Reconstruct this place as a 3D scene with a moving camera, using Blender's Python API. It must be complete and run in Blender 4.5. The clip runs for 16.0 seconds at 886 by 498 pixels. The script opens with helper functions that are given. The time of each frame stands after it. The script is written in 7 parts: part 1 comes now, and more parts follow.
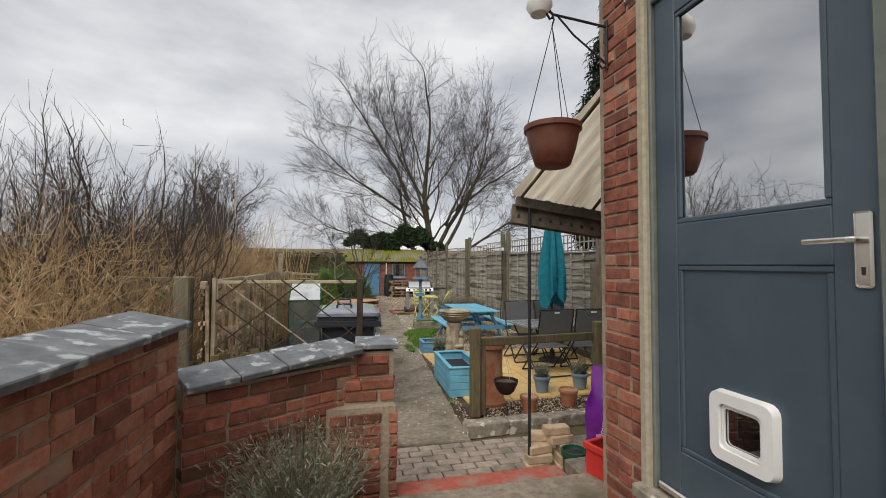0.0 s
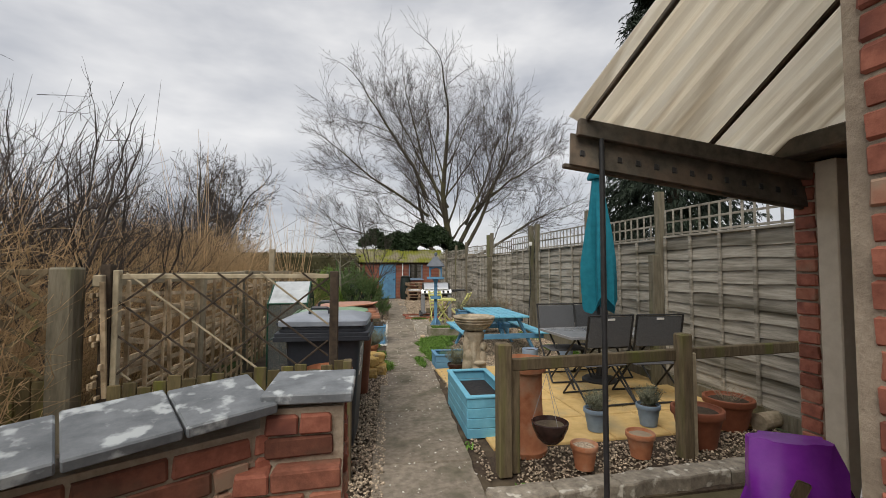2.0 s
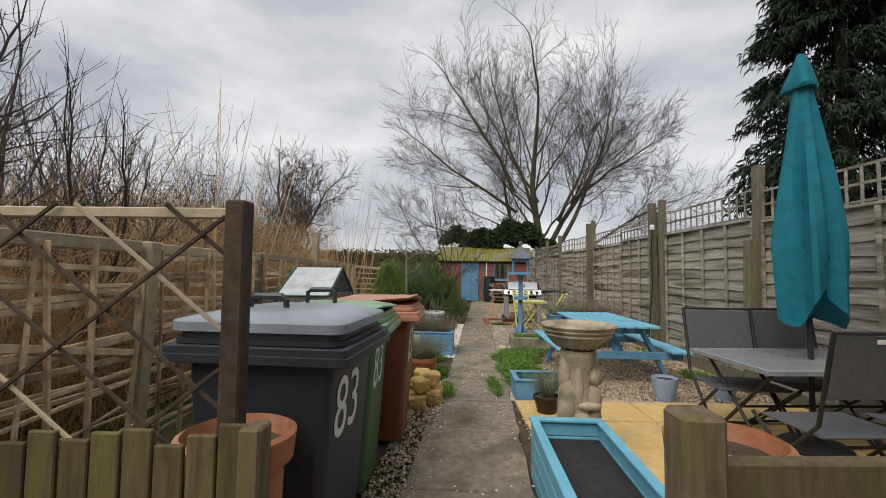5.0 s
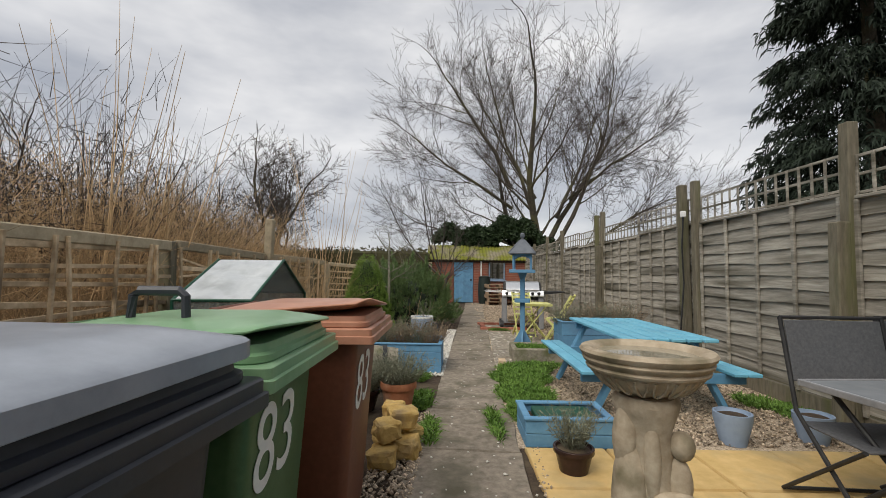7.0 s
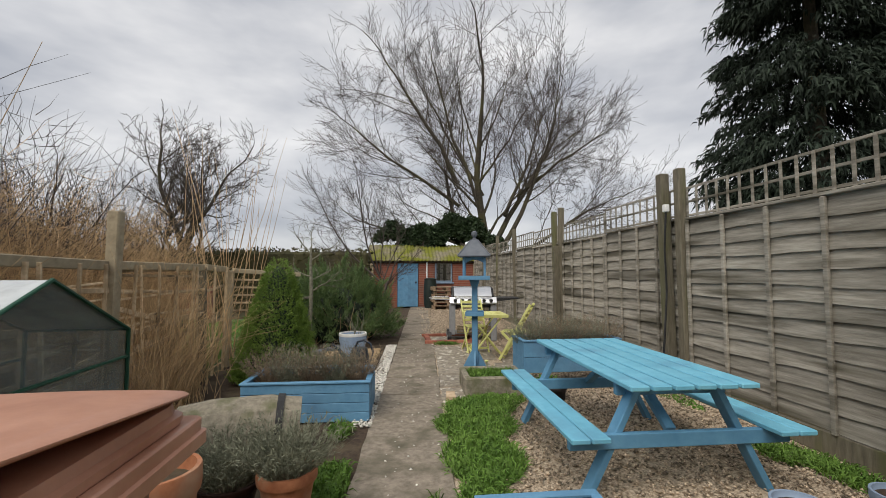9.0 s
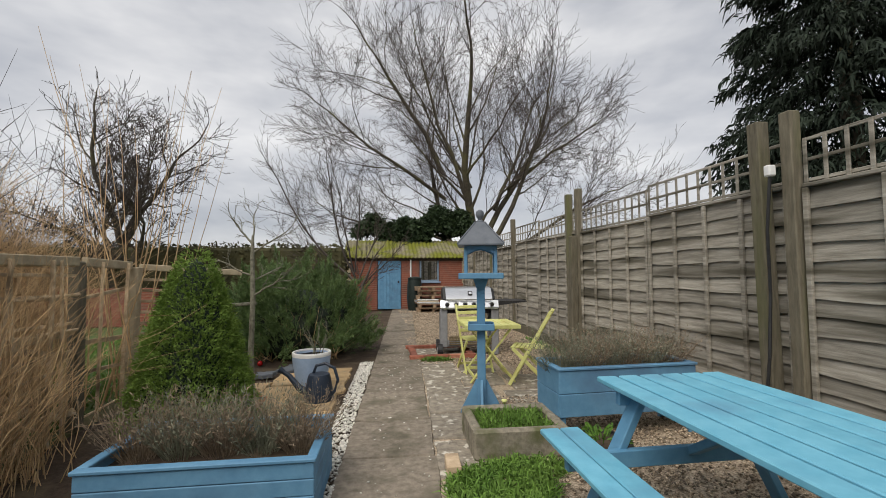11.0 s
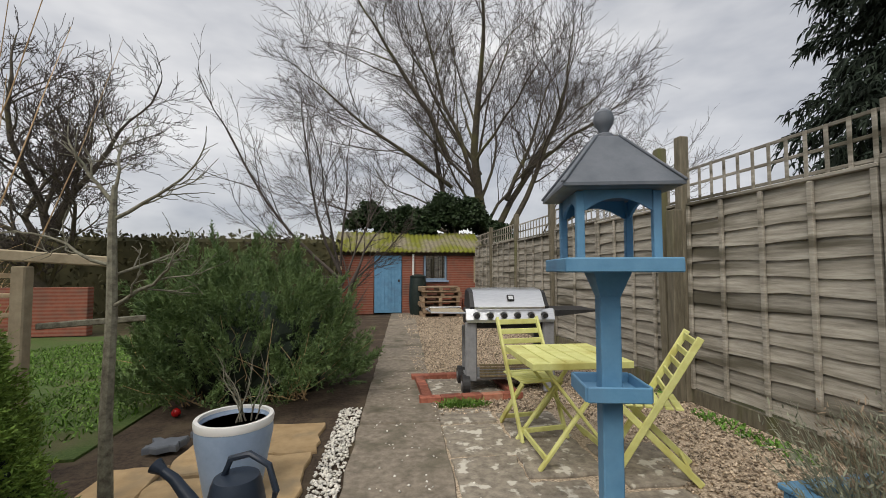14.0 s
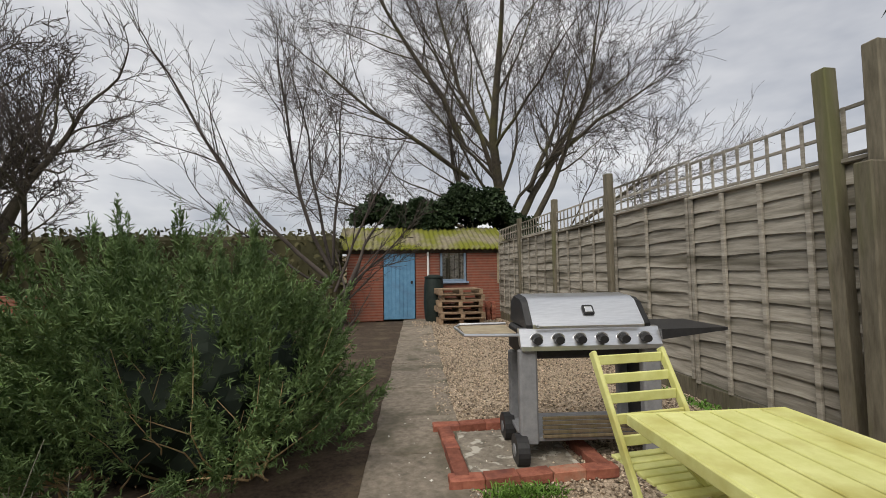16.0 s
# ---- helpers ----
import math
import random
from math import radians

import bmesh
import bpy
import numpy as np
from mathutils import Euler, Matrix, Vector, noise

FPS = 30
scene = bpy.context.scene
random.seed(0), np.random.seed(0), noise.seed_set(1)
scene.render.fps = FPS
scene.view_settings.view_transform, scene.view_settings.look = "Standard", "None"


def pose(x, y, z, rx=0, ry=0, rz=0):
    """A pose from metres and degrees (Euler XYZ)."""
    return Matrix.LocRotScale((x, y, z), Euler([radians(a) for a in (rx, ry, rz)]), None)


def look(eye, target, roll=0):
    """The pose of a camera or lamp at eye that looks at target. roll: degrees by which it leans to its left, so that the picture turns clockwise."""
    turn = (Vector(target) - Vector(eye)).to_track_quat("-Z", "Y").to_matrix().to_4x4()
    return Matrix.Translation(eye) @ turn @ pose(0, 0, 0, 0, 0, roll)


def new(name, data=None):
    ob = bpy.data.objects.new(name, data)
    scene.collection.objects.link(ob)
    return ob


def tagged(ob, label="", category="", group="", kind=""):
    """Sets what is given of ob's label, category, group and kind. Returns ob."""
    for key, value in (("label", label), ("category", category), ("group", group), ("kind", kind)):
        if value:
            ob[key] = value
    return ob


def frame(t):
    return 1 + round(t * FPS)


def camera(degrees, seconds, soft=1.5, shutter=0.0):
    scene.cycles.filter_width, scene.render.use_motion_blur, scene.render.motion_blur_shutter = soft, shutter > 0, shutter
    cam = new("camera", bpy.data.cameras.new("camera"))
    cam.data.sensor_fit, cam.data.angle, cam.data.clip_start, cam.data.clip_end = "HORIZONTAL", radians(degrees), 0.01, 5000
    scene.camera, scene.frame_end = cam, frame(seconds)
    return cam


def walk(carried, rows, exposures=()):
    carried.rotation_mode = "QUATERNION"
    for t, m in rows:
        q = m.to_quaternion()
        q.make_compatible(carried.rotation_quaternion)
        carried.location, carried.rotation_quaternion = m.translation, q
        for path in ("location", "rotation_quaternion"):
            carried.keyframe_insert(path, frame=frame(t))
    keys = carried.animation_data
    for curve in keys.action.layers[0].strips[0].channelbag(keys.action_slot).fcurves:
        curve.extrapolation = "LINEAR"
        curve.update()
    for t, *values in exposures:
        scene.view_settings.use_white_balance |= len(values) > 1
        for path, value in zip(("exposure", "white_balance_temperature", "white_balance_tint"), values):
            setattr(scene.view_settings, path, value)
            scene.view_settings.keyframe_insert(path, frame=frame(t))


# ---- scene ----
cam = camera(92.8, 16.0, 0.9)
PATH = [
    (0, (-0.134, -1.993, 1.724), (0.344, -0.053, 1.801), 0.3),
    (0.5, (-0.002, -1.684, 1.675), (0.435, 0.266, 1.752), 0.1),
    (1, (0.167, -1.301, 1.626), (0.575, 0.655, 1.709), 0.0),
    (1.5, (0.261, -0.887, 1.591), (0.65, 1.073, 1.677), 0.1),
    (2, (0.306, -0.511, 1.592), (0.686, 1.45, 1.684), 0.0),
    (2.5, (0.374, -0.153, 1.558), (0.738, 1.811, 1.652), 0.1),
    (3, (0.429, 0.161, 1.505), (0.754, 2.132, 1.607), 0.1),
    (3.5, (0.515, 0.526, 1.484), (0.757, 2.508, 1.585), 0.3),
    (4, (0.643, 0.876, 1.44), (0.774, 2.869, 1.553), 0.5),
    (4.5, (0.766, 1.21, 1.376), (0.769, 3.207, 1.494), 0.6),
    (4.7, (0.775, 1.343, 1.366), (0.737, 3.339, 1.477), 0.7),
    (6.8, (0.856, 2.805, 1.257), (0.809, 4.801, 1.37), 0.8),
    (7, (0.867, 2.897, 1.296), (0.853, 4.894, 1.412), 0.6),
    (7.5, (0.892, 3.128, 1.375), (0.961, 5.124, 1.488), 0.7),
    (8, (0.926, 3.487, 1.405), (1.068, 5.479, 1.519), 0.3),
    (8.5, (0.978, 3.835, 1.44), (1.175, 5.822, 1.548), -0.3),
    (9, (1.034, 4.28, 1.42), (1.271, 6.262, 1.532), -0.1),
    (9.2, (1.031, 4.413, 1.416), (1.287, 6.394, 1.525), -0.3),
    (11.3, (1.187, 6.272, 1.383), (1.508, 8.243, 1.49), -0.4),
    (11.5, (1.219, 6.424, 1.378), (1.541, 8.395, 1.484), -0.5),
    (12, (1.27, 6.832, 1.357), (1.596, 8.802, 1.463), -0.4),
    (12.5, (1.231, 7.252, 1.335), (1.566, 9.221, 1.444), -0.3),
    (13, (1.214, 7.66, 1.304), (1.554, 9.628, 1.412), -0.2),
    (13.5, (1.237, 8.071, 1.307), (1.572, 10.04, 1.412), -0.0),
    (14, (1.224, 8.481, 1.327), (1.547, 10.452, 1.43), -0.1),
    (14.5, (1.242, 8.94, 1.303), (1.551, 10.913, 1.408), -0.6),
    (15, (1.255, 9.365, 1.31), (1.545, 11.341, 1.412), -0.5),
    (15.5, (1.251, 9.776, 1.327), (1.529, 11.754, 1.427), -0.9),
    (16, (1.322, 10.175, 1.314), (1.587, 12.155, 1.418), -0.9),
]
walk(cam, [(t, look(eye, target, roll)) for t, eye, target, roll in PATH])

# ---------------------------------------------------------------- light
world = bpy.data.worlds.new("overcast_sky")
scene.world = world
world.use_nodes = True
wn, wl = world.node_tree.nodes, world.node_tree.links
wn.clear()
w_out = wn.new("ShaderNodeOutputWorld")
w_bg = wn.new("ShaderNodeBackground")
w_sky = wn.new("ShaderNodeTexSky")
w_sky.sky_type, w_sky.sun_disc = "NISHITA", False
w_sky.sun_elevation, w_sky.sun_rotation = radians(53), radians(216)
w_bg2 = wn.new("ShaderNodeBackground")
w_tc = wn.new("ShaderNodeTexCoord")
w_map = wn.new("ShaderNodeMapping")
w_map.inputs["Scale"].default_value = (1.0, 1.0, 2.6)
w_map.inputs["Location"].default_value = (0.35, 0.1, 0.0)
w_noise = wn.new("ShaderNodeTexNoise")
w_noise.inputs["Scale"].default_value, w_noise.inputs["Detail"].default_value = 2.3, 5.0
w_noise.inputs["Roughness"].default_value = 0.52
w_ramp = wn.new("ShaderNodeValToRGB")
w_ramp.color_ramp.elements[0].position, w_ramp.color_ramp.elements[1].position = 0.33, 0.68
w_ramp.color_ramp.elements[0].color = (0.40, 0.42, 0.47, 1)
w_ramp.color_ramp.elements[1].color = (0.90, 0.89, 0.885, 1)
wl.new(w_tc.outputs["Generated"], w_map.inputs["Vector"])
wl.new(w_map.outputs["Vector"], w_noise.inputs["Vector"])
wl.new(w_noise.outputs["Fac"], w_ramp.inputs["Fac"])
wl.new(w_ramp.outputs["Color"], w_bg2.inputs["Color"])
w_bg2.inputs["Strength"].default_value = 0.93
wl.new(w_sky.outputs["Color"], w_bg.inputs["Color"])
w_bg.inputs["Strength"].default_value = 0.012
w_add = wn.new("ShaderNodeAddShader")
wl.new(w_bg.outputs[0], w_add.inputs[0])
wl.new(w_bg2.outputs[0], w_add.inputs[1])
wl.new(w_add.outputs[0], w_out.inputs["Surface"])

sun = new("sun", bpy.data.lights.new("sun", "SUN"))
sun.data.energy, sun.data.angle, sun.data.color = 2.5, radians(45), (1.0, 0.93, 0.83)
sun.matrix_world = look((-7, -5, 17), (1, 6, 0))

# ---------------------------------------------------------------- materials


def mat(name, c1, c2, scale=8.0, rough=0.8, bump=0.25, metal=0.0, stain=None, stain_scale=1.2, stain_at=(0.5, 0.7), rnd=0.0,
        island=0.0, stretch=(1, 1, 1), spec=0.3, bscale=None, bdist=0.01):
    """Two-scale paint: c1 to c2 by a fine noise, and patches of a stain by a coarse one."""
    m = bpy.data.materials.new(name)
    m.use_nodes = True
    n, l = m.node_tree.nodes, m.node_tree.links
    b = n["Principled BSDF"]
    b.inputs["Roughness"].default_value, b.inputs["Metallic"].default_value = rough, metal
    b.inputs["Specular IOR Level"].default_value = spec
    geo = n.new("ShaderNodeNewGeometry")
    mp = n.new("ShaderNodeMapping")
    mp.inputs["Scale"].default_value = stretch
    l.new(geo.outputs["Position"], mp.inputs["Vector"])
    fine = n.new("ShaderNodeTexNoise")
    fine.inputs["Scale"].default_value, fine.inputs["Detail"].default_value, fine.inputs["Roughness"].default_value = scale, 8, 0.65
    l.new(mp.outputs["Vector"], fine.inputs["Vector"])
    ramp = n.new("ShaderNodeValToRGB")
    ramp.color_ramp.elements[0].position, ramp.color_ramp.elements[1].position = 0.32, 0.68
    ramp.color_ramp.elements[0].color, ramp.color_ramp.elements[1].color = (*c1, 1), (*c2, 1)
    l.new(fine.outputs["Fac"], ramp.inputs["Fac"])
    col = ramp.outputs["Color"]
    if stain:
        co = n.new("ShaderNodeTexNoise")
        co.inputs["Scale"].default_value, co.inputs["Detail"].default_value = stain_scale, 7
        l.new(mp.outputs["Vector"], co.inputs["Vector"])
        r2 = n.new("ShaderNodeMapRange")
        r2.inputs["From Min"].default_value, r2.inputs["From Max"].default_value = stain_at
        l.new(co.outputs["Fac"], r2.inputs["Value"])
        mix = n.new("ShaderNodeMix")
        mix.data_type = "RGBA"
        l.new(r2.outputs["Result"], mix.inputs["Factor"])
        l.new(col, mix.inputs["A"])
        mix.inputs["B"].default_value = (*stain, 1)
        col = mix.outputs["Result"]
    if rnd or island:
        hsv = n.new("ShaderNodeHueSaturation")
        src = n.new("ShaderNodeObjectInfo").outputs["Random"] if rnd else geo.outputs["Random Per Island"]
        amount = rnd or island
        mr = n.new("ShaderNodeMapRange")
        mr.inputs["To Min"].default_value, mr.inputs["To Max"].default_value = 1 - amount, 1 + amount
        l.new(src, mr.inputs["Value"])
        l.new(mr.outputs["Result"], hsv.inputs["Value"])
        l.new(col, hsv.inputs["Color"])
        col = hsv.outputs["Color"]
    l.new(col, b.inputs["Base Color"])
    if bump:
        bn = n.new("ShaderNodeBump")
        bn.inputs["Strength"].default_value, bn.inputs["Distance"].default_value = bump, bdist
        if bscale:
            bt = n.new("ShaderNodeTexNoise")
            bt.inputs["Scale"].default_value, bt.inputs["Detail"].default_value = bscale, 6
            l.new(mp.outputs["Vector"], bt.inputs["Vector"])
            l.new(bt.outputs["Fac"], bn.inputs["Height"])
        else:
            l.new(fine.outputs["Fac"], bn.inputs["Height"])
        l.new(bn.outputs["Normal"], b.inputs["Normal"])
    return m


def with_rings(m, c2, scale, axis="X", amount=0.5, distort=3.0):
    """Adds bands of another colour over a material's base colour (wood grain, brick courses far off)."""
    n, l = m.node_tree.nodes, m.node_tree.links
    b = n["Principled BSDF"]
    old = b.inputs["Base Color"].links[0].from_socket
    geo = n.new("ShaderNodeNewGeometry")
    w = n.new("ShaderNodeTexWave")
    w.bands_direction = axis
    w.inputs["Scale"].default_value, w.inputs["Distortion"].default_value, w.inputs["Detail"].default_value = scale, distort, 3
    l.new(geo.outputs["Position"], w.inputs["Vector"])
    mul = n.new("ShaderNodeMath")
    mul.operation = "MULTIPLY"
    mul.inputs[1].default_value = amount
    l.new(w.outputs["Fac"], mul.inputs[0])
    mix = n.new("ShaderNodeMix")
    mix.data_type = "RGBA"
    l.new(mul.outputs[0], mix.inputs["Factor"])
    l.new(old, mix.inputs["A"])
    mix.inputs["B"].default_value = (*c2, 1)
    l.new(mix.outputs["Result"], b.inputs["Base Color"])
    return m


M = {}
M["soil"] = mat("soil", (0.035, 0.025, 0.018), (0.09, 0.065, 0.045), 30, 0.95, 0.6, stain=(0.12, 0.095, 0.06), stain_scale=3)
M["ground"] = mat("ground_earth_grass", (0.07, 0.065, 0.03), (0.13, 0.105, 0.06), 6, 0.95, 0.5, stain=(0.06, 0.09, 0.025), stain_scale=0.5)
M["lawn"] = mat("lawn", (0.045, 0.085, 0.02), (0.10, 0.14, 0.04), 40, 0.9, 0.6, stain=(0.11, 0.11, 0.05), stain_scale=2)
M["concrete"] = mat("path_concrete", (0.15, 0.128, 0.10), (0.31, 0.265, 0.21), 18, 0.9, 0.5, stain=(0.105, 0.095, 0.065), stain_scale=2.6, rnd=0.10)
M["slab"] = mat("old_paving_slab", (0.15, 0.13, 0.105), (0.34, 0.30, 0.24), 16, 0.9, 0.5, stain=(0.54, 0.51, 0.44), stain_scale=9, stain_at=(0.57, 0.63), rnd=0.12)
M["yellow_slab"] = mat("yellow_paving", (0.55, 0.37, 0.14), (0.68, 0.48, 0.21), 9, 0.85, 0.2, stain=(0.42, 0.33, 0.18), stain_scale=2, rnd=0.08)
M["tan_slab"] = mat("tan_sandstone", (0.36, 0.25, 0.13), (0.50, 0.36, 0.20), 8, 0.85, 0.3, stain=(0.25, 0.2, 0.13), stain_scale=3, rnd=0.12)
M["setts"] = mat("brick_paver", (0.24, 0.195, 0.165), (0.38, 0.31, 0.26), 18, 0.9, 0.35, stain=(0.16, 0.15, 0.11), stain_scale=4, rnd=0.15)
M["red_paint"] = mat("worn_red_step_paint", (0.30, 0.075, 0.05), (0.42, 0.12, 0.08), 20, 0.7, 0.25, stain=(0.28, 0.2, 0.16), stain_scale=5)
M["brick"] = mat("red_brick", (0.20, 0.066, 0.043), (0.345, 0.13, 0.085), 22, 0.85, 0.5, stain=(0.15, 0.055, 0.042), stain_scale=7, rnd=0.28, bdist=0.006)
M["brick2"] = mat("pinkish_brick", (0.31, 0.115, 0.07), (0.46, 0.205, 0.135), 22, 0.85, 0.5, stain=(0.34, 0.235, 0.165), stain_scale=8, rnd=0.2, bdist=0.006)
M["cream_brick"] = mat("cream_brick", (0.42, 0.31, 0.20), (0.58, 0.45, 0.31), 20, 0.85, 0.4, stain=(0.3, 0.22, 0.15), stain_scale=6, rnd=0.1)
M["mortar"] = mat("lime_mortar", (0.27, 0.215, 0.16), (0.40, 0.33, 0.25), 40, 0.95, 0.6, stain=(0.20, 0.16, 0.12), stain_scale=4)
M["render"] = mat("cement_fillet", (0.34, 0.30, 0.22), (0.46, 0.41, 0.31), 25, 0.9, 0.4)
M["slate"] = mat("slate_coping", (0.10, 0.11, 0.12), (0.20, 0.215, 0.23), 10, 0.55, 0.3, stain=(0.42, 0.45, 0.46), stain_scale=12, stain_at=(0.55, 0.64), rnd=0.16)
M["fence"] = mat("grey_weathered_larch", (0.195, 0.178, 0.146), (0.42, 0.393, 0.335), 12, 0.85, 0.5, stain=(0.105, 0.095, 0.07), stain_scale=3.2, stain_at=(0.48, 0.66), stretch=(1, 0.22, 2.6), rnd=0.17)
M["post"] = mat("weathered_green_post", (0.10, 0.088, 0.062), (0.20, 0.178, 0.13), 14, 0.85, 0.5, stain=(0.12, 0.122, 0.055), stain_scale=2.5, stretch=(2, 2, 0.3), rnd=0.12)
M["oldwood"] = mat("old_brown_wood", (0.085, 0.064, 0.038), (0.18, 0.14, 0.085), 16, 0.85, 0.5, stain=(0.12, 0.12, 0.035), stain_scale=3, stretch=(2, 2, 0.3), rnd=0.2)
M["picket"] = mat("mossy_picket", (0.065, 0.052, 0.026), (0.145, 0.115, 0.055), 12, 0.85, 0.5, stain=(0.115, 0.12, 0.02), stain_scale=4, stretch=(2.5, 2, 0.35), rnd=0.3)
M["hurdle"] = mat("pale_brown_hurdle_wood", (0.42, 0.31, 0.19), (0.74, 0.59, 0.40), 14, 0.85, 0.4, stain=(0.14, 0.10, 0.06), stain_scale=3, rnd=0.3)
M["darkwood"] = mat("dark_lath", (0.03, 0.022, 0.016), (0.075, 0.055, 0.038), 18, 0.8, 0.4, rnd=0.15)
M["palewood"] = mat("pale_split_wood", (0.30, 0.25, 0.17), (0.44, 0.375, 0.26), 14, 0.85, 0.4, rnd=0.2)
M["twigbrown"] = mat("dry_brown_stem", (0.38, 0.255, 0.13), (0.64, 0.455, 0.26), 5, 0.9, 0.0, island=0.35)
M["twiggrey"] = mat("grey_twig", (0.05, 0.041, 0.036), (0.10, 0.083, 0.072), 4, 0.9, 0.0, island=0.3)
M["bark"] = mat("tree_bark", (0.05, 0.042, 0.032), (0.115, 0.098, 0.072), 8, 0.9, 0.5, stain=(0.12, 0.115, 0.05), stain_scale=0.8)
M["lichen"] = mat("lichened_bark", (0.09, 0.08, 0.06), (0.27, 0.265, 0.20), 25, 0.9, 0.4)
M["blue"] = mat("blue_woodstain", (0.10, 0.245, 0.40), (0.145, 0.315, 0.48), 9, 0.6, 0.2, stain=(0.10, 0.20, 0.32), stain_scale=2.5, rnd=0.07)
M["aqua"] = mat("sky_blue_table_paint", (0.13, 0.40, 0.55), (0.19, 0.49, 0.64), 9, 0.5, 0.15, stain=(0.13, 0.34, 0.48), stain_scale=3, rnd=0.06)
M["steel_blue"] = mat("blue_table_leg_paint", (0.085, 0.23, 0.38), (0.125, 0.30, 0.46), 9, 0.55, 0.15, rnd=0.06)
M["navy"] = mat("planter_liner", (0.02, 0.02, 0.022), (0.04, 0.035, 0.035), 20, 0.8, 0.5)
M["yellow"] = mat("lime_yellow_paint", (0.58, 0.585, 0.20), (0.70, 0.705, 0.30), 10, 0.55, 0.15, stain=(0.46, 0.42, 0.12), stain_scale=4, rnd=0.06)
M["basket"] = mat("brown_red_plastic", (0.115, 0.035, 0.022), (0.18, 0.06, 0.036), 16, 0.5, 0.15, stain=(0.16, 0.08, 0.055), stain_scale=6)
M["terracotta"] = mat("terracotta", (0.34, 0.125, 0.06), (0.47, 0.20, 0.10), 16, 0.8, 0.25, stain=(0.42, 0.26, 0.17), stain_scale=5, rnd=0.12)
M["darkterra"] = mat("brown_plastic_pot", (0.20, 0.065, 0.035), (0.27, 0.095, 0.05), 10, 0.55, 0.1, rnd=0.08)
M["glazed"] = mat("dark_glazed_bowl", (0.025, 0.014, 0.012), (0.05, 0.025, 0.02), 10, 0.25, 0.05)
M["bluepot"] = mat("grey_blue_pot", (0.16, 0.22, 0.29), (0.22, 0.29, 0.37), 12, 0.6, 0.15)
M["greypot"] = mat("pale_grey_pot", (0.259, 0.344, 0.475), (0.317, 0.41, 0.551), 12, 0.5, 0.1, rnd=0.15)
M["white"] = mat("white_plastic", (0.74, 0.74, 0.72), (0.82, 0.82, 0.80), 8, 0.35, 0.03)
M["cream"] = mat("cream_frame_paint", (0.50, 0.44, 0.34), (0.60, 0.54, 0.43), 14, 0.6, 0.15)
M["door_paint"] = mat("slate_blue_door_paint", (0.062, 0.087, 0.112), (0.079, 0.108, 0.134), 3, 0.35, 0.03, spec=0.4)
M["frame_paint"] = mat("grey_green_frame_paint", (0.14, 0.155, 0.14), (0.19, 0.205, 0.185), 12, 0.5, 0.15)
M["black_bin"] = mat("charcoal_bin_plastic", (0.024, 0.027, 0.0348), (0.033, 0.0366, 0.0462), 30, 0.42, 0.05, spec=0.45)
# far lighter than the body: reflected sky is put into the base colour
M["black_lid"] = mat("charcoal_bin_lid_sheen", (0.20, 0.225, 0.265), (0.30, 0.33, 0.38), 6, 0.28, 0.05, spec=0.5)
M["green_bin"] = mat("green_bin_plastic", (0.055, 0.12, 0.045), (0.075, 0.15, 0.06), 30, 0.42, 0.05, spec=0.45)
# paler green than the body, with the sky's sheen in the colour
M["green_lid"] = mat("green_bin_lid_sheen", (0.15, 0.29, 0.15), (0.23, 0.38, 0.22), 6, 0.32, 0.05, spec=0.5)
M["brown_bin"] = mat("brown_bin_plastic", (0.15, 0.052, 0.028), (0.19, 0.068, 0.038), 30, 0.45, 0.05, spec=0.4)
# brown raised to carry the bright sky mirrored on the lid and collar
M["brown_lid"] = mat("brown_bin_lid_sheen", (0.36, 0.165, 0.10), (0.49, 0.25, 0.165), 6, 0.38, 0.05, spec=0.45)
M["number"] = mat("white_number_sticker", (0.72, 0.72, 0.70), (0.8, 0.8, 0.78), 20, 0.5, 0.0)
M["steel"] = mat("brushed_steel", (0.62, 0.63, 0.64), (0.74, 0.75, 0.76), 30, 0.28, 0.05, metal=0.9, stretch=(0.2, 3, 3))
M["chrome"] = mat("satin_nickel", (0.70, 0.67, 0.60), (0.80, 0.77, 0.70), 20, 0.25, 0.0, metal=1.0)
M["black_metal"] = mat("black_painted_metal", (0.02, 0.02, 0.021), (0.035, 0.035, 0.036), 20, 0.5, 0.1)
M["grey_metal"] = mat("grey_cast_metal", (0.20, 0.205, 0.215), (0.28, 0.285, 0.295), 20, 0.5, 0.1)
M["dark_grey"] = mat("dark_grey_textilene", (0.075, 0.078, 0.085), (0.115, 0.118, 0.125), 60, 0.75, 0.2)
M["table_glass"] = mat("grey_tabletop", (0.23, 0.25, 0.27), (0.30, 0.32, 0.34), 6, 0.15, 0.0, spec=0.6)
M["teal"] = mat("teal_parasol_cloth", (0.006, 0.125, 0.175), (0.012, 0.175, 0.235), 12, 0.85, 0.2, bscale=60, bdist=0.003)
M["stone"] = mat("cast_stone", (0.30, 0.24, 0.165), (0.48, 0.405, 0.30), 14, 0.85, 0.4, stain=(0.15, 0.13, 0.075), stain_scale=5)
M["trough"] = mat("mossy_stone_trough", (0.16, 0.145, 0.11), (0.33, 0.295, 0.23), 22, 0.9, 0.7, stain=(0.12, 0.125, 0.06), stain_scale=5)
M["water"] = mat("shallow_water", (0.22, 0.20, 0.145), (0.34, 0.31, 0.235), 5, 0.05, 0.01, spec=0.6)
M["roof"] = mat("mossy_corrugated_roof", (0.16, 0.14, 0.10), (0.28, 0.25, 0.175), 9, 0.9, 0.4, stain=(0.16, 0.17, 0.02), stain_scale=1.6, stain_at=(0.36, 0.55))
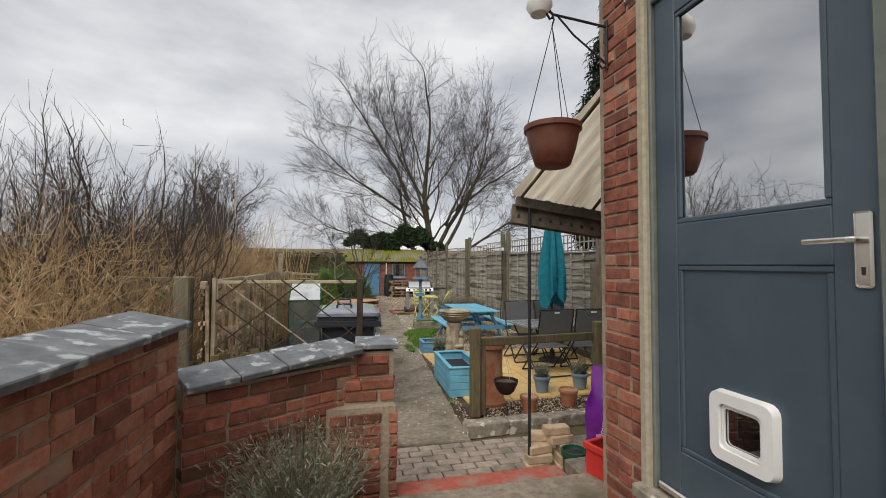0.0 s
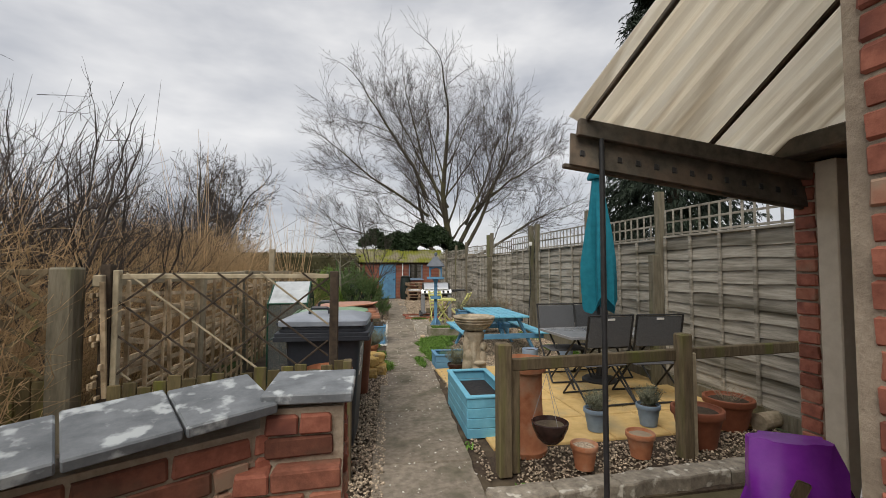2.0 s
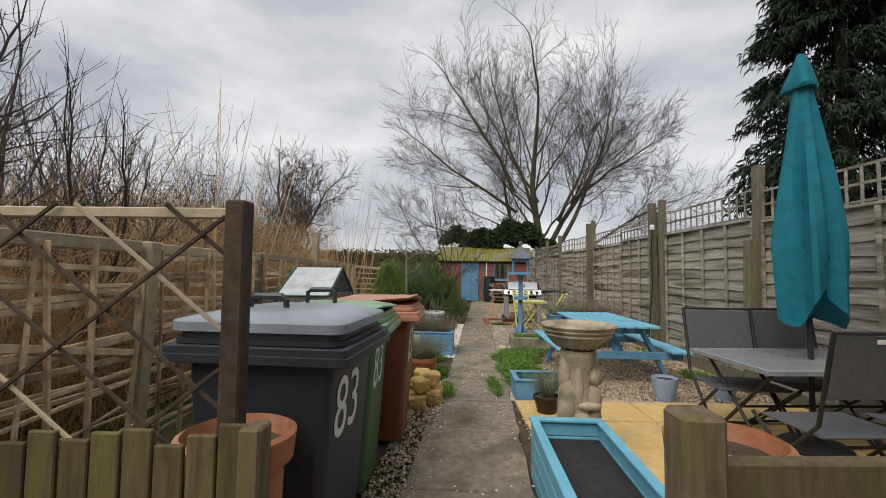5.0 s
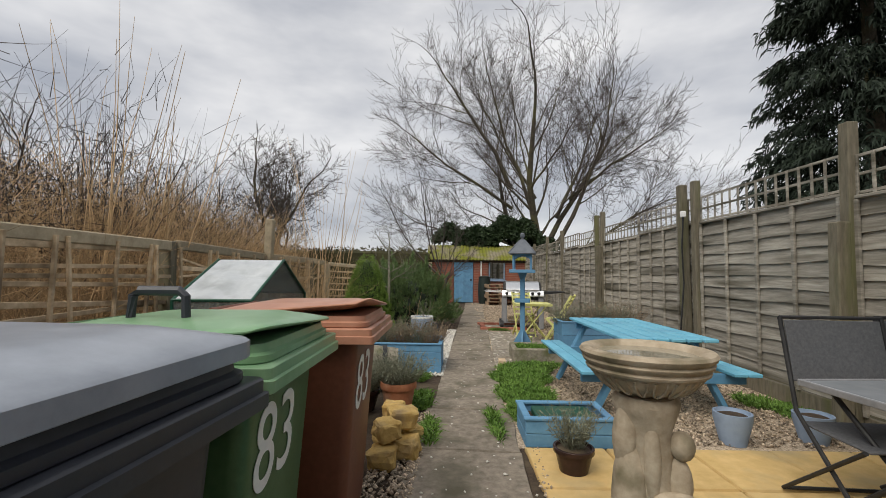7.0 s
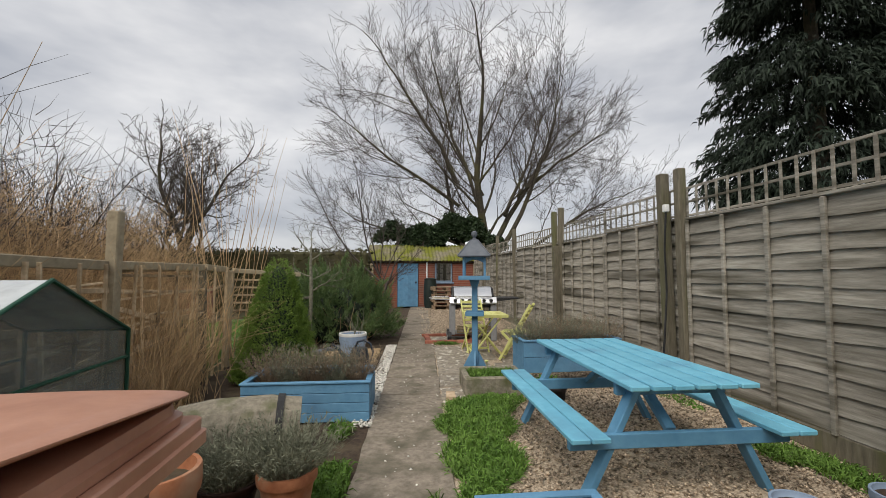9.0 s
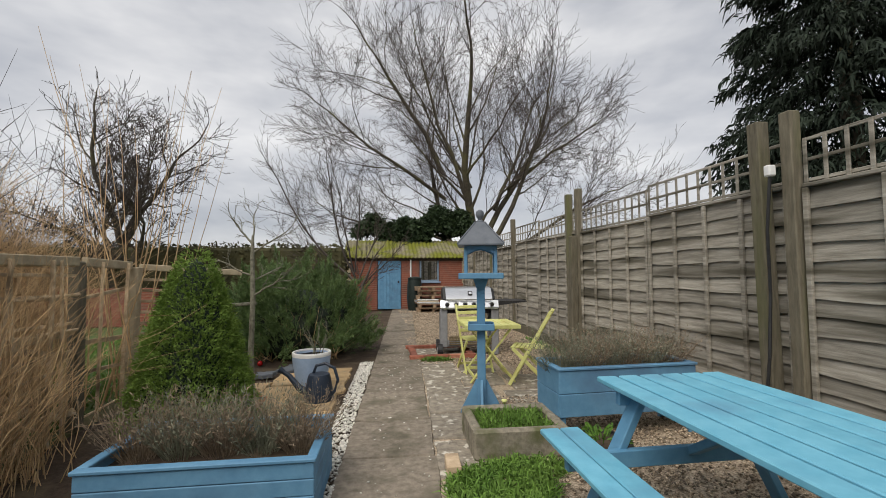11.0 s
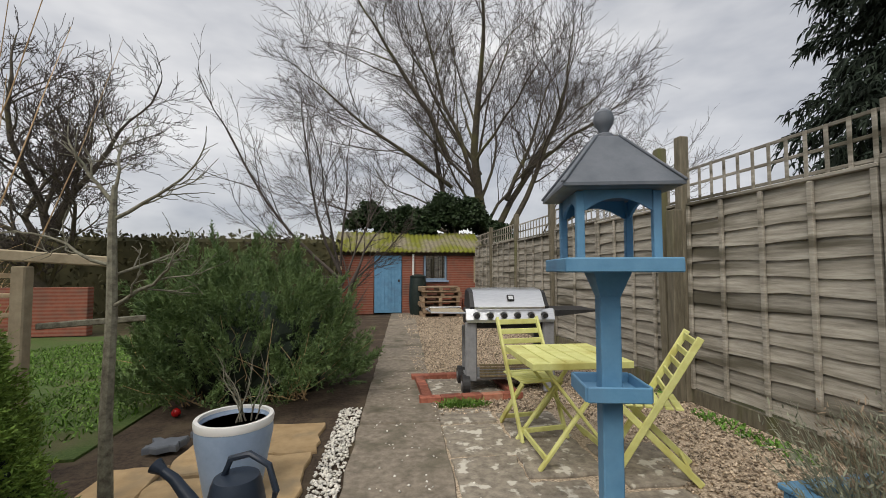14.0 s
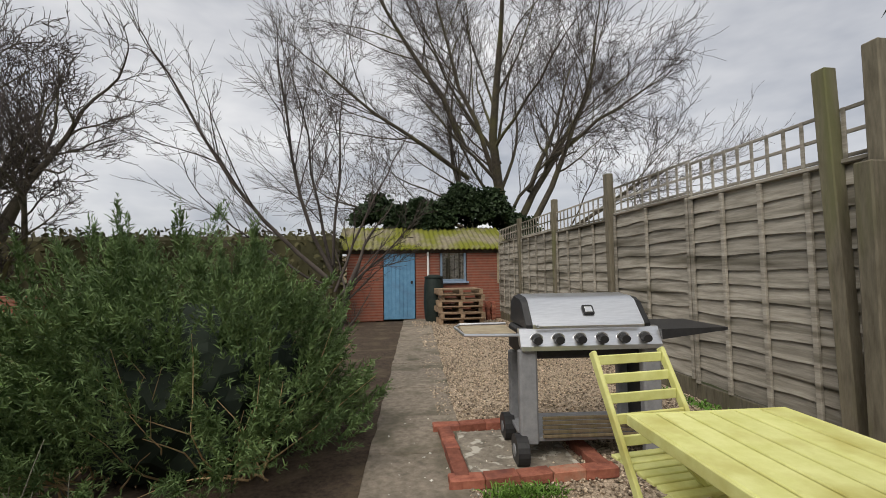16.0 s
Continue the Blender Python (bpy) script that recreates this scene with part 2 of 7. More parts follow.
M["shed_brick"] = mat("far_brick", (0.194, 0.051, 0.031), (0.302, 0.088, 0.051), 12, 0.88, 0.4, stain=(0.14, 0.06, 0.045), stain_scale=3)
M["ivy"] = mat("ivy_leaf", (0.016, 0.032, 0.012), (0.04, 0.065, 0.025), 3, 0.6, 0.0, island=0.35)
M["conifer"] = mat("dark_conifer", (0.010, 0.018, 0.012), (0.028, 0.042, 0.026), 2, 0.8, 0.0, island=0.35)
M["rosemary"] = mat("rosemary_leaf", (0.06, 0.105, 0.036), (0.165, 0.245, 0.085), 6.0, 0.6, 0.0, island=0.22)
M["cypress"] = mat("dwarf_spruce_leaf", (0.114, 0.19, 0.03), (0.209, 0.314, 0.06), 2.5, 0.75, 0.0, island=0.35)
M["lavender"] = mat("lavender_leaf", (0.14, 0.15, 0.105), (0.25, 0.26, 0.185), 4, 0.8, 0.0, island=0.3)
M["dry"] = mat("dry_flower_stem", (0.19, 0.145, 0.10), (0.32, 0.25, 0.175), 4, 0.9, 0.0, island=0.35)
M["grass"] = mat("grass_blade", (0.075, 0.16, 0.022), (0.155, 0.265, 0.05), 3, 0.7, 0.0, island=0.35)
M["leaf"] = mat("weed_leaf", (0.07, 0.17, 0.02), (0.14, 0.27, 0.045), 4, 0.6, 0.0, island=0.3)
M["gravel"] = mat("mixed_gravel", (0.11, 0.075, 0.046), (0.64, 0.53, 0.40), 60, 0.85, 0.2, island=0.65)
M["chippings"] = mat("white_limestone_chips", (0.62, 0.59, 0.52), (0.78, 0.76, 0.70), 40, 0.85, 0.2, island=0.25)
M["yellow_stone"] = mat("ochre_rock", (0.42, 0.27, 0.08), (0.64, 0.45, 0.17), 14, 0.9, 0.6, stain=(0.30, 0.22, 0.12), stain_scale=6)
M["pallet"] = mat("pallet_wood", (0.20, 0.135, 0.085), (0.34, 0.25, 0.165), 14, 0.85, 0.3, rnd=0.25)
M["field"] = mat("far_brown_field", (0.11, 0.08, 0.04), (0.19, 0.14, 0.075), 0.3, 0.95, 0.0, stain=(0.10, 0.11, 0.045), stain_scale=0.06)
M["fascia"] = mat("grey_brown_fascia", (0.06, 0.052, 0.042), (0.12, 0.106, 0.083), 16, 0.8, 0.3, stain=(0.19, 0.14, 0.10), stain_scale=5)
M["purple"] = mat("purple_sack", (0.13, 0.012, 0.24), (0.23, 0.03, 0.37), 5, 0.25, 0.2, spec=0.6)
M["pinkprint"] = mat("pink_print", (0.62, 0.25, 0.62), (0.72, 0.4, 0.72), 9, 0.3, 0.0)
M["red_plastic"] = mat("red_crate_plastic", (0.52, 0.03, 0.025), (0.62, 0.06, 0.045), 9, 0.4, 0.05)
M["green_plastic"] = mat("dark_green_bucket", (0.01, 0.06, 0.035), (0.018, 0.085, 0.05), 9, 0.4, 0.05)
M["can"] = mat("dark_blue_watering_can", (0.017, 0.026, 0.042), (0.027, 0.038, 0.058), 9, 0.4, 0.08)
M["barrel"] = mat("dark_green_water_butt", (0.012, 0.02, 0.018), (0.022, 0.032, 0.028), 9, 0.5, 0.05)
M["red_ball"] = mat("red_glazed_ball", (0.40, 0.01, 0.012), (0.5, 0.02, 0.02), 9, 0.2, 0.0)
M["dark"] = mat("unlit_room", (0.02, 0.02, 0.02), (0.03, 0.03, 0.03), 5, 0.9, 0.0)


def glass(name, tint=(0.9, 0.93, 0.94), rough=0.0, trans=1.0, base=None):
    m = bpy.data.materials.new(name)
    m.use_nodes = True
    b = m.node_tree.nodes["Principled BSDF"]
    b.inputs["Base Color"].default_value = (*(base or tint), 1)
    b.inputs["Roughness"].default_value, b.inputs["Transmission Weight"].default_value = rough, trans
    b.inputs["IOR"].default_value = 1.5
    return m


M["glass"] = glass("window_glass")
M["coat_glass"] = mat("dark_reflecting_glass", (0.012, 0.014, 0.016), (0.014, 0.016, 0.018), 2, 0.02, 0.0, spec=1.0)
M["coat_glass"].node_tree.nodes["Principled BSDF"].inputs["IOR"].default_value = 3.2
M["poly"] = mat("greenhouse_film", (0.42, 0.45, 0.47), (0.55, 0.58, 0.59), 5, 0.22, 0.3, stain=(0.30, 0.32, 0.32), stain_scale=4, spec=0.5, bscale=9, bdist=0.02)
M["canopy"] = mat("translucent_sheet", (0.80, 0.74, 0.63), (0.90, 0.86, 0.77), 6, 0.6, 0.1, stain=(0.42, 0.35, 0.26), stain_scale=2.2,
                  stain_at=(0.52, 0.75), stretch=(3.5, 0.35, 0.35))


def see_through(m, share):
    """Lets daylight through a thin sheet."""
    n, l = m.node_tree.nodes, m.node_tree.links
    b, o = n["Principled BSDF"], n["Material Output"]
    t = n.new("ShaderNodeBsdfTranslucent")
    l.new(b.inputs["Base Color"].links[0].from_socket, t.inputs["Color"])
    mx = n.new("ShaderNodeMixShader")
    mx.inputs[0].default_value = share
    l.new(b.outputs[0], mx.inputs[1])
    l.new(t.outputs[0], mx.inputs[2])
    l.new(mx.outputs[0], o.inputs["Surface"])


see_through(M["canopy"], 0.9)

# ---------------------------------------------------------------- mesh helpers


class Shape:
    """Collects vertices and faces of one mesh."""

    def __init__(self):
        self.v, self.f = [], []

    def add(self, verts, faces):
        k = len(self.v)
        self.v.extend(tuple(p) for p in verts)
        self.f.extend(tuple(k + i for i in q) for q in faces)
        return self

    def box(self, x0, x1, y0, y1, z0, z1, c=0.0, m=None):
        """A box, chamfered by c."""
        lo, hi = (x0, y0, z0), (x1, y1, z1)
        m = m or Matrix.Identity(4)
        if c <= 0:
            vs = [m @ Vector(((x0, x1)[i & 1], (y0, y1)[i >> 1 & 1], (z0, z1)[i >> 2])) for i in range(8)]
            return self.add(vs, [(0, 2, 3, 1), (4, 5, 7, 6), (0, 1, 5, 4), (2, 6, 7, 3), (0, 4, 6, 2), (1, 3, 7, 5)])
        vs = []
        for i in range(8):
            s = [(i >> a) & 1 for a in range(3)]
            outer = [hi[a] if s[a] else lo[a] for a in range(3)]
            inner = [hi[a] - c if s[a] else lo[a] + c for a in range(3)]
            for a in range(3):
                p = list(inner)
                p[a] = outer[a]
                vs.append(m @ Vector(p))
        fs = []
        for a in range(3):
            b, d = (a + 1) % 3, (a + 2) % 3
            for side in (0, 1):
                q = [((side << a) | (i << b) | (j << d)) * 3 + a for i, j in ((0, 0), (1, 0), (1, 1), (0, 1))]
                fs.append(q if side else q[::-1])
            for i in (0, 1):
                for j in (0, 1):
                    p0, p1 = (i << b) | (j << d), (1 << a) | (i << b) | (j << d)
                    q = [p0 * 3 + b, p1 * 3 + b, p1 * 3 + d, p0 * 3 + d]
                    fs.append(q if i != j else q[::-1])
        for i in range(8):
            odd = bin(i).count("1") % 2
            q = (i * 3, i * 3 + 1, i * 3 + 2)
            fs.append(q if odd else q[::-1])
        return self.add(vs, fs)

    def beam(self, p, q, w, h, c=0.004, up=(0, 0, 1)):
        """A bar of section w x h from p to q."""
        p, q = Vector(p), Vector(q)
        d = (q - p)
        ln = d.length
        d = d / ln
        s = d.cross(Vector(up))
        s = s.normalized() if s.length > 1e-4 else Vector((1, 0, 0))
        u = s.cross(d)
        m = Matrix((s, d, u)).transposed().to_4x4()
        m.translation = p
        return self.box(-w / 2, w / 2, 0, ln, -h / 2, h / 2, c, m)

    def tube(self, pts, radii, n=6, caps=True):
        pts = [Vector(p) for p in pts]
        radii = radii if hasattr(radii, "__len__") else [radii] * len(pts)
        vs, fs = [], []
        ref = Vector((0.31, 0.17, 0.93))
        for i, p in enumerate(pts):
            d = pts[min(i + 1, len(pts) - 1)] - pts[max(i - 1, 0)]
            d = d.normalized() if d.length > 1e-9 else Vector((0, 0, 1))
            a = d.cross(ref)
            a = a.normalized() if a.length > 1e-3 else Vector((1, 0, 0))
            b = d.cross(a)
            for k in range(n):
                t = 2 * math.pi * k / n
                vs.append(p + (a * math.cos(t) + b * math.sin(t)) * radii[i])
        for i in range(len(pts) - 1):
            for k in range(n):
                k2 = (k + 1) % n
                fs.append((i * n + k, i * n + k2, (i + 1) * n + k2, (i + 1) * n + k))
        if caps:
            fs.append(tuple(range(n))[::-1])
            fs.append(tuple((len(pts) - 1) * n + k for k in range(n)))
        return self.add(vs, fs)

    def lathe(self, profile, at=(0, 0, 0), n=24, wobble=0.0, turn=0.0):
        """Profile of (radius, height); closed where the radius is 0."""
        vs, fs = [], []
        for r, z in profile:
            for k in range(n):
                t = 2 * math.pi * (k / n) + turn
                rr = r * (1 + wobble * math.sin(3 * t + z * 9))
                vs.append((at[0] + rr * math.cos(t), at[1] + rr * math.sin(t), at[2] + z))
        for i in range(len(profile) - 1):
            for k in range(n):
                k2 = (k + 1) % n
                fs.append((i * n + k, i * n + k2, (i + 1) * n + k2, (i + 1) * n + k))
        fs.append(tuple(range(n))[::-1])
        fs.append(tuple((len(profile) - 1) * n + k for k in range(n)))
        return self.add(vs, fs)

    def loft(self, rings):
        """Joins rings of equal count, closed at both ends."""
        n = len(rings[0])
        vs = [p for r in rings for p in r]
        fs = []
        for i in range(len(rings) - 1):
            for k in range(n):
                k2 = (k + 1) % n
                fs.append((i * n + k, i * n + k2, (i + 1) * n + k2, (i + 1) * n + k))
        fs.append(tuple(range(n))[::-1])
        fs.append(tuple((len(rings) - 1) * n + k for k in range(n)))
        return self.add(vs, fs)

    def mesh(self, name, material, smooth=False):
        me = bpy.data.meshes.new(name)
        me.from_pydata(self.v, [], self.f)
        if material:
            me.materials.append(material)
        if smooth:
            me.polygons.foreach_set("use_smooth", [True] * len(me.polygons))
            me.set_sharp_from_angle(angle=radians(42))
        me.update()
        return me


def part(name, shape, material, parent=None, label="", smooth=False):
    """One mesh object under a thing or part; with no parent, a thing of its own."""
    me = shape if isinstance(shape, bpy.types.Mesh) else shape.mesh(name, M[material] if isinstance(material, str) else material, smooth)
    ob = new(name, me)
    ob.parent = parent
    return tagged(ob, label)


def thing(name, at, label, category, group="", kind="", turn=0.0):
    ob = new(name)
    ob.empty_display_size = 0.1
    ob.matrix_basis = pose(*at, 0, 0, turn)
    return tagged(ob, label, category, group, kind)


def structure(name, shape, material, label="", smooth=False):
    ob = part(name, shape, material, None, label, smooth)
    return tagged(ob, label, name.split("_")[0], "", "structure")


rnd = random.Random(7)


def soup(name, verts, faces, material, parent=None, label="", category="", kind="", group=""):
    """One mesh from arrays of vertices and equal-sized faces."""
    me = bpy.data.meshes.new(name)
    verts, faces = np.asarray(verts, dtype=np.float32), np.asarray(faces, dtype=np.int32)
    nv, nf, k = len(verts), len(faces), faces.shape[1]
    me.vertices.add(nv)
    me.vertices.foreach_set("co", verts.ravel())
    me.loops.add(nf * k)
    me.loops.foreach_set("vertex_index", faces.ravel())
    me.polygons.add(nf)
    me.polygons.foreach_set("loop_start", np.arange(0, nf * k, k, dtype=np.int32))
    me.update(calc_edges=True)
    me.materials.append(M[material])
    ob = new(name, me)
    ob.parent = parent
    return tagged(ob, label, category, group, kind)


OCT = np.array([(1, 0, 0), (-1, 0, 0), (0, 1, 0), (0, -1, 0), (0, 0, 1), (0, 0, -1)], float)
OCT_F = np.array([(0, 2, 4), (2, 1, 4), (1, 3, 4), (3, 0, 4), (2, 0, 5), (1, 2, 5), (3, 1, 5), (0, 3, 5)])


def pebbles(name, areas, per_m2, size, material, label, seed, zmax=0.012):
    """Loose stones over convex areas given as (x0, x1, y0, y1[, lean]), lean being the shift of x for each metre of y."""
    g = np.random.default_rng(seed)
    vs, fs, k = [], [], 0
    for x0, x1, y0, y1, *lean in areas:
        n = int((x1 - x0) * (y1 - y0) * per_m2)
        y = g.uniform(y0, y1, n)
        x = g.uniform(x0, x1, n) + (lean[0] * (y - y0) if lean else 0)
        s = size * g.uniform(0.5, 1.5, (n, 1, 1)) * g.uniform(0.6, 1.2, (n, 1, 3))
        p = OCT[None] * s + g.normal(0, size * 0.16, (n, 6, 3))
        a = g.uniform(0, math.tau, n)
        c, sn = np.cos(a)[:, None], np.sin(a)[:, None]
        q = np.stack([p[:, :, 0] * c - p[:, :, 1] * sn + x[:, None], p[:, :, 0] * sn + p[:, :, 1] * c + y[:, None],
                      p[:, :, 2] * 0.7 + g.uniform(0.0, zmax, n)[:, None] + size * 0.3], axis=2)
        vs.append(q.reshape(-1, 3))
        fs.append((np.arange(n)[:, None, None] * 6 + OCT_F[None]).reshape(-1, 3) + k)
        k += n * 6
    return soup(name, np.concatenate(vs), np.concatenate(fs), material, None, label, "gravel", "stuff")


def blades(base, direction, length, width, g, bend=0.25):
    """Triangle strips of two pieces (5 vertices, 3 triangles) for many leaves at once."""
    n = len(base)
    d = direction / np.linalg.norm(direction, axis=1, keepdims=True)
    side = np.cross(d, g.normal(0, 1, (n, 3)))
    side /= np.linalg.norm(side, axis=1, keepdims=True) + 1e-9
    ln, w = length[:, None], width[:, None]
    mid = base + d * ln * 0.55
    tip = base + d * ln + np.array([0, 0, -1.0]) * ln * bend
    vs = np.stack([base - side * w * 0.5, base + side * w * 0.5, mid - side * w * 0.6, mid + side * w * 0.6, tip], axis=1)
    fs = np.arange(n)[:, None, None] * 5 + np.array([(0, 1, 3), (0, 3, 2), (2, 3, 4)])[None]
    return vs.reshape(-1, 3), fs.reshape(-1, 3)


def join(pieces):
    vs, fs, k = [], [], 0
    for v, f in pieces:
        vs.append(v)
        fs.append(f + k)
        k += len(v)
    return np.concatenate(vs), np.concatenate(fs)


def stems(starts, directions, lengths, radius, g, segments=4, wander=0.25, droop=0.0, sides=3):
    """Many thin tapered stems at once."""
    n = len(starts)
    p = starts.copy()
    d = directions / np.linalg.norm(directions, axis=1, keepdims=True)
    rings = []
    for s in range(segments + 1):
        a = np.cross(d, np.array([0.3, 0.5, 0.81]))
        a /= np.linalg.norm(a, axis=1, keepdims=True) + 1e-9
        b = np.cross(d, a)
        r = (radius * (1 - 0.8 * s / segments))[:, None]
        rings.append(np.stack([p + r * (a * math.cos(t) + b * math.sin(t)) for t in np.arange(sides) * math.tau / sides], axis=1))
        p = p + d * (lengths / segments)[:, None]
        d = d + g.normal(0, wander, (n, 3)) + np.array([0, 0, -droop])
        d /= np.linalg.norm(d, axis=1, keepdims=True)
    vs = np.stack(rings, axis=1).reshape(n, -1, 3)
    quad = []
    for s in range(segments):
        for k in range(sides):
            k2 = (k + 1) % sides
            q = (s * sides + k, s * sides + k2, (s + 1) * sides + k2, (s + 1) * sides + k)
            quad += [(q[0], q[1], q[2]), (q[0], q[2], q[3])]
    quad = np.array(quad)
    per = (segments + 1) * sides
    fs = np.arange(n)[:, None, None] * per + quad[None]
    return vs.reshape(-1, 3), fs.reshape(-1, 3)


def grow(limbs, seed, levels, kids, ratio=0.62, spread=0.75, rise=0.25, wander=0.16, segs=5, thin=0.55, tip=0.004, kid=0.58):
    """Branches of a bare tree. limbs: (start, direction, length, radius). Gives vertices and triangles, level by level."""
    g = np.random.default_rng(seed)
    p = np.array([a[0] for a in limbs], float)
    d = np.array([a[1] for a in limbs], float)
    d /= np.linalg.norm(d, axis=1, keepdims=True)
    ln, r = np.array([a[2] for a in limbs], float), np.array([a[3] for a in limbs], float)
    out = []
    for level in range(levels + 1):
        sides = 7 if level == 0 else (5 if level == 1 else 3)
        n = len(p)
        pts, dirs, q, dd = [p], [d], p, d
        last = level == levels
        sg = segs if not last else 2
        for s in range(sg):
            q = q + dd * (ln / sg)[:, None]
            dd = dd + g.normal(0, wander, (n, 3)) + np.array([0, 0, rise * 0.25])
            dd = dd / np.linalg.norm(dd, axis=1, keepdims=True)
            pts.append(q)
            dirs.append(dd)
        rings = []
        for s in range(sg + 1):
            a = np.cross(dirs[s], np.array([0.3, 0.5, 0.81]))
            a /= np.linalg.norm(a, axis=1, keepdims=True) + 1e-9
            b = np.cross(dirs[s], a)
            rr = np.maximum(r * (1 - (1 - (0.25 if last else thin)) * s / sg), tip * 0.6)[:, None]
            rings.append(np.stack([pts[s] + rr * (a * math.cos(t) + b * math.sin(t)) for t in np.arange(sides) * math.tau / sides], axis=1))
        vs = np.stack(rings, axis=1).reshape(n, -1, 3)
        tri = []
        for s in range(sg):
            for k in range(sides):
                k2 = (k + 1) % sides
                c = (s * sides + k, s * sides + k2, (s + 1) * sides + k2, (s + 1) * sides + k)
                tri += [(c[0], c[1], c[2]), (c[0], c[2], c[3])]
        out.append((vs.reshape(-1, 3), (np.arange(n)[:, None, None] * ((sg + 1) * sides) + np.array(tri)[None]).reshape(-1, 3)))
        if last:
            break
        count = kids[level]
        pts, dirs = np.stack(pts, axis=1), np.stack(dirs, axis=1)
        np_, nd, nl, nr = [], [], [], []
        for c in range(count):
            at = (0.28 + 0.72 * (c + g.uniform(0, 1, n)) / count) * sg if c < count - 1 else np.full(n, float(sg))
            at = np.clip(at, 0, sg)
            i = np.minimum(at.astype(int), sg - 1)
            f = (at - i)[:, None]
            rows = np.arange(n)
            base = pts[rows, i] * (1 - f) + pts[rows, i + 1] * f
            along = dirs[rows, i]
            off = np.cross(along, g.normal(0, 1, (n, 3)))
            off /= np.linalg.norm(off, axis=1, keepdims=True) + 1e-9
            sp = spread * g.uniform(0.55, 1.25, (n, 1)) * (0.3 if c == count - 1 else 1.0)
            v = along + off * sp + np.array([0, 0, rise * 0.5])
            np_.append(base)
            nd.append(v / np.linalg.norm(v, axis=1, keepdims=True))
            nl.append(ln * ratio * g.uniform(0.6, 1.15, n))
            nr.append(np.maximum(r * (1 - (1 - thin) * at / sg) * (0.9 if c == count - 1 else kid), tip))
        p, d, ln, r = np.concatenate(np_), np.concatenate(nd), np.concatenate(nl), np.concatenate(nr)
    return out


def bare_tree(name, limbs, seed, levels, kids, label, wood="bark", twig="twiggrey", cut=2, category="tree", **kw):
    at = limbs[0][0]
    ob = thing(name, (at[0], at[1], 0), label, category)
    shift = np.array([at[0], at[1], 0.0])
    lv = grow(limbs, seed, levels, kids, **kw)
    for nm, pieces, m in (("trunk", lv[:cut], wood), ("crown", lv[cut:], twig)):
        v, f = join(pieces)
        soup(nm, v - shift, f, m, ob)
    return ob


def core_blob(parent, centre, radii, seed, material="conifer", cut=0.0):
    """The shaded inside of a dense bush, its darkness held in the colour: a lumpy closed mesh."""
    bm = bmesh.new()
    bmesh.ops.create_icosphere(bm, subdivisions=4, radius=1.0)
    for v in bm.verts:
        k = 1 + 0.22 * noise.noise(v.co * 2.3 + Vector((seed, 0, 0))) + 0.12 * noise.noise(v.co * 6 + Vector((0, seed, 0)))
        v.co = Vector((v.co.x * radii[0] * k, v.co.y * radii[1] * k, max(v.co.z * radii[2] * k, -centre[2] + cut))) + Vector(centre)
    me = bpy.data.meshes.new("shade_core")
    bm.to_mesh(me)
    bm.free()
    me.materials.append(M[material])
    return part("shade_core", me, None, parent, "solid dark core standing in for shade among inner leaves and twigs")


# ---------------------------------------------------------------- ground and paving
LEAN = 0.07      # the path drifts this far to the right for each metre ahead


def path_x(y):
    return 0.84 + LEAN * (y - 3.4)


structure("ground", Shape().add([(-500, -300, -0.03), (500, -300, -0.03), (500, 700, -0.03), (-500, 700, -0.03)], [(0, 1, 2, 3)]), "ground",
          "damp earth and rough grass")
structure("soil_bed", Shape().box(-1.45, 4.4, 2.2, 21.6, -0.03, -0.012), "soil", "dark damp garden soil")
structure("lawn", Shape().box(-9.0, -1.7, 3, 18.2, -0.03, 0.0).box(-1.7, -0.85, 11.9, 18.2, -0.03, 0.008), "lawn", "rough winter lawn beyond the hurdle")

# bases under gravel
structure("gravel_bed", Shape().box(1.3, 4.4, 6.15, 12.3, -0.012, -0.004).box(1.75, 4.4, 12.3, 21.6, -0.012, -0.004), "gravel", "brown gravel bed")


def slab_mesh(w, l, h, seed, c=0.012):
    """A slab with uneven edges, its middle at the origin and its top at 0."""
    r = random.Random(seed)
    pts = []
    for a, b, n in (((-1, -1), (1, -1), 5), ((1, -1), (1, 1), 6), ((1, 1), (-1, 1), 5), ((-1, 1), (-1, -1), 6)):
        for i in range(n):
            t = i / n
            pts.append(((a[0] + (b[0] - a[0]) * t) * w / 2 + r.uniform(-c, c), (a[1] + (b[1] - a[1]) * t) * l / 2 + r.uniform(-c, c)))
    rings = [[(x, y, -h) for x, y in pts], [(x, y, -0.012) for x, y in pts], [(x * (1 - 0.012 / w), y * (1 - 0.012 / l), 0) for x, y in pts]]
    return Shape().loft(rings)


path = new("path")
tagged(path, "cracked grey concrete garden path", "path", "", "structure")
y, i = 2.05, 0
while y < 21.3:
    ln = (0.92, 1.25, 1.05, 0.78)[i % 4]
    w = 0.80 if y < 6.5 else 0.70
    s = part("slab", slab_mesh(w, ln - 0.012, 0.09, i), "concrete", path)
    s.location = (path_x(y + ln / 2), y + ln / 2, 0.012 + 0.004 * (i % 3))
    s.rotation_euler = (0, radians(0.25 * (-1) ** i), -math.atan(LEAN))
    y += ln
    i += 1

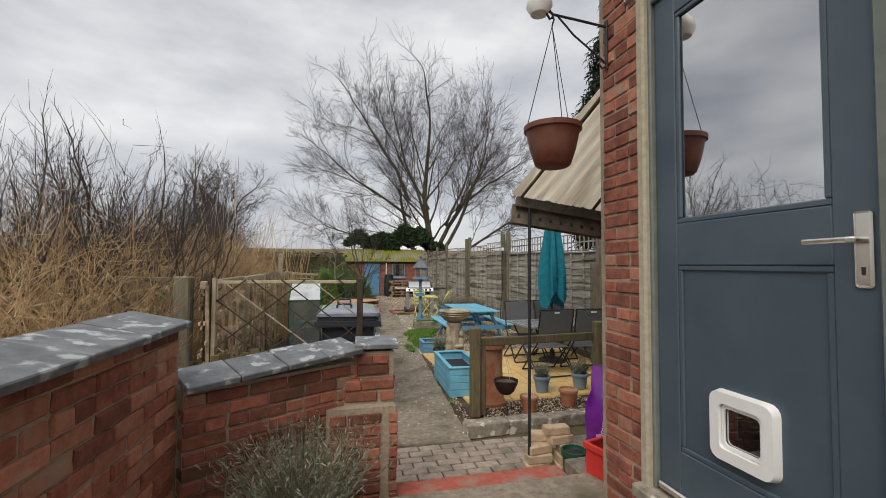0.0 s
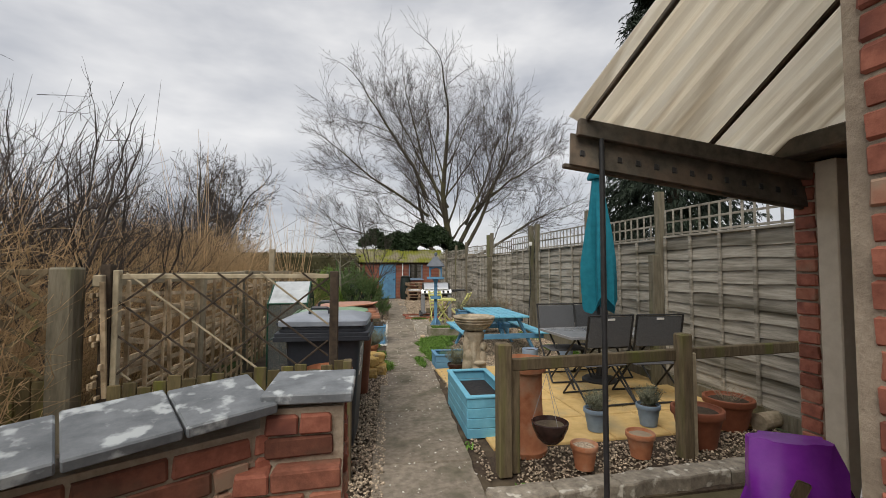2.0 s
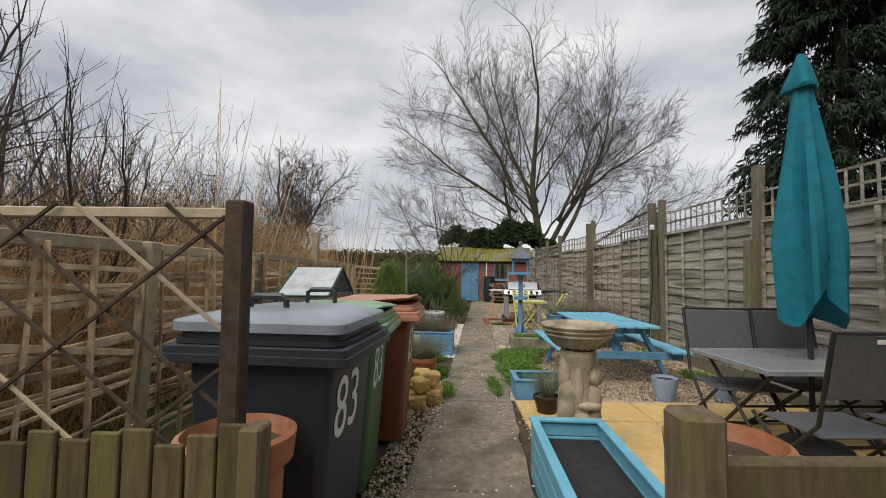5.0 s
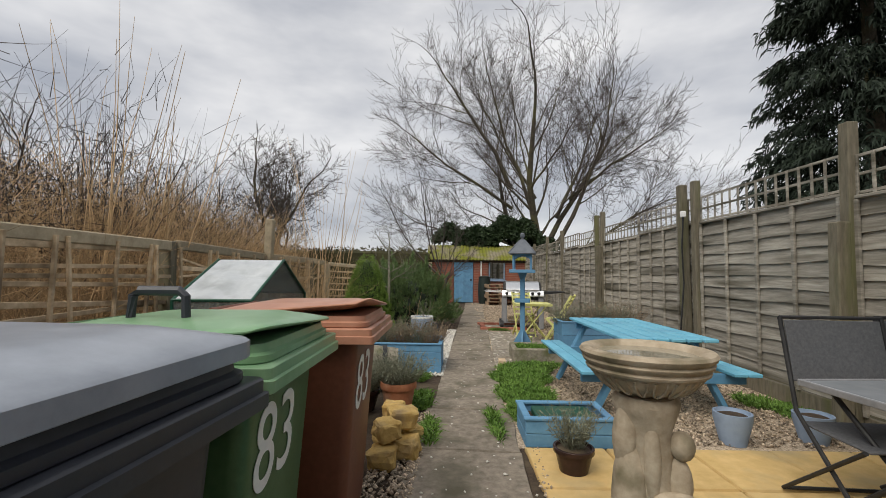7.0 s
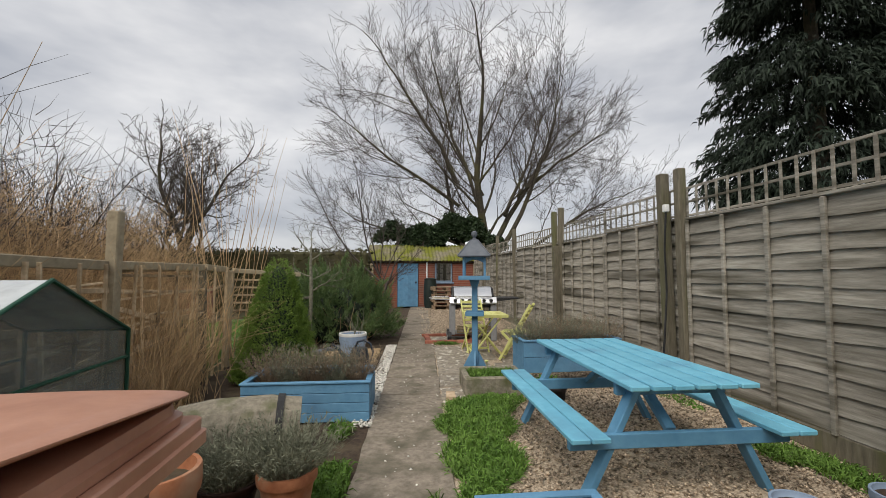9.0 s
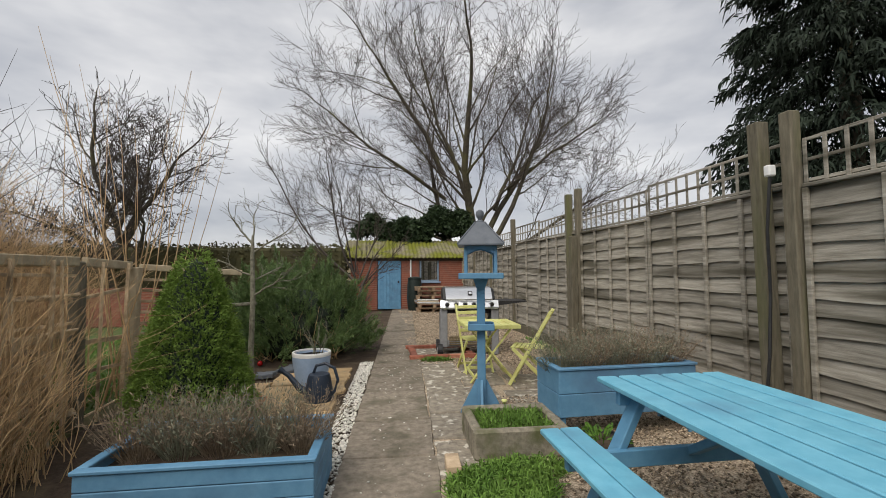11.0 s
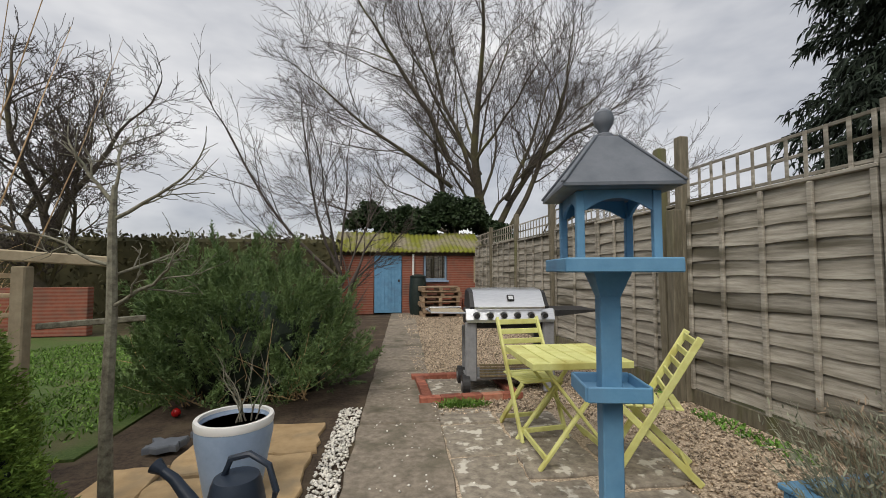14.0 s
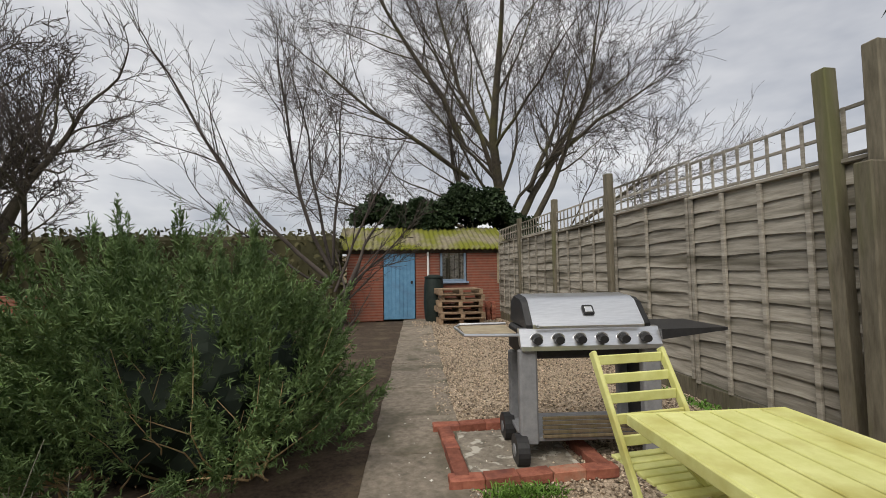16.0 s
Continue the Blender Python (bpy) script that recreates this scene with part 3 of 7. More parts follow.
side = new("paving")
tagged(side, "worn grey paving slabs beside the path", "paving", "", "structure")
for k, (x, yy, w, l) in enumerate([(1.78, 9.2, 0.36, 0.62), (1.83, 9.85, 0.36, 0.6), (1.9, 10.5, 0.40, 0.62), (2.32, 10.75, 0.42, 0.62), (1.98, 11.15, 0.46, 0.62),
                                   (2.5, 11.4, 0.52, 0.6), (2.04, 11.8, 0.5, 0.62), (2.58, 12.03, 0.5, 0.58), (3.05, 11.2, 0.5, 0.62), (2.85, 10.55, 0.5, 0.6),
                                   (2.06, 12.32, 0.5, 0.36)]):
    s = part("slab", slab_mesh(w, l, 0.05, 40 + k), "slab", side)
    s.location, s.rotation_euler = (x, yy, 0.006 + 0.006 * (k % 3)), (0, 0, -0.07)

patio = new("patio")
tagged(patio, "yellow concrete patio slabs", "patio", "", "structure")
flag = [slab_mesh(0.585, 0.585, 0.05, 90 + k, 0.003).mesh("patio_slab", M["yellow_slab"]) for k in range(3)]
for a in range(5):
    for b in range(5):
        s = part("slab", flag[(a + b) % 3], None, patio)
        s.location = (1.76 + 0.6 * a, 3.42 + 0.6 * b, 0.012 + 0.003 * ((a * 3 + b) % 3))

tan = new("stone_paving")
tagged(tan, "tan sandstone paving left of the path", "paving", "", "structure")
for k, (x, yy, w, l) in enumerate([(0.50, 10.15, 0.42, 0.55), (0.48, 10.75, 0.5, 0.6), (0.06, 10.5, 0.40, 0.62), (0.08, 11.15, 0.44, 0.6), (0.54, 11.4, 0.5, 0.62),
                                   (0.1, 11.8, 0.44, 0.6), (0.56, 12.05, 0.5, 0.6), (-0.3, 11.4, 0.34, 0.5)]):
    s = part("slab", slab_mesh(w, l, 0.05, 140 + k, 0.02), "tan_slab", tan)
    s.location = (x, yy, 0.014 + 0.006 * (k % 3))

setts = new("brick_paving")
tagged(setts, "grey-brown brick paving by the back step", "paving", "", "structure")
sett = [Shape().box(-0.1, 0.1, -0.047, 0.047, -0.05, 0, 0.006).mesh("paver", M["setts"]) for _ in range(1)]
for r in range(9):
    for c in range(9):
        s = part("paver", sett[0], None, setts)
        s.location = (0.3 + 0.212 * c + 0.106 * (r % 2), 1.13 + 0.105 * r, 0.0 + 0.004 * ((r * 5 + c * 3) % 4) / 2)
        s.rotation_euler = (0, 0, 0.03 * math.sin(r * 3 + c))
structure("step_red", Shape().box(0.25, 1.55, 0.55, 1.07, -0.02, 0.17, 0.012), "red_paint", "worn red-painted back step")
structure("landing", Shape().box(-1.3, 2.6, -4.2, 0.55, -0.02, 0.36, 0.012), "concrete", "concrete landing by the back door")
structure("step_side", Shape().box(1.56, 2.4, 0.29, 0.98, 0.012, 0.25, 0.012), "concrete", "raised concrete block beside the step")
structure("paving_apron", Shape().box(1.55, 2.5, 0.28, 1.9, -0.02, 0.012, 0.01), "concrete", "concrete under the canopy")
kerb = new("kerb")
tagged(kerb, "rough stone edging of the gravel strip", "kerb", "", "structure")
for k in range(7):
    s = part("kerb_stone", slab_mesh(0.46, 0.17, 0.13, 200 + k, 0.018), "slab", kerb)
    s.location, s.rotation_euler = (1.38 + 0.47 * k, 2.23 + 0.03 * k, 0.11 - 0.008 * k), (0, 0, 0.06)

# ---------------------------------------------------------------- bricks


def brick_pool(mat_names, l=0.215, h=0.065, d=0.10):
    pool = []
    for k in range(8):
        r = random.Random(300 + k)
        s = Shape().box(-l / 2, l / 2, -d / 2, d / 2, -h / 2, h / 2, 0.006)
        s.v = [(x + r.uniform(-0.004, 0.004), yy + r.uniform(-0.003, 0.003), z + r.uniform(-0.003, 0.003)) for x, yy, z in s.v]
        pool.append(s.mesh("brick", M[mat_names[k % len(mat_names)]]))
    return pool


POOL = brick_pool(["brick", "brick", "brick", "brick2", "brick"])
HALF = brick_pool(["brick", "brick", "brick2", "brick"], l=0.102)
SNAP = brick_pool(["brick", "brick2", "brick", "brick"], l=0.055)
# dark brick for wall b and the pier, their shade mixed into its colour
M["brick3"] = mat("shaded_brown_brick", (0.12, 0.046, 0.03), (0.23, 0.09, 0.058), 22, 0.9, 0.6, stain=(0.10, 0.065, 0.045), stain_scale=6, rnd=0.3, bdist=0.006)
DARK = brick_pool(["brick3", "brick", "brick3"])
SOFT = brick_pool(["brick2", "brick", "brick2"])


def lay(parent, p, q, z0, z1, depth=0.10, header_rows=4, pool=None, seed=1, jitter=0.004):
    """Lays courses of bricks along p to q (plan), their outer faces 4 mm proud of the mortar core."""
    r = random.Random(seed)
    pool = pool or POOL
    dx, dy = q[0] - p[0], q[1] - p[1]
    ln = math.hypot(dx, dy)
    ang = math.atan2(dy, dx)
    row, z = 0, z0
    while z + 0.065 <= z1 + 0.005:
        s = 0.0
        first = row % 2 == 1
        while s < ln - 0.02:
            left = ln - s
            header = row % header_rows == header_rows - 1 or first
            want, src = (0.102, HALF) if header else (0.215, pool)
            if left < want + 0.01:
                if left < 0.055:
                    break
                want, src = (0.102, HALF) if left >= 0.11 else (0.055, SNAP)
                if left < 0.11:
                    s = ln - 0.055
            b = part("brick", src[r.randrange(8)], None, parent)
            c = s + want / 2
            b.location = (p[0] + dx / ln * c + r.uniform(-jitter, jitter), p[1] + dy / ln * c + r.uniform(-jitter, jitter), z + 0.0325)
            b.rotation_euler = (r.uniform(-0.01, 0.01), r.uniform(-0.012, 0.012), ang + r.uniform(-0.012, 0.012))
            s += want + 0.010
            first = False
        z += 0.075
        row += 1


# ---------------------------------------------------------------- the house
WALL_X = 1.40
house = new("wall_house")
tagged(house, "red brick back wall of the house", "wall", "", "structure")
hs = Shape().box(WALL_X + 0.0125, 3.4, -0.085, 0.262, 0, 5.4)          # corner beside the door
hs.box(WALL_X + 0.0125, 3.4, -1.17, -0.085, 3.18, 5.4).box(WALL_X + 0.0125, 3.4, -5.0, -1.17, 0, 5.4)
hs.box(WALL_X + 0.32, 3.4, -1.17, -0.085, 0, 3.18)
part("core", hs, "mortar", house)
lintel = part("lintel", Shape().box(WALL_X - 0.004, 1.72, -1.25, 0.02, 3.19, 3.35, 0.01), "slab", house)
ext = new("wall_extension")
tagged(ext, "red brick pier of the lean-to", "wall", "", "structure")
part("core", Shape().box(2.72, 4.2, 0.27, 1.34, 0, 2.15).box(2.615, 2.72, 1.25, 1.37, 0, 2.15), "mortar", ext)
roof_e = structure("roof_leanto", Shape().box(2.45, 4.3, 0.0, 1.5, 2.16, 2.26, 0.01), "fascia", "felted lean-to roof edge")
fillet = structure("trim_fillet", Shape().box(WALL_X - 0.005, WALL_X + 0.06, -0.135, -0.075, 0.5, 3.18, 0.012), "render", "sandy cement fillet beside the door frame")

# back door
door = thing("door_1", (1.47, -0.62, 0.63), "slate-blue half-glazed back door, closed", "door", kind="structure")
DY0, DY1, DZ = 0.46, -0.46, 2.46
leaf = Shape().box(-0.022, 0.022, DY1, DY1 + 0.13, 0, DZ, 0.004).box(-0.022, 0.022, DY0 - 0.13, DY0, 0, DZ, 0.004)
leaf.box(-0.022, 0.022, DY1 + 0.13, DY0 - 0.13, 0, 0.22, 0.004).box(-0.022, 0.022, DY1 + 0.13, DY0 - 0.13, 1.10, 1.30, 0.004)
leaf.box(-0.022, 0.022, DY1 + 0.13, DY0 - 0.13, DZ - 0.12, DZ, 0.004)
part("door_leaf", leaf, "door_paint", door)
part("lower_panel", Shape().box(-0.008, 0.012, DY1 + 0.13, DY0 - 0.13, 0.22, 1.10, 0.003), "door_paint", door)
mould = Shape()
for y0, y1, z0, z1 in ((DY1 + 0.13, DY0 - 0.13, 0.22, 0.245), (DY1 + 0.13, DY0 - 0.13, 1.075, 1.10), (DY1 + 0.13, DY1 + 0.155, 0.245, 1.075), (DY0 - 0.155, DY0 - 0.13, 0.245, 1.075),
                       (DY1 + 0.13, DY0 - 0.13, 1.30, 1.325), (DY1 + 0.13, DY0 - 0.13, DZ - 0.145, DZ - 0.12), (DY1 + 0.13, DY1 + 0.155, 1.325, DZ - 0.145), (DY0 - 0.155, DY0 - 0.13, 1.325, DZ - 0.145)):
    mould.box(-0.019, -0.004, y0, y1, z0, z1, 0.005)
part("moulding", mould, "door_paint", door)
part("pane", Shape().box(-0.004, 0.004, DY1 + 0.15, DY0 - 0.15, 1.315, DZ - 0.13), "coat_glass", door, "dark reflecting glass")
h = part("handle", Shape().box(-0.034, -0.022, DY1 + 0.015, DY1 + 0.065, 1.03, 1.27, 0.008), "chrome", door, "satin nickel lever handle")
part("lever", Shape().tube([(-0.03, DY1 + 0.04, 1.18), (-0.075, DY1 + 0.04, 1.18), (-0.08, DY1 + 0.055, 1.18), (-0.08, DY1 + 0.18, 1.178)], 0.0095, 8), "chrome", h)
part("keyhole", Shape().box(-0.0355, -0.034, DY1 + 0.035, DY1 + 0.045, 1.07, 1.095), "black_metal", h)
# cat flap: rounded white surround with a clear flap
def round_rect(w, hh, r, x, cy, cz, n=5):
    pts = []
    for sx, sz, a0 in ((1, 1, 0), (-1, 1, 90), (-1, -1, 180), (1, -1, 270)):
        for k in range(n):
            a = radians(a0 + 90 * k / (n - 1))
            pts.append((x, cy + sx * (w / 2 - r) + r * math.cos(a), cz + sz * (hh / 2 - r) + r * math.sin(a)))
    return pts
def surround(s, w, hh, r, wi, hi, ri, x0, x1, cy, cz):
    o0, o1 = round_rect(w, hh, r, x0, cy, cz), round_rect(w - 0.012, hh - 0.012, r, x1, cy, cz)
    i1, i0 = round_rect(wi, hi, ri, x1, cy, cz), round_rect(wi, hi, ri, x0, cy, cz)
    n = len(o0)
    fs = []
    for a in range(3):
        for k in range(n):
            k2 = (k + 1) % n
            fs.append((a * n + k, a * n + k2, (a + 1) * n + k2, (a + 1) * n + k))
    return s.add(o0 + o1 + i1 + i0, fs)
flap = part("cat_flap", surround(Shape(), 0.285, 0.292, 0.04, 0.185, 0.185, 0.022, -0.008, -0.045, 0.005, 0.43), "white", door, "white plastic cat flap", True)
part("flap", Shape().box(-0.020, -0.012, -0.088, 0.098, 0.337, 0.523, 0.003), "coat_glass", flap, "smoked clear flap")
part("flap_rim", surround(Shape(), 0.19, 0.19, 0.025, 0.155, 0.15, 0.02, -0.024, -0.032, 0.005, 0.43), "white", flap, "", True)
frame_ = part("door_frame", Shape().box(-0.045, 0.05, 0.465, 0.545, -0.02, 2.54, 0.006).box(-0.045, 0.05, -0.545, -0.465, -0.02, 2.54, 0.006).box(-0.045, 0.05, -0.465, 0.465, 2.465, 2.54, 0.006), "frame_paint", door)
part("sill", Shape().box(-0.12, 0.05, -0.56, 0.56, -0.09, -0.02, 0.012), "slab", door, "stone threshold")
part("weatherbar", Shape().box(-0.05, -0.022, -0.45, 0.45, 0.0, 0.035, 0.008), "chrome", door)

# lean-to frame under the canopy
lf = thing("leanto_frame", (2.655, 1.14, 0), "cream-painted timber frame of the lean-to", "frame")
part("post", Shape().box(-0.06, 0.06, 0.0, 0.10, 0, 2.14, 0.006), "cream", lf)
part("post", Shape().box(-0.05, 0.05, -0.16, -0.08, 0, 2.14, 0.006), "fascia", lf)
part("post", Shape().box(-0.045, 0.045, -0.30, -0.235, 0, 2.14, 0.006), "fascia", lf)
# matt near-black panel: the darkness of the unlit space is its colour
part("infill", Shape().box(-0.02, 0.02, -0.86, -0.30, 0, 2.14), "dark", lf, "opaque panel coloured as the unlit space behind")

# canopy of translucent ribbed sheet
can = thing("canopy", (1.30, 0.28, 2.16), "lean-to canopy of cream translucent ribbed sheet", "canopy")
sheet = []
N = 60
for k in range(N + 1):
    x = 0.02 + 1.34 * k / N
    b = 0.008 * math.cos(k * math.pi / 2.5)
    sheet.append(((0.18 + 1.16 * k / N, 0.0, 0.72 + b), (x, 1.13 - 0.06 * x, 0.185 - 0.145 * x + b)))
cs = Shape()
v = [p for ab in sheet for p in ab]
cs.add(v, [(2 * k, 2 * k + 1, 2 * k + 3, 2 * k + 2) for k in range(N)])
cs.add([(x, yy, z + 0.004) for x, yy, z in v], [(2 * k, 2 * k + 2, 2 * k + 3, 2 * k + 1) for k in range(N)])
part("sheet", cs, "canopy", can, "stained translucent sheet")
part("gutter_board", Shape().beam((0.03, 1.06, 0.115), (1.31, 0.99, -0.065), 0.035, 0.085), "fascia", can)
part("valance", Shape().beam((0.0, 1.085, 0.015), (1.31, 1.02, -0.165), 0.012, 0.17, 0.002, (0, 0.22, 1)), "fascia", can, "grey-brown valance")
for k in range(13):
    t = (k + 0.6) / 13.4
    part("slot", Shape().box(-0.016, 0.016, -0.004, 0.004, -0.02, 0.02, 0.006, pose(1.31 * t, 1.077 - 0.065 * t, 0.0 - 0.18 * t, -15, 8, -3)), "black_metal", can)
part("lip", Shape().beam((-0.03, 1.10, -0.066), (1.31, 1.036, -0.246), 0.03, 0.022, 0.004), "fascia", can)
part("rafter", Shape().beam((0.75, 0.0, 0.69), (0.75, 1.04, 0.06), 0.025, 0.02), "darkwood", can, "rust-stained rafter")
part("rafter", Shape().beam((0.20, 0.0, 0.69), (0.07, 1.04, 0.15), 0.025, 0.02), "fascia", can)
part("wall_plate", Shape().box(0.16, 1.34, -0.016, 0.03, 0.66, 0.76, 0.004), "fascia", can)
part("pole", Shape().tube([(0.13, 1.03, -2.15), (0.145, 1.045, 0.06)], 0.013, 10), "black_metal", can, "thin black steel prop", True)

# hanging basket and bracket on the wall
br = thing("basket_bracket", (WALL_X, 0.17, 2.93), "black wrought-iron hanging basket bracket", "bracket")
part("back_bar", Shape().box(-0.012, 0.0, -0.012, 0.012, -0.04, 0.26, 0.003), "black_metal", br)
part("arm", Shape().tube([(-0.006, 0, 0.22), (-0.20, 0, 0.235), (-0.36, 0, 0.245), (-0.385, 0, 0.265), (-0.395, 0, 0.245), (-0.375, 0, 0.215), (-0.36, 0, 0.225)], 0.0075, 6), "black_metal", br)
part("scroll", Shape().tube([(-0.008, 0, -0.02), (-0.035, 0, -0.035), (-0.055, 0, -0.01), (-0.04, 0, 0.015), (-0.02, 0, 0.0)], 0.006, 6).tube([(-0.01, 0, 0.0), (-0.10, 0, 0.06), (-0.22, 0, 0.14), (-0.32, 0, 0.235)], 0.006, 6), "black_metal", br)
hb = thing("hanging_basket", (1.04, 0.17, 2.285), "brown-red plastic hanging basket", "hanging basket")
part("bowl", Shape().lathe([(0.0, 0), (0.085, 0.0), (0.10, 0.012), (0.128, 0.10), (0.148, 0.20), (0.162, 0.205), (0.163, 0.232), (0.15, 0.236), (0.14, 0.20), (0.0, 0.19)], n=28), "basket", hb, "", True)
ch = Shape()
for a in (20, 140, 260):
    ch.tube([(0.155 * math.cos(radians(a)), 0.155 * math.sin(radians(a)), 0.225), (0, 0, 0.82)], 0.0025, 4)
part("chain", ch, "black_metal", hb)
part("hook", Shape().tube([(0, 0, 0.82), (0.012, 0, 0.86), (0, 0, 0.90), (-0.02, 0, 0.915)], 0.005, 6), "black_metal", hb)
lamp = thing("outside_lamp", (0.97, 0.19, 3.16), "white globe lamp on the house wall", "lamp")
part("globe", Shape().lathe([(0.0, 0.0), (0.05, 0.015), (0.075, 0.06), (0.07, 0.11), (0.045, 0.14), (0.03, 0.16), (0, 0.16)], n=20), "white", lamp, "", True)
part("bracket", Shape().tube([(0.0, 0, 0.15), (0.0, 0, 0.22), (0.47, 0, 0.22)], 0.012, 8), "black_metal", lamp)

# ---------------------------------------------------------------- brick garden walls with slate copings
w1 = new("wall_garden_a")
tagged(w1, "low red brick wall with slate coping", "wall", "", "structure")
A0, A1 = (-1.13, -3.2), (-0.93, 0.50)
d1 = Vector((A1[0] - A0[0], A1[1] - A0[1], 0)).normalized()
n1 = Vector((-d1.y, d1.x, 0))
def plan_box(s, p, q, t0, t1, z0, z1, c=0.0, tilt=0.0):
    """A box along p to q in plan, from t0 to t1 to the left of that line."""
    p, q = Vector((*p, 0)), Vector((*q, 0))
    d = (q - p)
    ln = d.length
    ang = math.degrees(math.atan2(d.y, d.x))
    return s.box(0, ln, t0, t1, z0, z1, c, Matrix.Translation(p) @ pose(0, 0, 0, tilt, 0, ang))
part("core", plan_box(Shape(), A0, A1, 0.012, 0.20, 0, 1.40), "mortar", w1)
B0, B1 = (-0.90, 0.46), (0.02, 1.02)
w2 = new("wall_garden_b")
tagged(w2, "lower red brick wall with slate coping", "wall", "", "structure")
part("core", plan_box(Shape(), B0, B1, 0.012, 0.20, 0, 1.06), "mortar", w2)
pier = new("wall_pier")
tagged(pier, "stepped brick pier at the end of the wall", "wall", "", "structure")
part("core", Shape().box(-0.02, 0.25, 1.01, 1.24, 0, 1.12).box(-0.10, 0.25, 0.95, 1.02, 0, 0.93).box(-0.2, 0.25, 0.87, 0.955, 0, 0.78), "mortar", pier)
def coping(parent, p, q, z, n, over, depth, tilt, seed, climb=0.0):
    r = random.Random(seed)
    p, q = Vector((*p, 0)), Vector((*q, 0))
    d = q - p
    ang = math.degrees(math.atan2(d.y, d.x))
    ln = d.length / n
    for k in range(n):
        s = Shape().box(0.004, ln - 0.004, -over, depth, 0, 0.035, 0.005, pose(0, 0, 0, r.uniform(-1.0, 1.0), r.uniform(-0.5, 0.5), 0))
        o = part("coping_slate", s, "slate", parent)
        o.matrix_basis = Matrix.Translation(p + d * (k / n) + Vector((0, 0, z + climb * k / n + r.uniform(0, 0.006)))) @ pose(0, 0, 0, 0, 0, ang) @ pose(0, 0, 0, tilt, -math.degrees(math.atan2(climb, d.length)), 0)
coping(w1, A0, A1, 1.39, 9, 0.045, 0.25, 12, 3)
coping(w2, B0, B1, 1.062, 4, 0.05, 0.25, 9, 4, 0.06)
coping(pier, (-0.02, 1.01), (0.285, 1.0), 1.135, 1, 0.025, 0.25, 3, 5)

# ---------------------------------------------------------------- right-hand fence
FX = 4.42
POSTS = [2.72, 4.66, 6.60, 8.82, 10.65, 12.39, 14.10, 15.60, 17.57, 19.6, 21.5]
TALL = {4.66: 2.66, 6.60: 2.66, 8.82: 2.64, 12.39: 2.72, 15.60: 2.62, 17.57: 2.60, 2.72: 2.66, 19.6: 2.5}
slat_mesh = {}


def slat(length):
    """A weathered lap board: thick lower edge, wavy along its length."""
    key = round(length, 2)
    if key not in slat_mesh:
        made = []
        for k in range(4):
            r = random.Random(500 + k)
            s, n = Shape(), 10
            rings = []
            for i in range(n + 1):
                yy = key * i / n
                wob = 0.010 * math.sin(i * 0.8 + k * 1.7) + r.uniform(-0.004, 0.004)
                rings.append([(-0.012, yy, wob), (0.004, yy, wob), (0.008, yy, 0.165), (0.002, yy, 0.165)])
            made.append(s.loft(rings).mesh("slat", M["fence"]))
        slat_mesh[key] = made
    return slat_mesh[key]


batten = Shape().box(-0.028, 0, -0.02, 0.02, 0, 1.84, 0.004).mesh("batten", M["fence"])
cap_cache = {}
fence = thing("garden_fence", (0, 0, 0), "grey weathered lap-board fence with square trellis on top", "fence")
for a, b in zip(POSTS[:-1], POSTS[1:]):
    y0, y1 = a + (0.055 if a in TALL else 0.004), b - (0.055 if b in TALL else 0.004)
    ln = y1 - y0
    base = 0.16 + 0.03 * math.sin(a * 2.3)
    fp = new("fence_panel")
    fp.parent, fp.location = fence, (FX, y0, base)
    for k in range(13):
        o = part("slat", slat(ln)[(k * 3 + int(a)) % 4], None, fp)
        o.location = (0.0, 0, 0.02 + 0.139 * k)
        o.rotation_euler = (0, radians(4), 0)
    nb = 5 if ln > 1.5 else 3
    for k in range(nb):
        o = part("batten", batten, None, fp)
        o.location = (-0.012, 0.025 + (ln - 0.05) * k / (nb - 1), 0.0)
    key = round(ln, 2)
    if key not in cap_cache:
        up = Shape().box(-0.016, -0.002, -0.014, 0.014, 0, 0.36, 0.003).mesh("trellis_upright", M["fence"])
        rail = Shape().box(-0.002, 0.014, 0, ln, -0.013, 0.013, 0.003).mesh("trellis_rail", M["fence"])
        cap = Shape().box(-0.035, 0.025, 0, ln, 0, 0.03, 0.005).mesh("capping", M["fence"])
        grav = Shape().box(-0.02, 0.02, 0, ln, -base, 0.0, 0.004).mesh("gravel_board", M["post"])
        cap_cache[key] = (up, rail, cap, grav)
    up, rail, cap, grav = cap_cache[key]
    part("capping", cap, None, fp).location = (0, 0, 1.845)
    part("gravel_board", grav, None, fp)
    n = int(ln / 0.15)
    sag = 0.03 * math.sin(a)
    for k in range(n + 1):
        part("trellis_upright", up, None, fp).location = (0, 0.02 + (ln - 0.04) * k / n, 1.87)
    for z in (1.90, 2.06, 2.22):
        part("trellis_rail", rail, None, fp).location = (0, 0, z)
for k, a in enumerate(POSTS[:-1]):
    if a not in TALL:
        continue
    top = TALL[a]
    r = random.Random(k)
    po = part("fence_post", Shape().box(-0.05, 0.05, -0.05, 0.05, 0, top, 0.008), "post", fence)
    po.location = (FX - 0.03, a, 0)
    po.rotation_euler = (radians(r.uniform(-0.6, 0.6)), radians(r.uniform(-0.6, 0.3)), 0)
    if a in (4.66, 6.60, 12.39):
        part("spur", Shape().box(-0.17, -0.058, -0.055, 0.055, 0, 1.78 if a < 12 else 1.95, 0.01), "post", po, "shorter bolted-on post").rotation_euler = (0, radians(0.3), 0)
po = part("fence_post", Shape().box(-0.055, 0.055, -0.055, 0.055, 0, 2.62, 0.008), "post", fence)
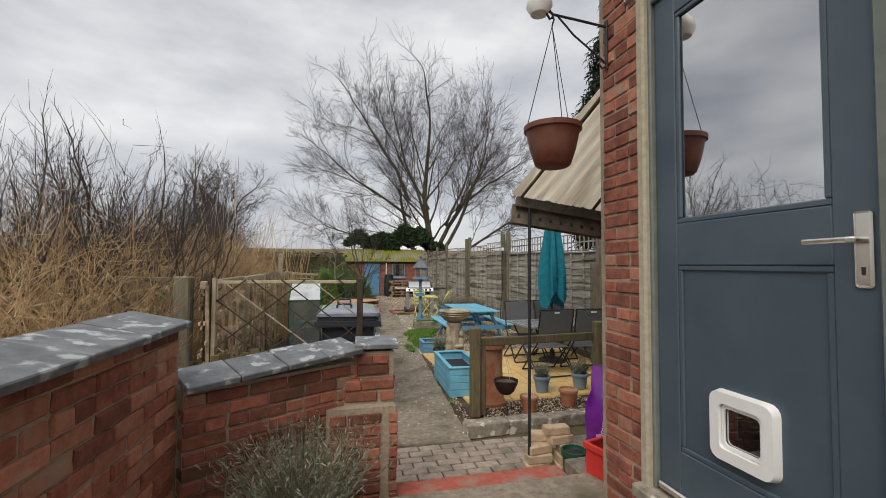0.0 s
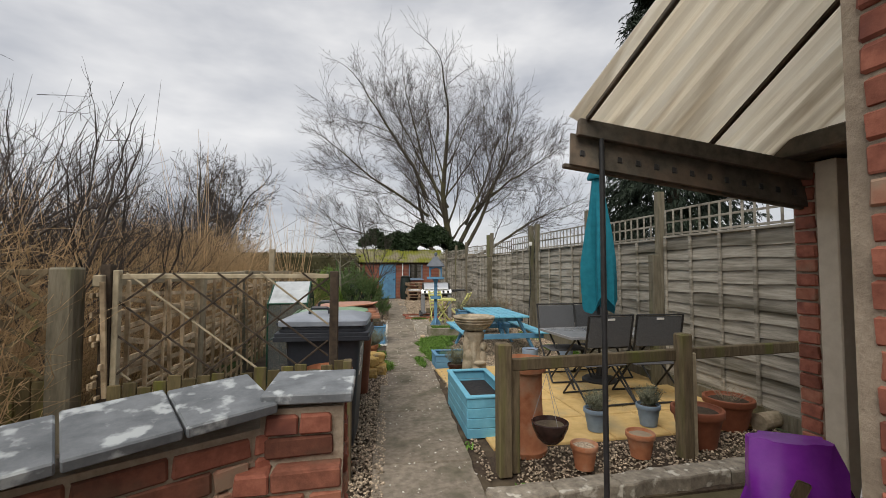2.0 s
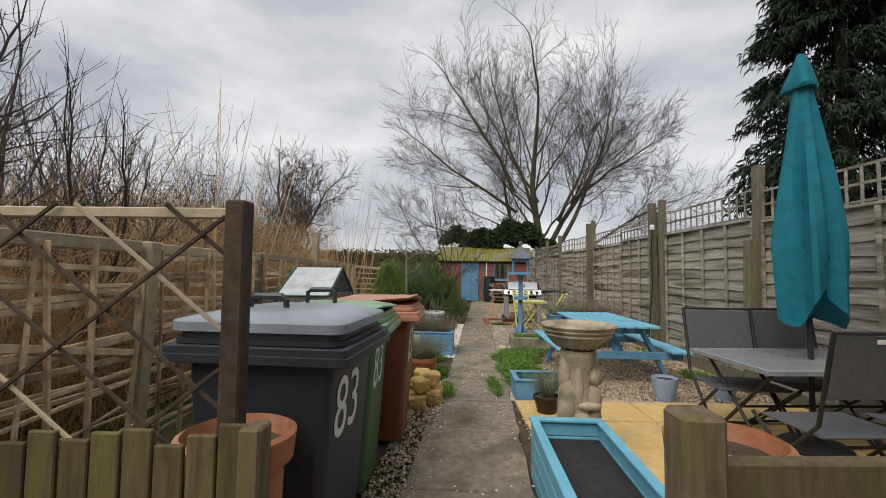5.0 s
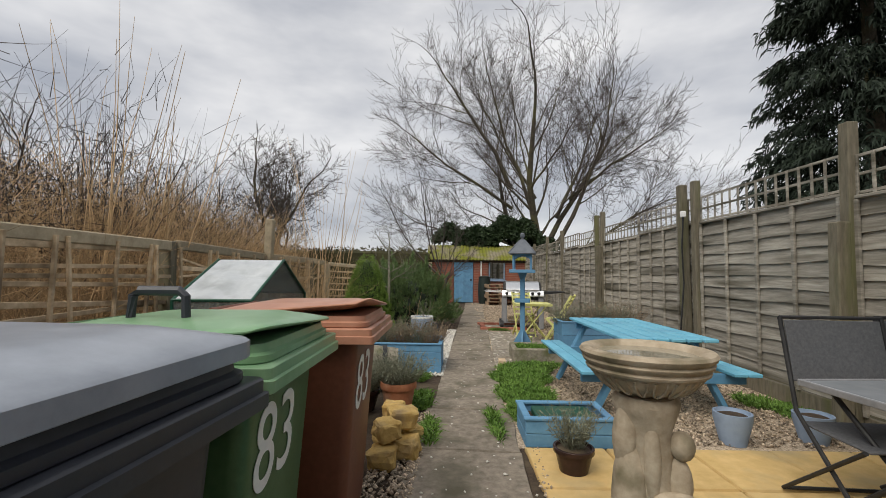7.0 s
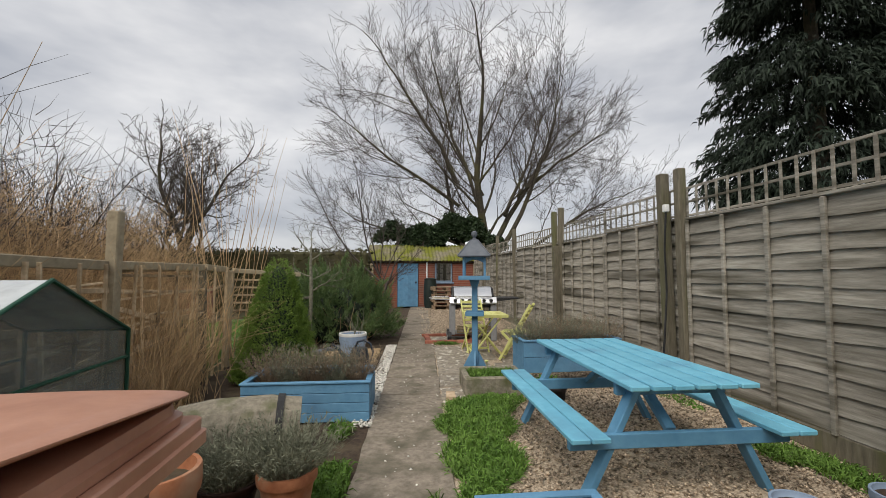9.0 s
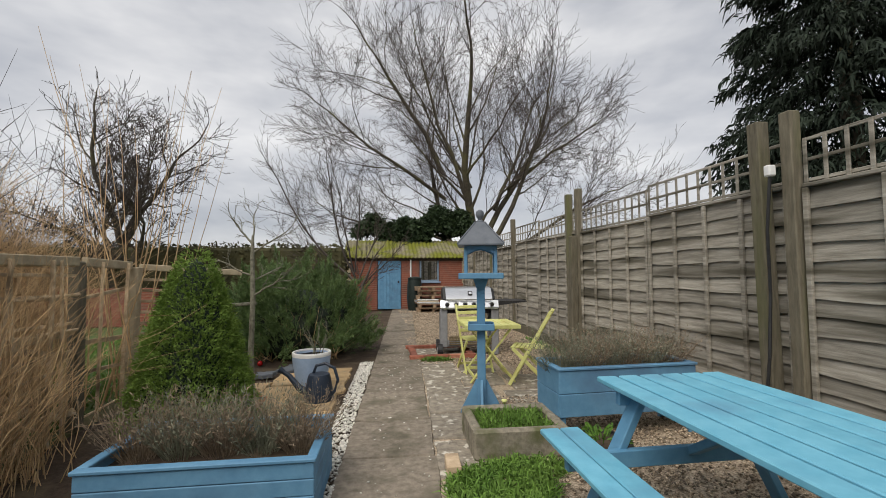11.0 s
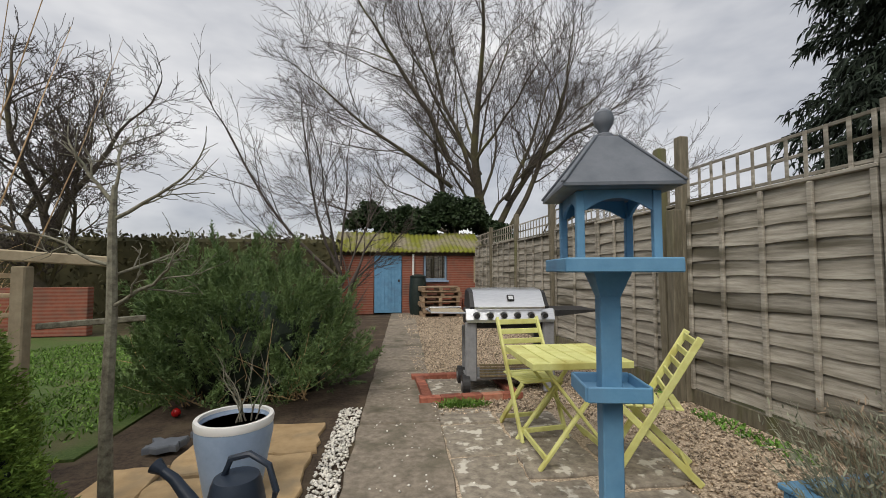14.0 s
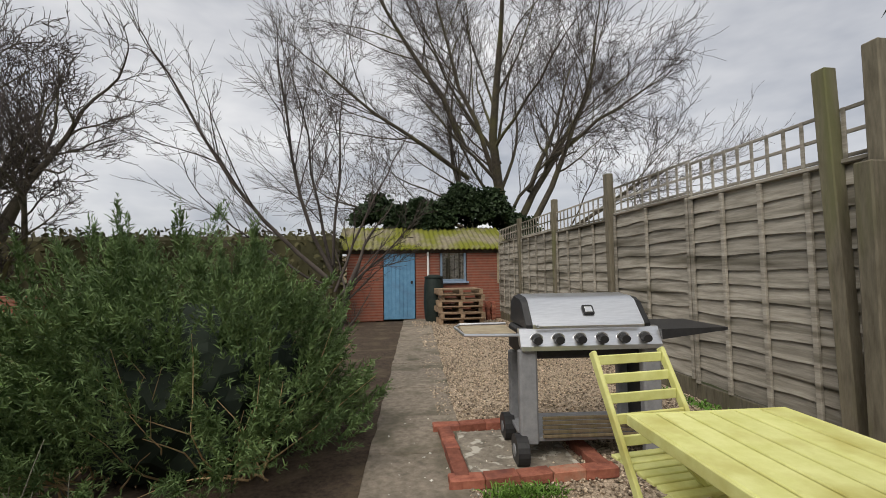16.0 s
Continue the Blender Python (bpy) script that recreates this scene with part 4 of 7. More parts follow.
po.location, po.rotation_euler = (FX - 0.06, 9.05, 0), (0, radians(-1), 0)
part("lamp_bracket", Shape().box(-0.12, -0.055, -0.2, -0.14, 2.13, 2.22, 0.01), "white", po, "small white wired fitting")
part("cable", Shape().tube([(-0.09, -0.17, 2.13), (-0.10, -0.13, 1.7), (-0.075, -0.10, 1.2), (-0.14, -0.12, 0.7), (-0.16, -0.05, 0.05)], 0.012, 6), "black_metal", po)
po = part("fence_post", Shape().box(-0.05, 0.05, -0.05, 0.05, 0, 2.68, 0.008), "post", fence)
po.location, po.rotation_euler = (FX - 0.05, 12.62, 0), (radians(-1.5), 0, 0)

# ---------------------------------------------------------------- left boundary: hurdles, rails, posts
LX = -1.48
for k, (yy, top) in enumerate([(4.6, 1.55), (6.5, 1.55), (8.40, 1.98), (10.3, 1.5), (11.12, 1.46)]):
    po = part("fence_post", Shape().box(-0.05, 0.05, -0.05, 0.05, 0, top, 0.01), "post" if k % 2 else "palewood")
    po.location, po.rotation_euler = (LX, yy, 0), (radians((k % 3) - 1), radians(1.5 * (-1) ** k), 0)
    tagged(po, "old grey timber post of the hurdle fence", "fence post", "hurdle posts")
rr = random.Random(5)
for k, (y0, y1) in enumerate([(2.8, 4.55), (4.65, 6.45), (6.55, 8.35), (8.5, 10.25), (10.35, 11.08)]):
    hd = thing("hurdle_fence", (LX, y0, 0), "old split-wood hurdle fence panel with gaps", "fence panel", "hurdle panels")
    ln = y1 - y0
    part("top_rail", Shape().beam((0, 0, 1.5 + rr.uniform(-0.02, 0.02)), (0, ln, 1.5 + rr.uniform(-0.03, 0.02)), 0.06, 0.085, 0.008), "palewood", hd)
    for j in range(21 if k < 4 else 4):
        z = 0.10 + (0.066 if k < 4 else 0.35) * j + rr.uniform(-0.05, 0.05)
        slope = rr.uniform(-0.10, 0.10) if j % 5 else rr.uniform(-0.45, 0.35)
        z2 = min(max(z + slope, 0.08), 1.47)
        part("lath", Shape().beam((rr.uniform(-0.035, 0.035), 0, z), (rr.uniform(-0.035, 0.035), ln, z2), 0.018, rr.uniform(0.016, 0.05), 0.003), "hurdle", hd)
    for j in range(7 if k < 4 else 2):
        yy = ln * (j + 0.5) / (7 if k < 4 else 2) + rr.uniform(-0.05, 0.05)
        part("stake", Shape().beam((0.04, yy, 0), (0.04, yy + rr.uniform(-0.14, 0.14), 1.5), rr.uniform(0.02, 0.035), 0.02, 0.003, (0, 1, 0)), "hurdle", hd)

# rail that turns in towards the little tree, on one post
rf = thing("rail_fence", (-0.92, 11.48, 0), "grey weathered post and rail fence end", "fence")
part("post", Shape().box(-0.04, 0.04, -0.04, 0.04, 0, 1.36, 0.008), "palewood", rf)
part("top_rail", Shape().beam((-0.52, -0.30, 1.46), (0.40, 0.22, 1.39), 0.05, 0.07, 0.008), "palewood", rf)
part("lower_rail", Shape().beam((0.05, 0.05, 0.98), (0.56, 0.30, 1.00), 0.03, 0.04, 0.006), "lichen", rf)
for k in range(6):
    part("lath", Shape().beam((-0.52, -0.27, 0.72 + 0.12 * k), (-0.05, 0.0, 0.70 + 0.12 * k), 0.012, 0.03, 0.003), "hurdle", rf)

# low picket fence with diagonal trellis above it
tp = thing("picket_fence", (-1.40, 2.80, 0), "mossy low picket fence across the garden's end", "fence")
for k in range(17):
    x = 0.05 + 0.094 * k
    top = 0.79 + 0.022 * math.sin(k * 2.1) + 0.014 * math.sin(k * 5.3) + 0.10 * k / 17
    part("picket", Shape().box(x - 0.043, x + 0.043, -0.01 + 0.003 * (k % 2), 0.008 + 0.003 * (k % 2), 0.02, top, 0.004), "picket", tp)
part("rail", Shape().box(0.0, 1.6, 0.012, 0.05, 0.62, 0.70, 0.004), "oldwood", tp)
part("rail", Shape().box(0.0, 1.6, 0.012, 0.05, 0.18, 0.26, 0.004), "oldwood", tp)
part("end_post", Shape().box(1.58, 1.645, -0.035, 0.05, 0, 0.90, 0.008), "oldwood", tp)
W, Z0, Z1 = 1.50, 0.80, 1.56
tr2 = thing("diamond_trellis", (-3.56, 2.86, 0), "grey weathered diamond trellis above the low pickets", "trellis")
part("post", Shape().box(0.0, 0.05, -0.02, 0.03, 0, 1.60, 0.006), "oldwood", tr2)
part("post", Shape().box(1.76, 1.80, -0.015, 0.03, 0, 1.58, 0.004), "oldwood", tr2)
part("top_rail", Shape().box(0.05, 1.76, 0.012, 0.035, 1.545, 1.585, 0.004), "oldwood", tr2)
for k in range(-4, 10):
    for sgn in (1, -1):
        x0, dx, up = 0.21 * k, 0.92, 0.74
        t0, t1 = max(0.0, (0.05 - x0) / dx), min(1.0, (1.76 - x0) / dx)
        if t1 - t0 > 0.1:
            za, zb = (0.84 + up * t0, 0.84 + up * t1) if sgn > 0 else (1.58 - up * t0, 1.58 - up * t1)
            part("lath", Shape().beam((x0 + dx * t0, 0.004 * sgn, za), (x0 + dx * t1, 0.004 * sgn, zb), 0.008, 0.026, 0.002), "oldwood", tr2)
tr = thing("diamond_trellis", (-1.44, 2.88, 0), "dark expanding diamond trellis on posts", "trellis")
part("post", Shape().box(-0.05, 0.02, -0.03, 0.04, 0, 1.62, 0.006), "darkwood", tr)
part("post", Shape().box(0.022, 0.062, -0.015, 0.04, 0, 1.58, 0.004), "palewood", tr)
part("post", Shape().box(W + 0.01, W + 0.075, -0.03, 0.035, 0, 1.57, 0.006), "darkwood", tr)
part("top_rail", Shape().box(0.062, W, 0.010, 0.030, 1.515, 1.55, 0.004), "palewood", tr)
for k in range(-3, 6):
    for sgn in (1, -1):
        if sgn < 0 and k % 2:
            continue
        x0 = 0.30 * k + (0.1 if sgn > 0 else 0.0)
        dx = (Z1 - Z0) * 1.25
        p, q = (x0, Z1), (x0 + dx, Z0)
        if sgn < 0:
            p, q = (x0, Z0), (x0 + dx, Z1)
        t0, t1 = max(0.0, (0.05 - p[0]) / dx), min(1.0, (W - p[0]) / dx)
        if t1 - t0 < 0.08:
            continue
        a = (p[0] + dx * t0, 0.004 * sgn, p[1] + (q[1] - p[1]) * t0)
        b = (p[0] + dx * t1, 0.004 * sgn, p[1] + (q[1] - p[1]) * t1)
        part("lath", Shape().beam(a, b, 0.008, 0.014, 0.002), "palewood" if sgn > 0 and k % 3 == 0 else "darkwood", tr)
gp = part("gate_post", Shape().box(-0.075, 0.075, -0.075, 0.075, 0, 1.60, 0.015), "post")
gp.location = (-1.655, 2.80, 0)
tagged(gp, "thick green weathered gate post", "gate post")
lowp = thing("picket_fence", (-3.62, 2.80, 0), "mossy low picket fence beside the gate post", "fence")
for k in range(20):
    part("picket", Shape().box(0.094 * k, 0.094 * k + 0.086, -0.01, 0.01, 0.02, 0.86 + 0.02 * math.sin(k * 1.9), 0.004), "picket", lowp)
part("rail", Shape().box(0.0, 1.88, 0.012, 0.05, 0.62, 0.70, 0.004), "oldwood", lowp)

# ---------------------------------------------------------------- wheelie bins


def wheelie_bin(at, body, lid, label, turn=0.0, digits="83", knob=True, wide=0.60, deep=0.72, warp=0.0, skirt=0.006):
    """Tapered bin with rim, lid with a raised crown, handle at the hinge and two wheels; its front looks along +x."""
    b = thing("wheelie_bin", (*at, 0), label, "wheelie bin", "wheelie bins", turn=turn)
    w0, d0, w1_, d1_ = wide * 0.40, deep * 0.36, wide * 0.49, deep * 0.46
    def ring(w, d, z, r=0.05, ox=0.0):
        pts = []
        for sx, sy, a0 in ((1, 1, 0), (-1, 1, 90), (-1, -1, 180), (1, -1, 270)):
            for k in range(4):
                a = radians(a0 + 30 * k)
                pts.append((ox + sx * (d - r) + r * math.cos(a), sy * (w - r) + r * math.sin(a), z))
        return pts
    part("body", Shape().loft([ring(w0, d0, 0.03), ring(w0 + 0.005, d0 + 0.005, 0.06), ring(w1_ - 0.012, d1_ - 0.012, 0.88), ring(w1_ - 0.01, d1_ - 0.01, 0.91)]), body, b, "", True)
    part("collar", Shape().loft([ring(w1_ - 0.012, d1_ - 0.012, 0.855, 0.02), ring(w1_ + 0.042, d1_ + 0.068, 0.855, 0.02), ring(w1_ + 0.046, d1_ + 0.074, 0.858, 0.02), ring(w1_ + 0.046, d1_ + 0.074, 0.886, 0.02),
                                 ring(w1_ + 0.038, d1_ + 0.064, 0.889, 0.02), ring(w1_ + 0.038, d1_ + 0.064, 0.914, 0.02), ring(w1_ + 0.034, d1_ + 0.060, 0.918, 0.02)]), body if skirt > 0.02 else lid, b, "", True)
    part("rim", Shape().loft([ring(w1_ + 0.014, d1_ + 0.036, 0.918, 0.06), ring(w1_ + 0.018, d1_ + 0.040, 0.922, 0.06), ring(w1_ + 0.018, d1_ + 0.040, 0.938, 0.06), ring(w1_ + 0.006, d1_ + 0.026, 0.944, 0.06), ring(w1_ + 0.004, d1_ + 0.022, 0.964, 0.06)]), body if skirt > 0.02 else lid, b, "", True)
    e = 0.964
    l = part("lid", Shape().loft([ring(w1_ - 0.03, d1_ - 0.02, e, 0.06), ring(w1_ + 0.024, d1_ + 0.040, e, 0.06), ring(w1_ + 0.030, d1_ + 0.048, e + 0.003, 0.06), ring(w1_ + 0.030, d1_ + 0.048, e + skirt, 0.06), ring(w1_ + 0.024, d1_ + 0.041, e + skirt + 0.006, 0.06),
                                  ring(w1_ - 0.02, d1_ - 0.01, e + skirt + 0.018, 0.06), ring(w1_ - 0.085, d1_ - 0.10, e + skirt + 0.036, 0.06), ring(w1_ - 0.10, d1_ - 0.12, e + skirt + 0.038, 0.06), ring(w1_ - 0.17, d1_ - 0.22, e + skirt + 0.041, 0.06)]), lid, b, "", True)
    part("hinge_pin", Shape().tube([(-d1_ - 0.06, -w1_ * 0.8, 0.975), (-d1_ - 0.06, w1_ * 0.8, 0.975)], 0.014, 8), body, b)
    if knob:
        part("handle", Shape().tube([(-0.15, -0.12, 0.99), (-0.145, -0.12, 1.07), (-0.125, -0.12, 1.085), (0.005, -0.12, 1.085), (0.025, -0.12, 1.07), (0.03, -0.12, 0.99)], 0.014, 8), "black_bin", l, "dark lid handle")
    for s in (-1, 1):
        part("wheel", Shape().tube([(-d0 - 0.02, s * (w0 + 0.01), 0.10), (-d0 - 0.02, s * (w0 + 0.055), 0.10)], 0.10, 18), "black_metal", b, "black rubber wheel")
    if digits:
        cu = bpy.data.curves.new("number", "FONT")
        cu.body, cu.size, cu.extrude = digits, 0.335, 0.001
        cu.align_x = "CENTER"
        tmp = bpy.data.objects.new("number", cu)
        me = bpy.data.meshes.new_from_object(tmp)
        bpy.data.objects.remove(tmp)
        me.materials.append(M["number"])
        lean = math.degrees(math.atan2(d1_ - d0 - 0.015, 0.84))
        o = part("number", me, None, b, "white sticker number " + digits)
        zc = 0.555
        xc = d0 + 0.005 + (d1_ - 0.012 - d0 - 0.005) * (zc - 0.06) / 0.84 + 0.004
        o.matrix_basis = Matrix.Translation((xc, -0.06, zc)) @ pose(0, 0, 0, 0, lean, 0) @ pose(0, 0, 0, 90, 0, 90)
    if warp:
        for v in l.data.vertices:
            if v.co.z > 0.9:
                v.co.z += warp * max(0.0, v.co.x / d1_) ** 2 * (0.55 - 0.45 * v.co.y / w1_) - 0.4 * warp * max(0.0, -v.co.y / w1_) ** 3 * (1 - abs(v.co.x) / d1_)
    b.scale = (1, 1, 1.135)
    return b


wheelie_bin((0.01, 3.61), "black_bin", "black_lid", "charcoal wheelie bin, sky sheen put into the lid's grey", -5, "83", wide=0.66, skirt=0.036)
wheelie_bin((0.01, 4.37), "green_bin", "green_lid", "green wheelie bin with a paler lid", 0, "83", wide=0.62, warp=0.03)
wheelie_bin((0.14, 5.16), "brown_bin", "brown_lid", "brown wheelie bin, lid colour lightened for sky sheen", 0, "83", knob=False, wide=0.62, warp=0.05)

# ---------------------------------------------------------------- pots


def pot(at, r, h, m, label, name="flower_pot", rim=True, fill="soil", taper=0.68, category="plant pot"):
    p = thing(name, at, label, category)
    rt = r * 0.92 if rim else r
    prof = [(0.0, 0.0), (r * taper, 0.0), (r * taper * 1.01, 0.01), (rt, h * 0.80)]
    prof += [(r, h * 0.80), (r * 1.02, h * 0.83), (r * 1.02, h * 0.985), (r, h)] if rim else [(r, h)]
    prof += [(r * 0.90, h), (r * 0.87, h * 0.90), (r * 0.80, h * 0.86), (0.0, h * 0.86)]
    part("body", Shape().lathe(prof, n=28), m, p, "", True)
    g = Shape().lathe([(r * 0.86, 0.0), (r * 0.6, 0.012), (0.0, 0.02)], (0, 0, h * 0.875), n=18, wobble=0.05)
    part("compost", g, fill, p)
    return p


def sprigs(name, parent, centre, radius, height, count, material, seed, leaf=0.03, up=1.0, width=0.004, stem="lavender", per=9, spread=0.55, flat=1.0):
    """A bush of stems with small leaves along them."""
    g = np.random.default_rng(seed)
    a, rr_ = g.uniform(0, math.tau, count), np.sqrt(g.uniform(0, 1, count)) * radius
    base = np.stack([centre[0] + 0.35 * rr_ * np.cos(a), centre[1] + 0.35 * rr_ * np.sin(a) * flat, np.full(count, centre[2])], axis=1)
    d = np.stack([np.cos(a) * rr_ / radius * spread, np.sin(a) * rr_ / radius * spread * flat, np.full(count, up)], axis=1) + g.normal(0, 0.12, (count, 3))
    ln = height * g.uniform(0.55, 1.1, count)
    pieces = [stems(base, d, ln, np.full(count, width * 0.5), g, 3, 0.08)]
    dn = d / np.linalg.norm(d, axis=1, keepdims=True)
    t = g.uniform(0.3, 1.0, (count, per))
    b = (base[:, None] + dn[:, None] * (ln[:, None] * t)[:, :, None]).reshape(-1, 3)
    dl = (dn[:, None] * 0.9 + g.normal(0, 0.5, (count, per, 3))).reshape(-1, 3)
    n = len(b)
    pieces.append(blades(b, dl, leaf * g.uniform(0.6, 1.4, n), np.full(n, width), g, 0.1))
    v, f = join(pieces)
    return soup(name, v, f, material, parent)


def lavender_pot(at, r, h, m, label, seed, hh=0.2):
    p = pot(at, r, h, m, label, "lavender_pot")
    sprigs("foliage", p, (0, 0, h * 0.85), r * 1.1, hh, 130, "lavender", seed, 0.035, per=10)
    return p


# strip in front of the rail
pot((2.05, 2.62, 0.02), 0.105, 0.19, "terracotta", "small terracotta pot of old compost", fill="gravel")
pot((2.62, 2.72, 0.02), 0.115, 0.20, "terracotta", "small terracotta pot of dry stems", fill="dry")
lavender_pot((2.57, 3.32, 0.02), 0.115, 0.21, "bluepot", "blue-grey painted pot with terracotta rim and lavender", 11)
lavender_pot((3.16, 3.34, 0.02), 0.115, 0.21, "bluepot", "blue-grey painted pot with terracotta rim and lavender", 12)
pot((3.32, 2.88, 0.0), 0.215, 0.33, "darkterra", "large brown plastic pot", fill="soil")
bp = pot((3.95, 3.18, 0.0), 0.225, 0.30, "darkterra", "large brown pot of dead stems", fill="soil")
sprigs("dead_stems", bp, (0, 0, 0.26), 0.2, 0.16, 40, "dry", 5, 0.03, per=3, spread=1.2)
lp_ = part("clay_drainpipe", Shape().tube([(0, 0, 0), (0.30, 0.06, 0)], [0.085, 0.075], 16), "stone")
lp_.location = (4.12, 3.02, 0.09)
tagged(lp_, "cream clay pipe lying on the gravel", "pipe")
def chimney_pot(at):
    cp = thing("chimney_pot", at, "tall terracotta chimney pot used as a planter", "chimney pot", "chimney pots")
    part("body", Shape().lathe([(0.0, 0), (0.19, 0.0), (0.195, 0.04), (0.17, 0.07), (0.15, 0.45), (0.155, 0.68), (0.185, 0.70), (0.195, 0.79), (0.175, 0.80), (0.165, 0.73), (0.0, 0.72)], n=28), "terracotta", cp, "", True)
    part("compost", Shape().lathe([(0.165, 0), (0.1, 0.015), (0, 0.02)], (0, 0, 0.735), n=16), "soil", cp)


chimney_pot((1.73, 3.06, 0.0))
chimney_pot((0.05, 3.03, 0.0))
hbowl = thing("hanging_bowl", (1.73, 2.55, 0.27), "dark glazed hanging bowl of compost on chains", "hanging basket")
part("bowl", Shape().lathe([(0, 0), (0.06, 0.0), (0.10, 0.04), (0.135, 0.12), (0.14, 0.155), (0.13, 0.16), (0.12, 0.13), (0, 0.12)], n=24), "glazed", hbowl, "", True)
part("compost", Shape().lathe([(0.125, 0), (0.07, 0.02), (0, 0.025)], (0, 0, 0.125), n=16, wobble=0.06), "soil", hbowl)
chs = Shape()
for a in (30, 150, 270):
    chs.tube([(0.132 * math.cos(radians(a)), 0.132 * math.sin(radians(a)), 0.155), (0, 0.05, 0.50)], 0.002, 4)
part("chain", chs, "grey_metal", hbowl)

# rustic rail
rl = thing("post_and_rail", (1.40, 2.66, 0), "weathered timber post-and-rail beside the patio", "rail fence")
for x, t in ((0.0, 1.01), (1.60, 1.04), (3.0, 1.02)):
    part("post", Shape().box(x - 0.055, x + 0.055, -0.055, 0.055, 0, t, 0.012), "oldwood", rl)
    part("post", Shape().box(x + 0.06, x + 0.135, 0.0, 0.07, 0, t - 0.17, 0.01), "palewood" if x > 1 else "oldwood", rl)
part("rail", Shape().beam((0.04, 0.02, 0.835), (3.0, 0.06, 0.875), 0.05, 0.095, 0.008), "oldwood", rl)

# cream bricks, crate, bucket, compost sack by the canopy prop
for k, (x, yy, z, t) in enumerate([(1.50, 1.32, 0.0, 4), (1.70, 1.28, 0.0, 80), (1.52, 1.32, 0.068, -3), (1.72, 1.29, 0.068, 85), (1.53, 1.34, 0.136, 10), (1.74, 1.27, 0.136, 78),
                                   (1.60, 1.42, 0.204, -14), (1.72, 1.33, 0.204, 8), (1.70, 1.35, 0.272, -4)]):
    o = part("cream_brick", Shape().box(-0.107, 0.107, -0.05, 0.05, 0, 0.066, 0.006), "cream_brick")
    o.matrix_basis = pose(x, yy, z + 0.013, 0, 0, t)
    tagged(o, "loose cream brick in a small stack", "brick", "stack of cream bricks")
cr = thing("plastic_crate", (1.66, 0.47, 0.25), "red ribbed plastic crate", "crate", turn=14)
part("body", Shape().box(-0.16, 0.16, -0.12, 0.12, 0, 0.012, 0.003).box(-0.16, -0.15, -0.12, 0.12, 0.012, 0.30, 0.003).box(0.15, 0.16, -0.12, 0.12, 0.012, 0.30, 0.003).box(-0.15, 0.15, -0.12, -0.11, 0.012, 0.30, 0.003).box(-0.15, 0.15, 0.11, 0.12, 0.012, 0.30, 0.003), "red_plastic", cr)
part("rim", Shape().box(-0.175, -0.15, -0.135, 0.135, 0.27, 0.31, 0.004).box(0.15, 0.175, -0.135, 0.135, 0.27, 0.31, 0.004).box(-0.15, 0.15, -0.135, -0.11, 0.27, 0.31, 0.004).box(-0.15, 0.15, 0.11, 0.135, 0.27, 0.31, 0.004), "red_plastic", cr)
part("board", Shape().box(-0.10, 0.12, -0.02, 0.0, 0.02, 0.42, 0.004), "cream", cr, "offcut of cream board standing inside")
pot((1.72, 1.10, 0.012), 0.10, 0.24, "green_plastic", "dark green plastic bucket", "bucket", fill="navy", taper=0.78, category="bucket")
sk = thing("compost_sack", (1.84, 0.77, 0.25), "glossy purple plastic sack of compost, slumped", "sack", turn=-26)
g_ = random.Random(8)
rings = []
for k in range(9):
    t = k / 8
    w, d = 0.19 * (1 - 0.30 * t * t), 0.115 * (1 - 0.50 * t * t)
    ring = []
    for j in range(18):
        a = math.tau * j / 18
        wob = 1 + 0.07 * math.sin(9 * a - k * 2.1) + 0.10 * math.sin(5 * a + k * 1.3) * (0.3 + t) + g_.uniform(-0.03, 0.03)
        ring.append((w * math.cos(a) * wob, d * math.sin(a) * wob + 0.03 * math.sin(k), 0.72 * t))
    rings.append(ring)
part("sack", Shape().loft(rings), "purple", sk, "", True)
for k, (txt, size, dx, m) in enumerate((("Multipurpose", 0.062, -0.060, "white"), ("compost", 0.062, 0.0, "white"))):
    cu = bpy.data.curves.new("lettering", "FONT")
    cu.body, cu.size, cu.extrude = txt, size, 0.0015
    tmp = bpy.data.objects.new("lettering", cu)
    me = bpy.data.meshes.new_from_object(tmp)
    bpy.data.objects.remove(tmp)
    me.materials.append(M[m])
    tx = part("lettering", me, None, sk, "white printed words " + txt)
    tx.matrix_basis = pose(dx - 0.04, -0.152, 0.16, 90, -80, -10)
part("print", Shape().box(-0.016, 0.016, -0.003, 0.003, 0, 0.13, 0.002, pose(-0.135, -0.112, 0.14, 0, 10, -14)), "pinkprint", sk)
part("print", Shape().box(-0.022, 0.022, -0.003, 0.003, -0.035, 0.035, 0.006, pose(-0.05, -0.112, 0.50, 6, 20, 0)), "oldwood", sk)
part("print", Shape().box(-0.022, 0.022, -0.003, 0.003, -0.035, 0.035, 0.006, pose(-0.03, -0.100, 0.59, 6, 20, 0)), "oldwood", sk)
part("white_band", Shape().box(-0.02, 0.02, -0.004, 0.004, 0.0, 0.40, 0.003, pose(0.10, -0.10, 0.32, 5, 8, 10)), "white", sk)

# lavender in the corner by the wall
lb = thing("lavender_bush", (-0.30, 0.42, 0.36), "grey dry lavender bush by the brick wall", "shrub")
sprigs("foliage", lb, (0, 0, 0.0), 0.42, 0.50, 420, "lavender", 21, 0.03, per=9, width=0.005, spread=0.8)
sprigs("dry_bloom", lb, (0, 0, 0.1), 0.42, 0.52, 90, "dry", 22, 0.02, per=4, width=0.004, spread=0.8)


# ---------------------------------------------------------------- planters


